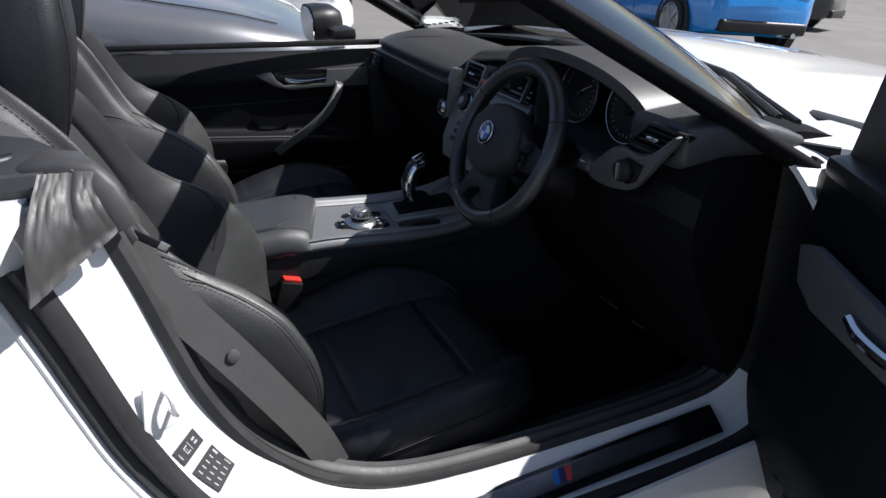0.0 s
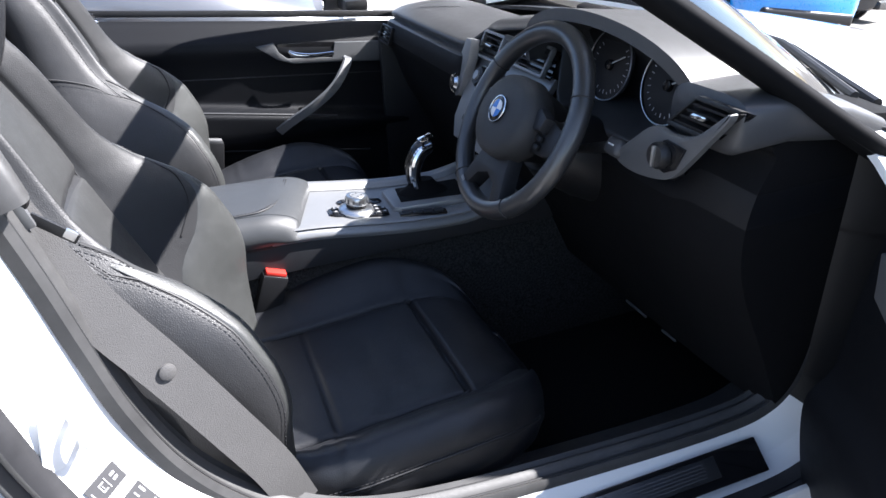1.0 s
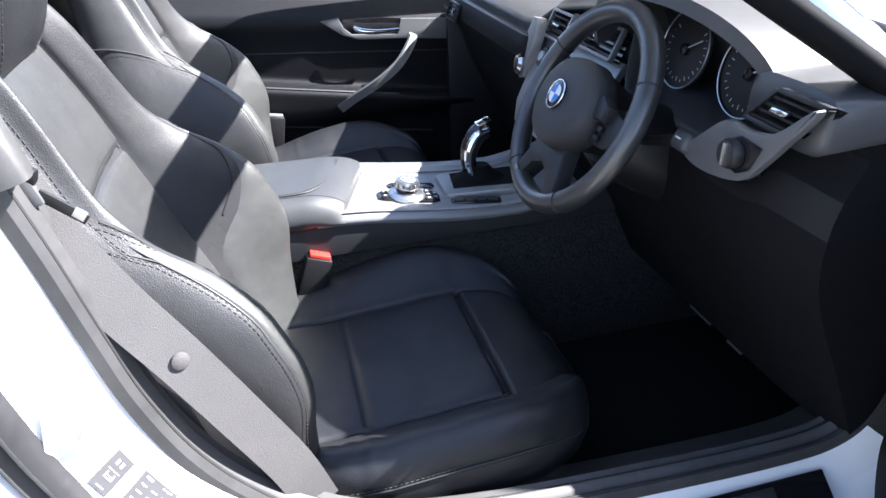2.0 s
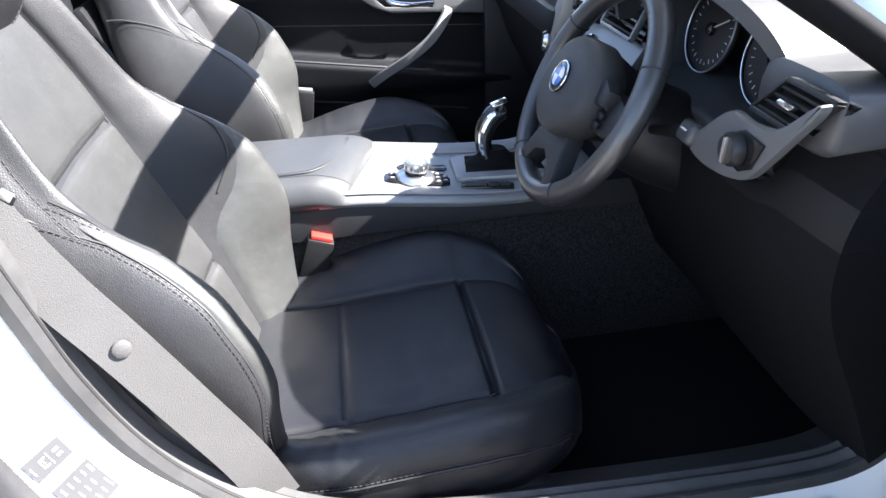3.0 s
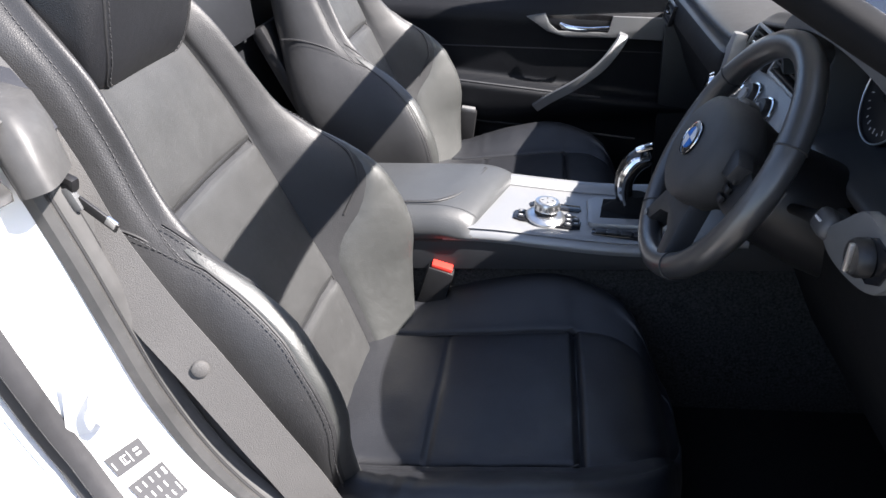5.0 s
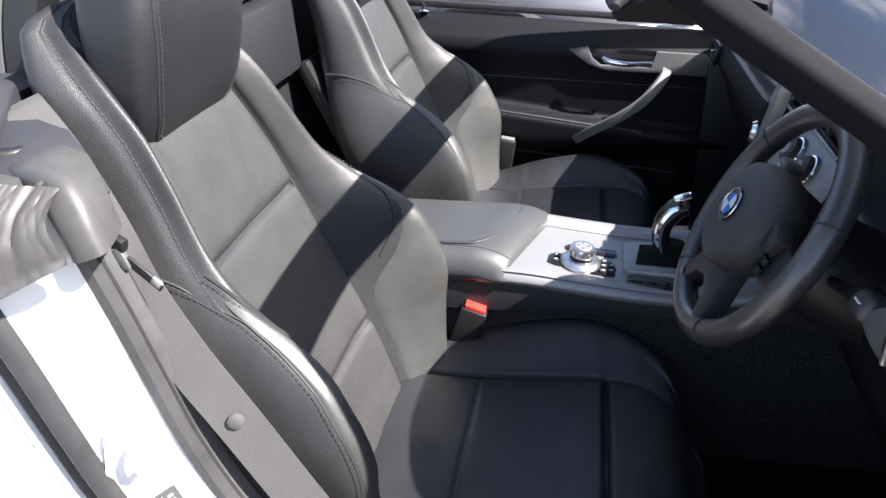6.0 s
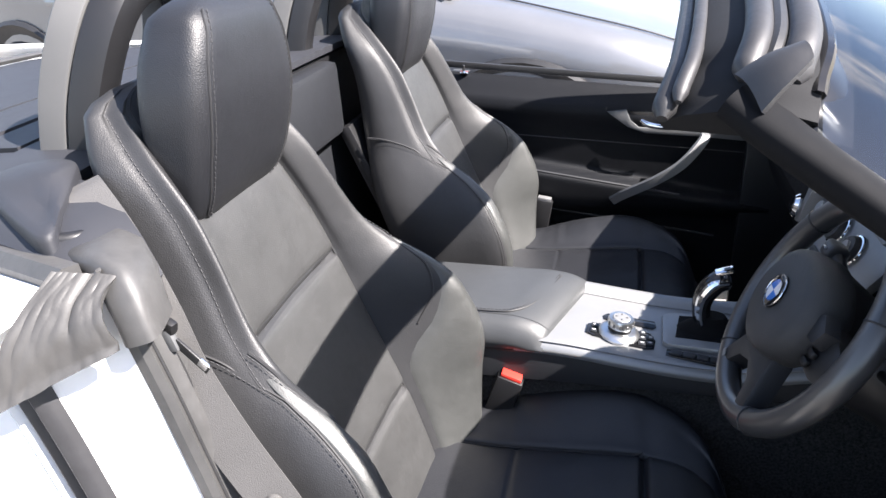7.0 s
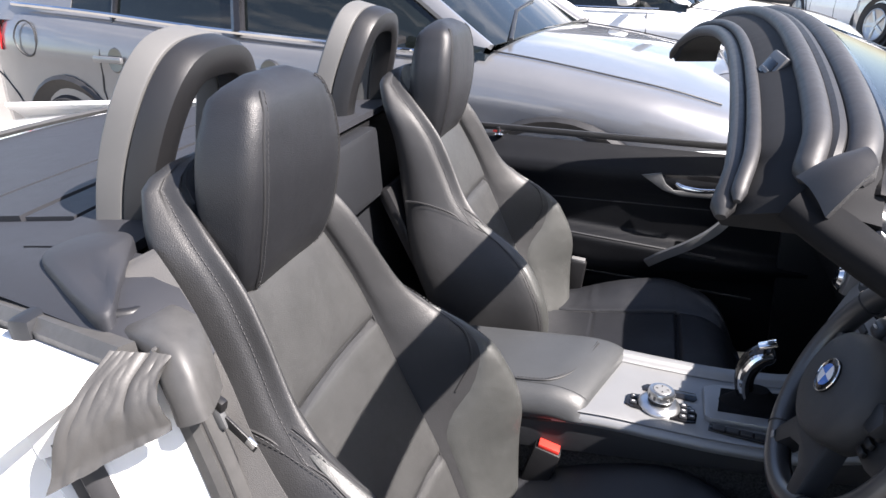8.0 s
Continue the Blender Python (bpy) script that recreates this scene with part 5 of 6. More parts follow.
# silver centre stack with three dials
stack = thing("centre_stack", (0.72, -0.06, 0.74), "satin silver control panel with three round climate dials", "control panel")
um = pose_axes((0.726, -0.075, 0.752), (0, -1, 0), (-0.86, 0, 0.51))
part("stack_panel", slab([(-0.150, 0.075), (-0.158, 0.02), (-0.135, -0.075), (-0.10, -0.110), (0.10, -0.110), (0.130, -0.07), (0.150, 0.075)], 0.012, um @ pose(0, 0, -0.012), 0.004), SILVER, stack, "satin silver panel")
for kx, r in ((-0.095, 0.021), (-0.020, 0.021), (0.052, 0.021)):
    c = part("climate_dial", lathe([(0.0, 0.0), (r, 0.0), (r, 0.008), (r * 0.86, 0.014), (0.0, 0.015)], um @ pose(kx, 0.02, 0.0), 28), PLASTIC, stack, "dark dial with a chrome ring")
    part("dial_ring", tube([um @ Vector((kx + r * 1.05 * math.cos(a), 0.02 + r * 1.05 * math.sin(a), 0.003)) for a in np.linspace(0, 2 * math.pi, 32, endpoint=False)], 0.003, 8, closed=True), CHROME, c)
    part("dial_cap", lathe([(0, 0.014), (r * 0.5, 0.014), (r * 0.45, 0.018), (0, 0.018)], um @ pose(kx, 0.02, 0.0), 20), SILVER, c)
for r_ in range(3):
    for k in range(4):
        part("radio_key", rbox((0.036, 0.011, 0.006), 0.0018, um @ pose(-0.075 + 0.045 * k, -0.030 - 0.018 * r_, 0.001)), PLASTIC_DARK, stack)
# silver flank with its round button on the passenger's side of the stack
flank = thing("stack_flank_trim", (0.71, 0.09, 0.78), "curved satin silver trim strip with a chrome button on the dashboard", "trim")
fm = pose_axes((0.724, 0.086, 0.785), (0, -1, 0), (-0.97, 0.12, 0.20))
part("flank_strip", slab([(0.030, 0.056), (0.000, 0.054), (-0.026, 0.015), (-0.040, -0.03), (-0.036, -0.060), (-0.016, -0.070), (0.010, -0.062), (0.020, -0.024), (0.034, 0.02)], 0.020, fm @ pose(0, 0, -0.016), 0.004), SILVER, flank)
part("button_ring", lathe([(0, 0.006), (0.020, 0.006), (0.021, 0.010), (0.016, 0.016), (0, 0.016)], fm @ pose(-0.014, -0.042, 0), 28), CHROME, flank, "chrome button ring")
part("button_face", lathe([(0, 0.016), (0.0125, 0.016), (0.012, 0.018), (0, 0.018)], fm @ pose(-0.014, -0.042, 0), 24), GLOSS_BLACK, flank)

# driver's silver trim with the lamp switch
lt = thing("lamp_switch_panel", (0.70, -0.62, 0.82), "satin silver trim panel with a black rotary lamp switch", "control panel")


def flat_on(y, z):
    return (-y, z)


outline = [flat_on(q.x, q.y) for q in spline([(-0.525, 0.794, 0), (-0.560, 0.826, 0), (-0.596, 0.852, 0), (-0.632, 0.851, 0), (-0.672, 0.862, 0), (-0.714, 0.897, 0), (-0.718, 0.890, 0), (-0.692, 0.858, 0), (-0.665, 0.825, 0), (-0.637, 0.797, 0), (-0.592, 0.784, 0), (-0.546, 0.782, 0)], 4, closed=True)]
lq = Matrix.Translation((0.694, 0, 0)) @ Matrix(((0, 0, -1, 0), (-1, 0, 0, 0), (0, 1, 0, 0), (0, 0, 0, 1)))
part("trim_plate", slab(outline, 0.010, lq, 0.003), SILVER_DULL, lt, "satin silver trim plate")
sq = [flat_on(*q) for q in ((-0.602, 0.820), (-0.610, 0.836), (-0.628, 0.845), (-0.662, 0.842), (-0.648, 0.813), (-0.630, 0.803), (-0.611, 0.806))]
part("switch_plate", slab(sq, 0.013, lq, 0.002), GLOSS_BLACK, lt)
km = pose_axes((0.680, -0.625, 0.825), (0, -1, 0), (-1, 0, 0.05))
part("switch_knob", lathe([(0, 0), (0.0165, 0), (0.0165, 0.008), (0.014, 0.012), (0, 0.012)], km, 28), PLASTIC_DARK, lt)
part("knob_bar", rbox((0.0045, 0.026, 0.006), 0.002, km @ pose(0, 0, 0.013)), SATIN_METAL, lt)

# ---- steering wheel ----
WC = Vector((0.5994, -0.356, 0.8153))
axis = Vector((-math.cos(radians(29)), 0, math.sin(radians(29))))
wm = pose_axes(WC, (0, -1, 0), axis)          # local x to the driver's right, y up the wheel, z to the driver
wheel = thing("steering_wheel", wm, "black leather three-spoke steering wheel with a round badge", "steering wheel")
RR, RZ = 0.140, -0.030
ringp = [wm @ Vector((RR * math.cos(a), RR * math.sin(a), RZ)) for a in np.linspace(0, 2 * math.pi, 72, endpoint=False)]
rim = part("rim", tube(ringp, 0.0155, 16, closed=True), RIM_LEATHER, wheel, "worn black leather rim", 60)
for a in (28, 152, 236, 304):
    c, s = math.cos(radians(a)), math.sin(radians(a))
    ctr = Vector((RR * c, RR * s, RZ))
    loop = [wm @ (ctr + Vector((c, s, 0)) * (0.0156 * math.cos(b)) + Vector((0, 0, 1)) * (0.0156 * math.sin(b))) for b in np.linspace(0, 2 * math.pi, 20, endpoint=False)]
    part("rim_seam", tube(loop, 0.0012, 6, closed=True), PIPING, rim)


def hub_ring(scale, h, n=40):
    ring = []
    for i in range(n):
        a = 2 * math.pi * i / n
        r = 0.068 * (1 + 0.06 * math.cos(2 * a)) * (1.0 + 0.05 * math.sin(a))
        ring.append(wm @ Vector((scale * r * math.cos(a) * 1.02, scale * r * math.sin(a) - 0.004, h)))
    return ring


part("airbag_cover", loft([hub_ring(0.82, -0.052), hub_ring(1.0, -0.036), hub_ring(1.0, -0.010), hub_ring(0.95, 0.002), hub_ring(0.80, 0.008), hub_ring(0.4, 0.010)]), HUB_SKIN, wheel, "charcoal airbag cover", 50)
bd = part("badge", lathe([(0, 0.010), (0.0205, 0.010), (0.0205, 0.0125), (0.0188, 0.0135), (0, 0.0135)], wm @ pose(0, 0.004, 0), 36), GLOSS_BLACK, wheel, "round badge with blue and white quarters")
part("badge_ring", tube([wm @ Vector((0.0200 * math.cos(a), 0.004 + 0.0200 * math.sin(a), 0.0130)) for a in np.linspace(0, 2 * math.pi, 36, endpoint=False)], 0.0010, 6, closed=True), CHROME, bd)
for q in range(4):
    pts = [(0, 0)] + [(0.0132 * math.cos(a), 0.0132 * math.sin(a)) for a in np.linspace(q * math.pi / 2, (q + 1) * math.pi / 2, 8)]
    part("badge_quarter", slab(pts, 0.0008, wm @ pose(0, 0.004, 0.0137)), (WHITE_ENAMEL, BLUE_ENAMEL)[q % 2], bd)


def spoke(outline, z0, z1, material, label, name="spoke"):
    return part(name, slab(outline, z1 - z0, wm @ pose(0, 0, z0), 0.006), material, wheel, label)


for s in (-1, 1):
    pts = [(s * 0.050, 0.024), (s * 0.085, 0.026), (s * 0.142, 0.012), (s * 0.143, -0.016), (s * 0.100, -0.028), (s * 0.050, -0.030)]
    spoke(pts if s > 0 else pts[::-1], -0.046, -0.026, PLASTIC_DARK, "black side spoke")
    pts = [(s * 0.056, 0.026), (s * 0.072, 0.034), (s * 0.094, 0.024), (s * 0.090, 0.004), (s * 0.066, 0.000)]
    spoke(pts if s > 0 else pts[::-1], -0.028, -0.010, PLASTIC, "black button pod", "button_pod")
    for k in range(3):
        part("wheel_button", rbox((0.014, 0.008, 0.006), 0.002, wm @ pose(s * 0.084, 0.006 - 0.012 * k, -0.022)), PLASTIC_DARK, wheel)
    pd = [(s * 0.062, 0.026), (s * 0.090, 0.036), (s * 0.114, 0.026), (s * 0.116, -0.010), (s * 0.094, -0.032), (s * 0.074, -0.018)]
    spoke(pd if s > 0 else pd[::-1], -0.062, -0.054, SILVER_DULL, "silver shift paddle", "shift_paddle")
low = [(-0.038, -0.046), (0.038, -0.046), (0.050, -0.080), (0.070, -0.128), (0.050, -0.138), (0.026, -0.100), (0.0, -0.090), (-0.026, -0.100), (-0.050, -0.138), (-0.070, -0.128), (-0.050, -0.080)]
spoke(low, -0.044, -0.018, PLASTIC, "charcoal split lower spoke", "lower_spoke")
part("small_badge", rbox((0.012, 0.008, 0.002), 0.001, wm @ pose(-0.055, -0.122, -0.0165, 0, 0, -20)), SILVER, wheel)
part("hub_back", lathe([(0, -0.10), (0.045, -0.10), (0.055, -0.06), (0.060, -0.040), (0, -0.040)], wm, 28), PLASTIC_DARK, wheel)
col = thing("steering_column", (0.72, -0.378, 0.75), "black steering column shroud with control stalks", "steering column")
part("shroud", loft([[wm @ Vector((rx * math.cos(a), ry * math.sin(a) - 0.01, h)) for a in np.linspace(0, 2 * math.pi, 28, endpoint=False)] for rx, ry, h in ((0.060, 0.050, -0.085), (0.072, 0.062, -0.11), (0.075, 0.066, -0.17), (0.07, 0.06, -0.26))]), PLASTIC_DARK, col)
for s in (-1, 1):
    stalk = part("stalk", tube([wm @ Vector((s * 0.060, 0.0, -0.105)), wm @ Vector((s * 0.115, 0.018, -0.098)), wm @ Vector((s * 0.150, 0.028, -0.092))], 0.0085, 10, taper=tab((0, 0.7), (0.6, 0.9), (1, 1.1))), PLASTIC_DARK, col, "black stalk")
    part("stalk_tip", rbox((0.034, 0.026, 0.028), 0.010, wm @ pose(s * 0.164, 0.030, -0.090), 3), DASH_SKIN, stalk)
    part("stalk_mark", rbox((0.010, 0.002, 0.004), 0, wm @ pose(s * 0.164, 0.031, -0.0755)), MARK_WHITE, stalk)

# pedals in the footwell
for k, (yy, w) in enumerate(((-0.43, 0.05), (-0.33, 0.075))):
    pd = thing("pedal", (0.93, yy, 0.38), "black ribbed metal foot pedal in the dark footwell", "pedal", "pedals")
    part("pad", rbox((0.012, w, 0.09 + 0.08 * (k == 0)), 0.004, pose(0.925, yy, 0.40, 0, -32, 0)), RUBBER_DARK, pd)
    part("arm", rbox((0.012, 0.014, 0.16), 0.003, pose(0.985, yy, 0.49, 0, 22, 0)), PLASTIC_DARK, pd)
    for j in range(4):
        part("rib", rbox((0.004, w - 0.012, 0.006), 0.001, pose(0.918 + 0.011 * (1.5 - j) * -1, yy, 0.40 + (j - 1.5) * 0.018, 0, -32, 0)), SILVER_DULL, pd)

# ---- passenger's door ----
pdoor = thing("passenger_door", (0.35, 0.74, 0.3), "closed dark door with silver trim strip and curved pull handle", "car door", kind="structure")


def belt_z(x):
    return 0.853 - 0.062 * (x + 0.06) / 0.66 if x > -0.3 else 0.87


def door_fn(u, v):
    """Inner skin of the door, u along the car, v downwards."""
    x = -0.20 + 0.98 * u
    top = belt_z(x)
    drop = v * (top - 0.26)
    z = top - drop
    y = 0.738 - 0.040 * min(1, drop / 0.05) ** 0.7
    y -= 0.012 * math.exp(-((drop - 0.075) / 0.03) ** 2)
    ledge = 0.613 - 0.16 * (x - 0.16)
    y -= 0.055 / (1 + math.exp((z - ledge) / 0.0028)) * (1 - 0.75 / (1 + math.exp((z - 0.49) / 0.012)))
    return (x, y, z)


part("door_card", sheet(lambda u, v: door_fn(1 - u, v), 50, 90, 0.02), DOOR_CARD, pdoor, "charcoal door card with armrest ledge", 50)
part("door_skin", rbox((1.06, 0.04, 0.60), 0.015, pose(0.33, 0.815, 0.48)), WHITE, pdoor, "white outer door skin")
part("door_cap", rbox((1.02, 0.055, 0.02), 0.008, pose(0.30, 0.782, 0.775, 0, 4.3, 0)), WHITE, pdoor)
part("window_seal", rbox((1.0, 0.010, 0.018), 0.004, pose(0.29, 0.742, 0.838, 0, 5.3, 0)), RUBBER_DARK, pdoor)


def on_door(x, z, dy=0.0):
    return Vector((x, 0.688 - dy, z))


dq = Matrix.Translation((0, 0.694, 0)) @ Matrix(((1, 0, 0, 0), (0, 0, -1, 0), (0, 1, 0, 0), (0, 0, 0, 1)))
strip_o = [(0.372, 0.752), (0.420, 0.757), (0.432, 0.730), (0.452, 0.712), (0.576, 0.702), (0.588, 0.742), (0.760, 0.728), (0.765, 0.672), (0.600, 0.688), (0.470, 0.696), (0.425, 0.712)]
part("trim_strip", slab(strip_o, 0.010, dq, 0.003), SILVER_DULL, pdoor, "matte silver trim strip")
part("handle_bowl", slab([(0.428, 0.752), (0.442, 0.722), (0.462, 0.709), (0.578, 0.700), (0.586, 0.742), (0.52, 0.750)], 0.006, dq, 0.001), GLOSS_BLACK, pdoor)
lever = part("door_handle", tube(spline([(0.456, 0.676, 0.733), (0.475, 0.672, 0.722), (0.52, 0.668, 0.716), (0.578, 0.672, 0.716)], 6), 0.0075, 10, up=Vector((0, 1, 0)), flat=0.7, taper=tab((0, 0.5), (0.3, 1.0), (1, 0.7))), CHROME, pdoor, "chrome inner door handle")
part("pull_handle", sweep(spline([(0.395, 0.640, 0.528), (0.430, 0.622, 0.556), (0.500, 0.608, 0.598), (0.560, 0.614, 0.640), (0.605, 0.645, 0.688), (0.612, 0.668, 0.700)], 8), [(-0.011, -0.006), (0.010, -0.006), (0.013, 0.0), (0.009, 0.006), (-0.010, 0.006), (-0.013, 0.0)], Vector((0, 1, 0))), SILVER_DULL, pdoor, "matte silver curved pull handle")
part("ledge_edge", tube([(x, 0.634 - 0.004, 0.616 - 0.16 * (x - 0.16)) for x in np.linspace(-0.10, 0.56, 20)], 0.0035, 6), PLASTIC, pdoor, "rounded armrest edge")
part("card_seam", tube([door_fn((x + 0.20) / 0.98, (belt_z(x) - z) / (belt_z(x) - 0.26)) for x, z in ((x, 0.690 - 0.075 * (x - 0.1)) for x in np.linspace(-0.1, 0.72, 24))], 0.0018, 6), PIPING, pdoor)
pocket = spline([(-0.08, 0.545, 0), (0.16, 0.520, 0), (0.20, 0.512, 0), (0.24, 0.488, 0), (0.44, 0.452, 0), (0.66, 0.418, 0)], 6)
part("pocket_lip", tube([door_fn((q.x + 0.20) / 0.98, (belt_z(q.x) - q.y) / (belt_z(q.x) - 0.26)) for q in pocket], 0.0032, 6), PLASTIC, pdoor, "rim of the door pocket")
lp = thing("door_lock_pin", (-0.006, 0.735, 0.85), "black lock pin in a chrome ring on the door top", "lock pin")
part("pin", lathe([(0, 0.024), (0.004, 0.023), (0.0045, 0.0), (0, 0)], pose(-0.006, 0.722, 0.846), 12), PLASTIC_DARK, lp)
part("ring", lathe([(0.006, 0), (0.012, 0.0), (0.012, 0.004), (0.006, 0.005)], pose(-0.006, 0.722, 0.846, -25, 0, 0), 20), CHROME, lp)


def build_wing_mirror(s):
    mr = thing("wing_mirror", (0.68, s * 0.86, 0.85), "black and white wing mirror on the door", "wing mirror")
    n = 28
    rings = []
    for k, (sy, sz, dx) in enumerate(((0.60, 0.6, 0.085), (0.90, 0.90, 0.06), (1.0, 1.0, 0.02), (1.0, 1.0, -0.015))):
        rings.append([Vector((0.622 + dx, s * 0.930 + s * 0.085 * sy * math.copysign(abs(math.cos(a)) ** 0.7, math.cos(a)), 0.842 + 0.060 * sz * math.copysign(abs(math.sin(a)) ** 0.7, math.sin(a)))) for a in np.linspace(0, 2 * math.pi, n, endpoint=False)])
    part("mirror_housing", loft(rings), PLASTIC_DARK, mr, "black mirror housing")
    rings = [[Vector((0.604 + dx, s * 0.930 + s * 0.078 * k * math.copysign(abs(math.cos(a)) ** 0.7, math.cos(a)), 0.842 + 0.053 * k * math.copysign(abs(math.sin(a)) ** 0.7, math.sin(a)))) for a in np.linspace(0, 2 * math.pi, n, endpoint=False)] for dx, k in ((0.0, 1.0), (-0.003, 0.98))]
    part("mirror_glass", loft(rings), MIRROR, mr, "mirror glass")
    part("mirror_foot", rbox((0.07, 0.11, 0.035), 0.012, pose(0.680, s * 0.815, 0.820)), PLASTIC_DARK, mr)
    return mr


build_wing_mirror(1)

# ---- windscreen frame ----
wf = thing("windscreen_frame", (0.75, 0, 0.9), "black windscreen pillars and header with folded roof seals", "windscreen frame", kind="structure")
HEAD = spline([(0.504, -0.612, 1.104), (0.508, -0.592, 1.126), (0.520, -0.545, 1.147), (0.534, -0.40, 1.168), (0.547, -0.2, 1.182), (0.552, 0.0, 1.184), (0.547, 0.2, 1.176), (0.530, 0.40, 1.155), (0.508, 0.545, 1.120), (0.490, 0.605, 1.084)], 8)
HEAD = [p + Vector((0, 0, -0.007)) for p in HEAD]
UP = Vector((0, 0, 1))
part("header_panel", sweep(HEAD, [(-0.064, -0.034), (-0.067, -0.022), (-0.050, -0.009), (-0.022, 0.001), (0.012, 0.003), (0.036, -0.010), (0.040, -0.042)], UP), HEADER, wf, "charcoal header trim")
seal_end = tab((0.0, 0.45), (0.03, 1.0), (0.97, 1.0), (1.0, 0.45))
part("rear_seal", tube([p + Vector((-0.064, 0, -0.024)) for p in HEAD[6:]], 0.009, 10, taper=seal_end), RUBBER_DARK, wf, "black rubber seal")
part("inner_seal", tube([p + Vector((-0.054, 0, -0.012)) for p in HEAD[6:]], 0.006, 10, taper=seal_end), GASKET, wf, "grey rubber seal")
part("middle_seal", tube([p + Vector((-0.012, 0, 0.003)) for p in HEAD[6:]], 0.010, 12, taper=seal_end), GASKET, wf, "grey rubber seal")
part("seal_groove", tube([p + Vector((0.002, 0, 0.003)) for p in HEAD[6:]], 0.006, 8), RUBBER_DARK, wf)
part("front_seal", tube([p + Vector((0.018, 0, 0.000)) for p in HEAD[6:]], 0.012, 12, taper=seal_end), GASKET, wf, "grey rubber seal")
part("glass_edge", tube([p + Vector((0.034, 0, -0.008)) for p in HEAD[6:]], 0.006, 8), GLOSS_BLACK, wf)
catch = thing("roof_catch", (0.52, -0.33, 1.17), "chrome-edged roof latch socket in the header", "roof latch")
km2 = pose_axes((0.499, -0.362, 1.158), (0, 1, 0), (-0.78, -0.25, 0.62))
part("catch_frame", rbox((0.034, 0.034, 0.008), 0.003, km2), SILVER_DULL, catch)
part("catch_well", rbox((0.024, 0.022, 0.010), 0.002, km2 @ pose(0, 0.002, 0.0)), GLOSS_BLACK, catch)
part("catch_bar", rbox((0.020, 0.004, 0.011), 0.001, km2 @ pose(0, 0.003, 0.001)), SILVER_DULL, catch)


def glass_fn(u, v):
    """Windscreen, u from header to base, v across."""
    y = -0.622 + 1.244 * v
    k = y / 0.622
    top = Vector((0.590 - 0.050 * k * k, y, 1.172 - 0.050 * k * k - 0.02 * abs(k) ** 6 - 0.024 * k**8))
    base = Vector((1.110 - 0.150 * k * k, y * 1.150, 0.872 - 0.045 * k * k - 0.022 * k**4))
    p = top.lerp(base, u)
    return p + Vector((0.012, 0, 0.018)) * (math.sin(math.pi * u) * (1 - 0.85 * k * k))


shield = solid("windscreen_glass", sheet(lambda u, v: glass_fn(1 - u, v), 24, 30, 0.005), SHIELD, "clear raked windscreen glass mirroring clouds", "windscreen", kind="structure")
shield.visible_shadow = False
edge_of_header = [p for p in HEAD if abs(p.y) < 0.612]
def frit(u, v):
    """The black band that closes the glass's upper edge against the header."""
    p = edge_of_header[min(int(v * (len(edge_of_header) - 1) + 1e-6), len(edge_of_header) - 1)]
    return (p + Vector((0.034, 0, -0.016))).lerp(glass_fn(0.05, (p.y + 0.622) / 1.244) + Vector((0, 0, 0.004)), u)


part("glass_frit", sheet(frit, 5, len(edge_of_header) - 1, 0.003), GLOSS_BLACK, wf, "black printed band along the glass edge")
for s in (-1, 1):
    pil = [Vector((0.492, s * 0.606, 1.110)), Vector((0.530, s * 0.627, 1.084)), Vector((0.600, s * 0.648, 1.038)), Vector((0.720, s * 0.678, 0.959)), Vector((0.840, s * 0.702, 0.880)), Vector((0.960, s * 0.722, 0.805))]
    path = spline(pil, 6)
    prof = [(q.x, q.y) for q in spline([(-0.022, -0.008, 0), (-0.017, -0.020, 0), (0.005, -0.021, 0), (0.020, -0.013, 0), (0.022, 0.000, 0), (0.008, 0.007, 0), (-0.015, 0.004, 0)], 4, closed=True)]
    part("windscreen_pillar", sweep(path, prof, Vector((0, 0, 1))), PILLAR, wf, "charcoal windscreen pillar", 60)
    part("pillar_seal", tube([p + Vector((0.002, s * 0.014, -0.014)) for p in path], 0.007, 10), RUBBER_DARK, wf, "black pillar seal")
    part("glass_trim", tube([glass_fn(u, 1.0 if s > 0 else 0.0) + Vector((0, s * 0.003, -0.004)) for u in np.linspace(0, 1, 20)], 0.008, 10), RUBBER_DARK, wf)
    part("pillar_foot", rbox((0.07, 0.03, 0.024), 0.010, pose(0.965, s * 0.722, 0.802, 0, 32, 0)), RUBBER_DARK, wf)
part("corner_cap", sheet(lambda u, v: Vector((0.490, -0.600, 1.122)).lerp(Vector((0.526, -0.596, 1.138)), u).lerp(Vector((0.504, -0.628, 1.106)).lerp(Vector((0.530, -0.618, 1.136)), u), v) + Vector((0.0, -0.004, -0.004)) + Vector((0.0, -0.004, 0.004)) * math.sin(math.pi * u) * (1 - 0.4 * v) + Vector((0, 0, 0.005)) * math.sin(math.pi * v), 14, 12, 0.006), GASKET, wf, "smooth pale grey corner cap", 60)

# inside mirror
im = thing("inside_mirror", (0.50, 0.03, 1.12), "black inside mirror hanging from the header", "inside mirror")
part("mirror_case", rbox((0.040, 0.230, 0.066), 0.016, pose(0.528, 0.060, 1.112, 0, 12, 8), 3), PLASTIC_DARK, im)
part("mirror_glass", rbox((0.003, 0.214, 0.052), 0.001, pose(0.5075, 0.057, 1.1075, 0, 12, 8)), MIRROR, im)
part("mirror_stalk", tube([(0.535, 0.05, 1.125), (0.555, 0.03, 1.145), (0.575, 0.02, 1.158)], 0.009, 8), PLASTIC_DARK, im)

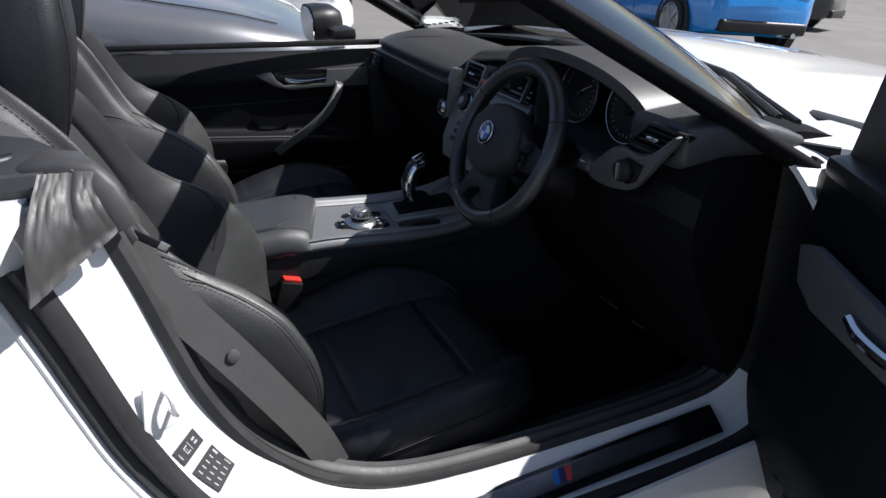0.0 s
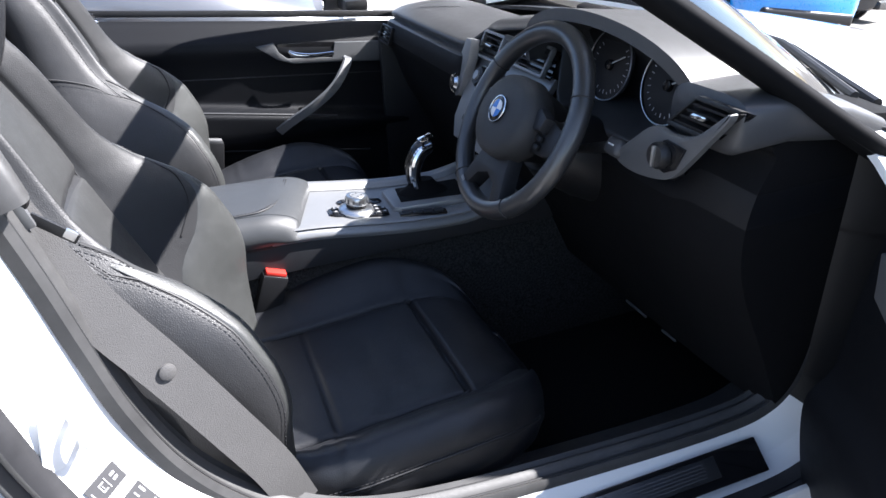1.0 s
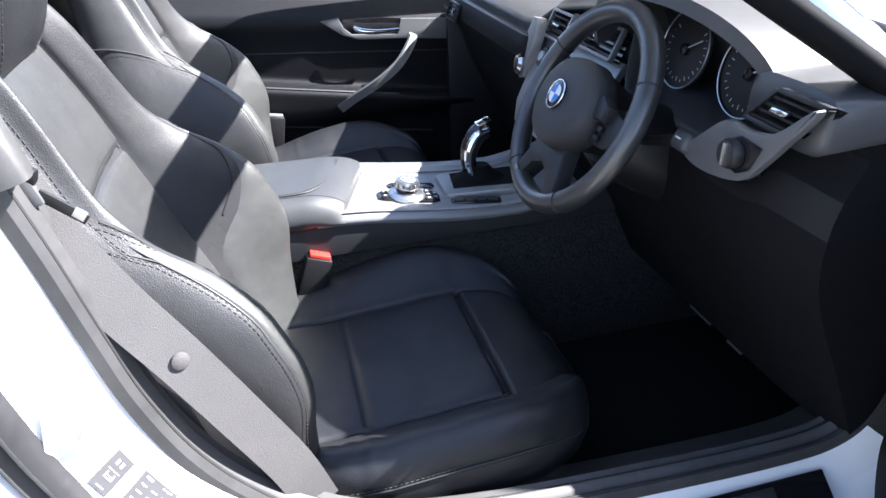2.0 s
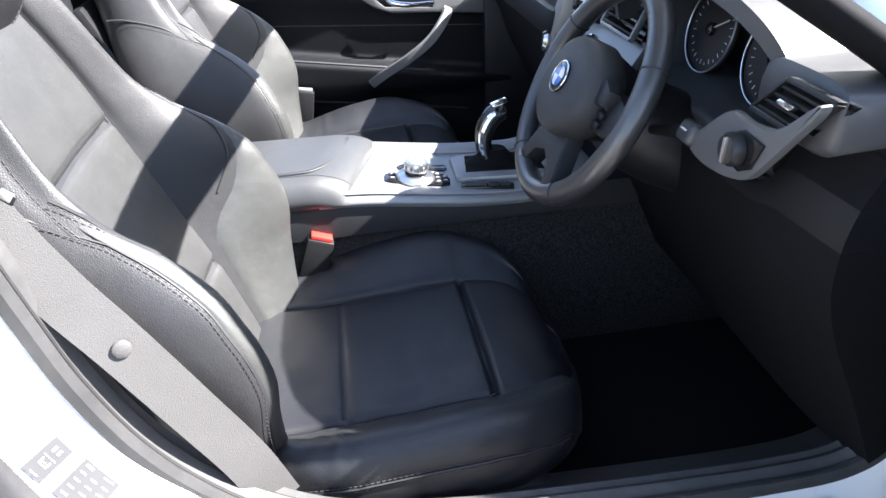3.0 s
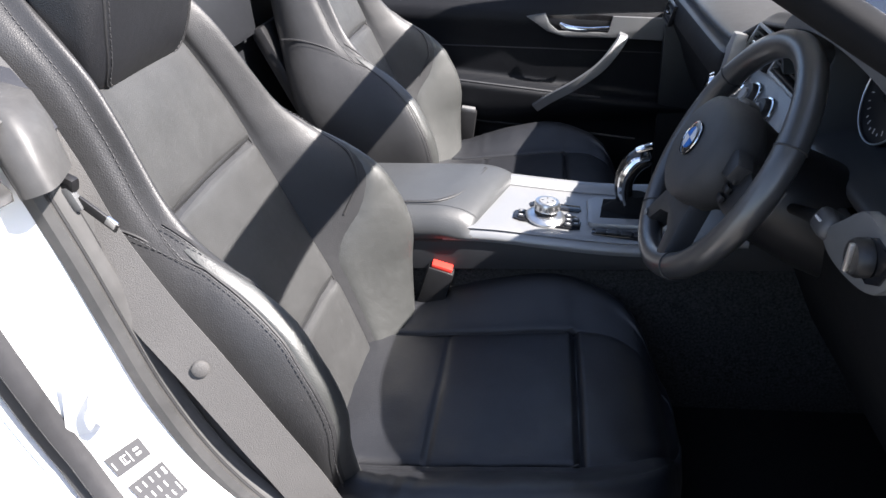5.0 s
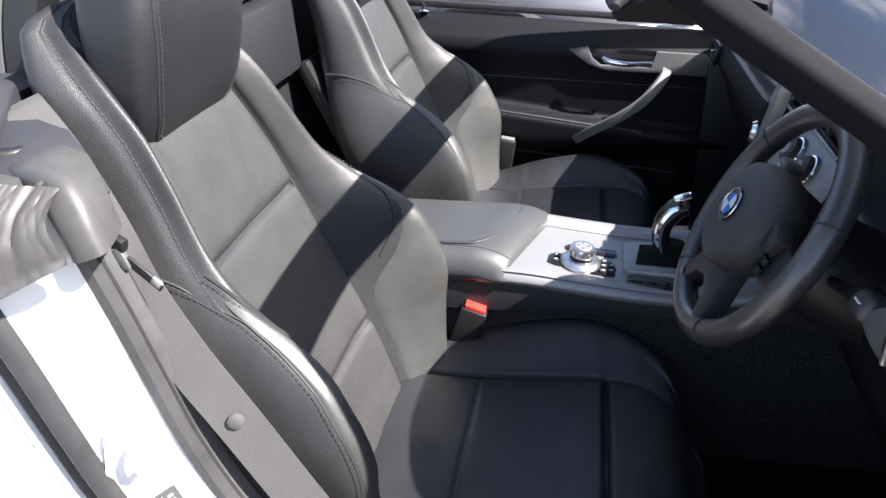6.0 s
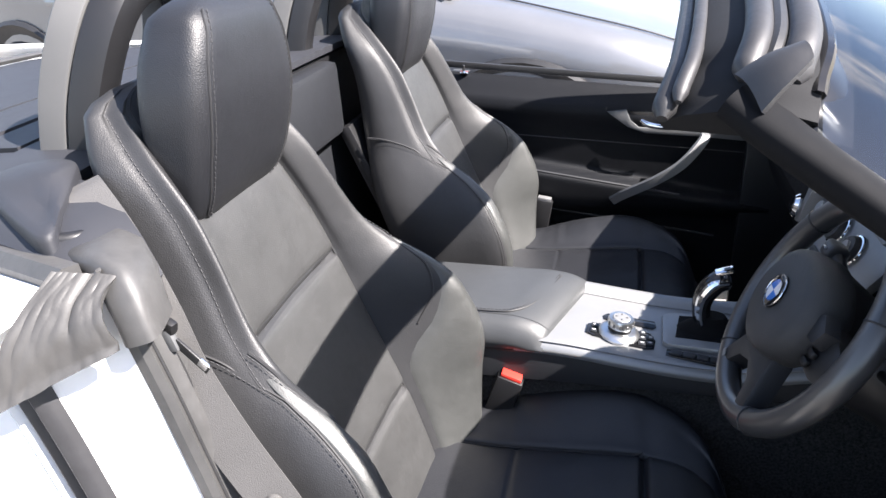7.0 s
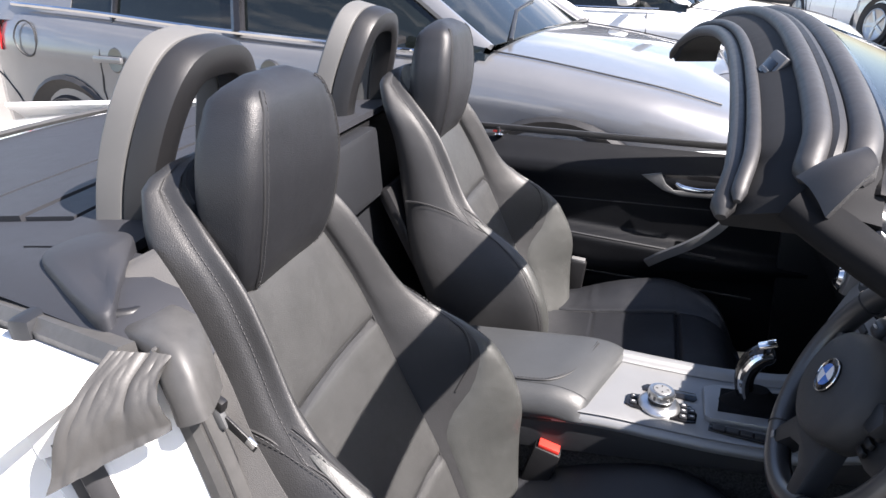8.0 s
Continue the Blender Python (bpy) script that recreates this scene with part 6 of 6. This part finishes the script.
# wiper arms on the scuttle
wp = thing("wiper", (1.05, -0.45, 0.88), "black wiper arm at the foot of the windscreen", "wiper", "wipers")
part("wiper_arm", tube([(0.985, -0.655, 0.852), (1.045, -0.45, 0.878), (1.085, -0.10, 0.892)], 0.007, 8), PLASTIC_DARK, wp)
part("wiper_blade", tube([(0.960, -0.640, 0.862), (1.025, -0.45, 0.888), (1.070, -0.05, 0.902)], 0.006, 8), RUBBER_DARK, wp)

# ---- driver's door, standing open ----
hinge = Matrix.Translation((0.955, -0.795, 0.0)) @ pose(0, 0, 0, 0, 0, 64)
ddoor = thing("drivers_door", hinge, "open dark door with silver trim and chrome handle", "car door", kind="structure")


def dpart(name, b, material, label="", sharp=38, parent=None):
    bmesh.ops.transform(b, matrix=hinge, verts=b.verts)
    return part(name, b, material, parent or ddoor, label, sharp)


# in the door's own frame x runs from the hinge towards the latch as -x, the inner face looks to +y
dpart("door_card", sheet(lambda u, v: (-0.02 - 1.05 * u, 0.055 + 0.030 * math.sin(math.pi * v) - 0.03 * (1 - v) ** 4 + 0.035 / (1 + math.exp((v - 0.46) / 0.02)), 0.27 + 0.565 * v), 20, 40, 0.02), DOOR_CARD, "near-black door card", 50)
dpart("door_skin", rbox((1.06, 0.05, 0.60), 0.02, pose(-0.54, -0.03, 0.55)), WHITE, "white outer door skin")
dpart("door_end", rbox((0.05, 0.10, 0.56), 0.015, pose(-0.01, 0.005, 0.55)), PLASTIC_DARK)
dpart("door_cap", rbox((1.04, 0.10, 0.03), 0.012, pose(-0.54, 0.015, 0.845, 0, 0, 0)), PLASTIC_DARK)
tri = [(-0.02, 0.84), (-0.30, 0.85), (-0.20, 0.93), (-0.11, 1.045), (-0.085, 1.05)]
dpart("mirror_triangle", slab(tri, 0.04, Matrix.Translation((0, 0.035, 0)) @ Matrix(((1, 0, 0, 0), (0, 0, -1, 0), (0, 1, 0, 0), (0, 0, 0, 1))), 0.008), PLASTIC_DARK, "black mirror triangle")
ds = [(-0.06, 0.742), (-0.10, 0.758), (-0.42, 0.760), (-0.60, 0.742), (-0.42, 0.700), (-0.12, 0.672), (-0.07, 0.690)]
dpart("trim_strip", slab(ds, 0.012, Matrix.Translation((0, 0.082, 0)) @ Matrix(((-1, 0, 0, 0), (0, 0, 1, 0), (0, 1, 0, 0), (0, 0, 0, 1))) @ Matrix.Diagonal((-1, 1, 1, 1)), 0.003), SILVER_DULL, "matte silver trim strip")
dpart("door_handle", tube(spline([(-0.36, 0.100, 0.742), (-0.32, 0.104, 0.728), (-0.26, 0.106, 0.722), (-0.22, 0.100, 0.722)], 6), 0.008, 8), CHROME, "chrome inner door handle")
dpart("speaker_grille", lathe([(0, 0.004), (0.07, 0.004), (0.075, 0.0), (0, 0)], pose_axes((-0.20, 0.092, 0.40), (1, 0, 0), (0, 1, 0)), 28), PLASTIC_DARK)
for i in range(3):
    for j in range(3):
        dpart("grille_stud", lathe([(0, 0.003), (0.004, 0.002), (0.005, 0)], pose_axes((-0.10 - 0.035 * i, 0.097, 0.46 - 0.04 * j), (1, 0, 0), (0, 1, 0)), 10), PLASTIC)


# ---- parked cars ----
def parked_car(name, label, paint, m, scale=(1, 1, 1), wagon=False, detail=False, group="parked cars", plate_mat=None, lamps=True, wedge=0.0):
    """A hatchback: x forward, its middle on the ground at the pose m."""
    m = m @ Matrix.Diagonal((*scale, 1))
    car = thing(name, m @ pose(0, 0, 0), label, "car", group)
    inv_fix = m

    def cp(pname, b, material, lab="", parent=None, sharp=38):
        for v in b.verts:
            v.co.z -= wedge * v.co.x * max(0.0, v.co.z - 0.55)      # the waistline rises to the rear
        bmesh.ops.transform(b, matrix=inv_fix, verts=b.verts)
        return part(pname, b, material, parent or car, lab, sharp)

    top = tab((-2.15, 0.60), (-2.10, 0.80), (-2.0, 0.96), (-1.85, 1.01), (-1.2, 1.0), (-0.4, 0.965), (0.55, 0.935), (0.95, 0.925), (1.4, 0.865), (1.8, 0.775), (2.02, 0.68), (2.12, 0.56), (2.15, 0.48))
    half = tab((-2.15, 0.60), (-2.08, 0.72), (-1.9, 0.80), (-1.4, 0.87), (0, 0.885), (1.3, 0.875), (1.75, 0.82), (2.02, 0.70), (2.12, 0.58), (2.15, 0.48))
    low = tab((-2.15, 0.36), (-2.0, 0.24), (-1.5, 0.20), (1.5, 0.20), (2.0, 0.22), (2.15, 0.34))

    def body_ring(x):
        w, zt, zb = half(x), top(x), low(x)
        h = zt - zb
        pts = [(0, zb), (w * 0.85, zb), (w * 0.965, zb + h * 0.08), (w * 0.985, zb + h * 0.24), (w * 1.0, zb + h * 0.42), (w * 0.992, zb + h * 0.66), (w * 1.0, zb + h * 0.76), (w * 0.975, zb + h * 0.88), (w * 0.91, zb + h * 0.965), (w * 0.78, zt), (w * 0.4, zt + 0.022), (0, zt + 0.03)]
        sp = spline([(y, z, 0) for y, z in pts], 2)
        return [Vector((x, q.x, q.y)) for q in sp] + [Vector((x, -q.x, q.y)) for q in sp[-2:0:-1]]

    body = cp("body", loft([body_ring(x) for x in np.linspace(-2.15, 2.15, 46)]), paint, "", None, 50)
    roof = tab((-1.98, 1.00), (-1.80, 1.16), (-1.55, 1.32), (-1.2, 1.41), (-0.6, 1.455), (-0.1, 1.445), (0.2, 1.385), (0.6, 1.185), (1.0, 0.94)) if not wagon else tab((-2.05, 1.0), (-1.98, 1.3), (-1.85, 1.43), (-0.6, 1.48), (-0.1, 1.46), (0.2, 1.40), (0.6, 1.19), (1.0, 0.94))

    def cabin_ring(x, grow=0.0, floor=0.90):
        z = roof(x) + grow
        wr = 0.60 + grow + 0.04 * (1.45 - z)
        wb = 0.80 + grow
        f = max(0.0, min(1.0, (z - 0.93) / 0.5))
        wt = wb + (wr - wb) * f
        pts = [(0, floor), (wb, floor), (wb * 0.99, min(floor + 0.06, z)), (wt + 0.02, max(floor + 0.03, z - 0.10)), (wt * 0.95, z - 0.03), (wt * 0.7, z), (0, z + 0.012)]
        return [Vector((x, y, q)) for y, q in pts] + [Vector((x, -y, q)) for y, q in pts[-2:0:-1]]

    cp("glasshouse", loft([cabin_ring(x) for x in np.linspace(roof_start(wagon), 0.985, 30)]), CAR_GLASS, "dark tinted windows")
    # roof skin and pillars
    def roof_ring(x):
        r = cabin_ring(x, 0.008)
        return r[4:9] + [v + Vector((0, 0, -0.03)) for v in r[8:3:-1]]
    cp("roof", loft([roof_ring(x) for x in np.linspace(-1.55, 0.12, 20)]), paint)
    for s in (-1, 1):
        def along(xs, k):
            out = []
            for x in xs:
                r = cabin_ring(x, 0.012)
                out.append(Vector((x, s * abs(r[k].y), r[k].z)))
            return out
        a = along(np.linspace(0.98, 0.08, 10), 4)
        cp("pillar", tube(a, 0.035, 8, flat=0.6), paint)
        cp("roof_rail", tube(along(np.linspace(0.10, -1.60, 14), 4), 0.026, 8), paint)
        for x0, x1 in ((-0.20, -0.30), (-0.98, -1.02)):
            p0, p1 = cabin_ring(x0, 0.006), cabin_ring(x1, 0.006)
            cp("pillar", tube([Vector((x0, s * abs(p0[1].y), 0.94)), Vector((x1, s * abs(p1[3].y), p1[3].z)), Vector((x1, s * abs(p1[4].y), p1[4].z))], 0.034 if x0 > -0.5 else 0.016, 8), GLOSS_BLACK)
        rear = []
        for x in np.linspace(-1.30, roof_start(wagon) + 0.03, 8):
            r = cabin_ring(x, 0.010)
            rear.append([Vector((x, s * abs(r[1].y), 0.93)), Vector((x, s * abs(r[3].y), r[3].z)), Vector((x, s * abs(r[4].y), r[4].z)), Vector((x, s * (abs(r[4].y) - 0.05), r[4].z)), Vector((x, s * (abs(r[1].y) - 0.05), 0.93))])
        cp("rear_pillar", loft(rear), paint)
        line = [Vector((x, s * (half(x) * 0.925 + 0.004), top(x) - 0.012)) for x in np.linspace(0.80, -1.75, 30)]
        cp("window_trim", tube(line, 0.010, 6), CHROME, "chrome window trim")
        for xw in (-1.34, 1.30):
            wmx = pose_axes((xw, s * 0.80, 0.315), (1, 0, 0), (0, s, 0))
            cp("wheel_arch", lathe([(0, -0.03), (0.395, -0.03), (0.402, 0.080), (0.385, 0.093), (0.33, 0.060), (0, 0.055)], wmx, 36), RUBBER_DARK)
            wh = cp("wheel", lathe([(0, -0.10), (0.24, -0.10), (0.30, -0.09), (0.315, -0.06), (0.315, 0.06), (0.30, 0.088), (0.235, 0.092), (0.225, 0.075), (0, 0.06)], wmx @ pose(0, 0, 0.008), 36), TYRE, "tyre on an alloy rim")
            cp("rim", lathe([(0.215, 0.074), (0.232, 0.096), (0.222, 0.099), (0.20, 0.080)], wmx @ pose(0, 0, 0.008), 36), RIM_ALLOY, "", wh)
            for k in range(5):
                cp("rim_spoke", slab([(0.03, -0.030), (0.21, -0.020), (0.21, 0.020), (0.03, 0.030)], 0.020, wmx @ pose(0, 0, 0.082, 0, 0, 72 * k + 10), 0.004), RIM_ALLOY, "", wh)
            cp("rim_hub", lathe([(0, 0.10), (0.04, 0.10), (0.05, 0.085), (0, 0.085)], wmx @ pose(0, 0, 0.008), 20), RIM_ALLOY, "", wh)
        # lamps
        cp("tail_lamp", loft([[Vector((x, s * (half(x) * k + 0.008), z)) for k, z in ((0.72, 0.93), (1.0, 0.93), (1.005, 0.80), (0.75, 0.76))] for x in (-2.115, -2.06, -1.98, -1.86)][::1]), LENS_RED, "red tail lamp")
        lamp = [[Vector((x, s * (half(x) * k + 0.006), z)) for k, z in ((0.80, top(x) - 0.035), (0.97, top(x) - 0.075), (0.995, top(x) - 0.15), (0.90, top(x) - 0.155))] for x in (1.72, 1.82, 1.92, 2.0)]
        if lamps:
            cp("headlamp", loft(lamp), LENS_CLEAR, "clear headlamp")
        cp("wing_mirror", rbox((0.10, 0.20, 0.13), 0.04, pose(0.62, s * 1.00, 1.02), 3), paint)
        cp("mirror_stem", rbox((0.05, 0.14, 0.03), 0.01, pose(0.64, s * 0.90, 0.965)), PLASTIC_DARK)
        # door seams and handles
        for x0, x1 in ((0.78, 0.72), (-0.24, -0.22), (-1.10, -1.02)):
            gap = []
            for k in np.linspace(0, 1, 10):
                x = x0 + (x1 - x0) * k
                if x0 < -1 and k < 0.5:
                    x = x1 - 0.25 * (0.5 - k)
                r = body_ring(x)
                z = low(x) + 0.10 + (top(x) - 0.04 - low(x) - 0.10) * k
                y = max((v for v in r if v.y > 0), key=lambda v: -abs(v.z - z)).y
                gap.append(Vector((x, s * (y + 0.0005), z)))
            cp("door_gap", tube(gap, 0.0045, 6), RUBBER_DARK)
        for x in (-0.02, -0.96):
            cp("handle_recess", lathe([(0, 0), (0.055, 0), (0.05, 0.006), (0, 0.004)], pose_axes((x + 0.03, s * half(x) * 0.995, 0.800), (1, 0, 0), (0, s, 0.1)), 20), DARK_PAINT)
            cp("door_handle", rbox((0.19, 0.022, 0.030), 0.010, pose(x, s * (half(x) + 0.018), 0.802)), paint)
        if s < 0:
            flap_at = Vector((-1.60, -half(-1.60) - 0.001, 0.86))
            cp("fuel_flap", tube([flap_at + Vector((0.085 * math.cos(a), -0.002 + 0.02 * max(0.0, math.sin(a)), 0.075 * math.sin(a))) for a in np.linspace(0, 2 * math.pi, 32, endpoint=False)], 0.004, 6, closed=True), RUBBER_DARK)
            cp("bumper_gap", tube([Vector((x, -half(x) - 0.001, z)) for x, z in ((-1.72, 0.52), (-1.80, 0.60), (-1.92, 0.66), (-2.02, 0.70))], 0.004, 6), RUBBER_DARK)
        cp("sill_trim", rbox((2.1, 0.03, 0.07), 0.012, pose(0, s * 0.86, 0.235)), PLASTIC_DARK)
    cp("windscreen_wiper", tube([(1.00, -0.55, 0.955), (0.86, -0.10, 1.035), (0.82, 0.25, 1.06)], 0.010, 6), PLASTIC_DARK)
    cp("bonnet_gap", tube([Vector((x, -half(x) * 0.80, top(x) + 0.004)) for x in np.linspace(0.95, 1.85, 14)], 0.004, 6), RUBBER_DARK)
    cp("bonnet_gap", tube([Vector((x, half(x) * 0.80, top(x) + 0.004)) for x in np.linspace(0.95, 1.85, 14)], 0.004, 6), RUBBER_DARK)
    cp("rear_bumper", rbox((0.16, 1.30, 0.16), 0.05, pose(-2.10, 0, 0.36), 3), PLASTIC_DARK)
    cp("front_grille", rbox((0.06, 0.80, 0.16), 0.03, pose(2.12, 0, 0.46)), GLOSS_BLACK)
    if plate_mat:
        pl = cp("number_plate", rbox((0.02, 0.52, 0.11), 0.004, pose(-2.165, 0, 0.78)), plate_mat, "number plate with dark bars")
        for k in range(6):
            cp("plate_bar", rbox((0.004, 0.045, 0.06), 0, pose(-2.177, -0.19 + 0.076 * k, 0.78)), STICKER_DARK, "", pl)
    cp("exhaust", tube([(-2.19, -0.45, 0.28), (-2.0, -0.45, 0.28)], 0.035, 14), CHROME)
    return car


def roof_start(wagon):
    return -2.04 if wagon else -1.97


def stand(x, y, turn):
    """A pose on the sloping ground."""
    slope = 8.0 if x > 1.5 else 0.0
    return Matrix.Translation((x, y, ground_z(x))) @ pose(0, 0, 0, 0, slope, 0) @ pose(0, 0, 0, 0, 0, turn)


GREY_AT = Matrix.Translation((-1.112, 2.50, ground_z(-1.112, 2.5))) @ pose(0, 0, 0, 0, 2.58, 0) @ pose(0, 0, 0, 0, 0, -9)
grey = parked_car("grey_car", "metallic grey hatchback parked alongside the roadster", GREY_PAINT, GREY_AT, (0.99, 1.0, 1.04), lamps=False, wedge=0.085)
parked_car("white_car", "white car parked beyond the grey hatchback", WHITE, Matrix.Translation((-0.2, 5.3, ground_z(-0.2, 5.3))) @ pose(0, 0, 0, 0, 2.58, 0) @ pose(0, 0, 0, 0, 0, -15))
parked_car("blue_car", "bright blue coupe parked across the lane", BLUE_PAINT, stand(7.98, 7.56, 79), plate_mat=YELLOW)
parked_car("dark_car", "dark grey car parked beyond the blue one", DARK_PAINT, stand(12.3, 10.7, 117), plate_mat=YELLOW)
parked_car("silver_van", "silver van parked on the sunlit ground", SILVER_PAINT, stand(5.3, 12.05, 117), (1.05, 1, 1.15), wagon=True, plate_mat=YELLOW)
parked_car("white_car", "white hatchback parked far off in the row", WHITE, stand(4.4, 15.2, 105))
parked_car("dark_car", "dark estate car parked far off in the row", DARK_PAINT, stand(4.2, 22.5, 165), wagon=True)
parked_car("navy_car", "navy car parked far off in the row", NAVY_PAINT, stand(0.9, 22.0, 178))

# side sticker and small badge on the grey car
tag_at = GREY_AT @ pose(0.24, -0.884, 0.70)
tag = thing("side_sticker", tag_at, "bright cyan sticker on the grey car's side", "sticker")
part("sticker_sheet", rbox((0.150, 0.004, 0.050), 0.001, tag_at), CYAN, tag)
part("print_bar", rbox((0.050, 0.004, 0.008), 0, tag_at @ pose(-0.02, -0.001, 0.008)), MARK_WHITE, tag)

badge_at = GREY_AT @ pose(1.06, -0.882, 0.66)
side_badge = thing("side_badge", badge_at, "small silver and red badge on the grey car's wing", "badge")
part("badge_bar", rbox((0.090, 0.006, 0.018), 0.001, badge_at), SILVER, side_badge)
part("red_mark", rbox((0.030, 0.006, 0.012), 0.0005, badge_at @ pose(0, -0.001, 0)), RED, side_badge)

# roadside posts and kerb
solid("post", tube([(0.84, 13.4, 0), (0.84, 13.4, 3.2)], 0.10, 14), DARK_PAINT, "dark metal post beside the parked cars", "post")
solid("post", tube([(0.50, 15.6, 0), (0.50, 15.6, 2.6)], 0.035, 10), DARK_PAINT, "thin dark metal post beside the parked cars", "post")
solid("kerb", rbox((60, 0.15, 0.12), 0.02, pose(-31, 25.5, 0.05)), KERB, "pale concrete kerb along the car park", "kerb", kind="structure")
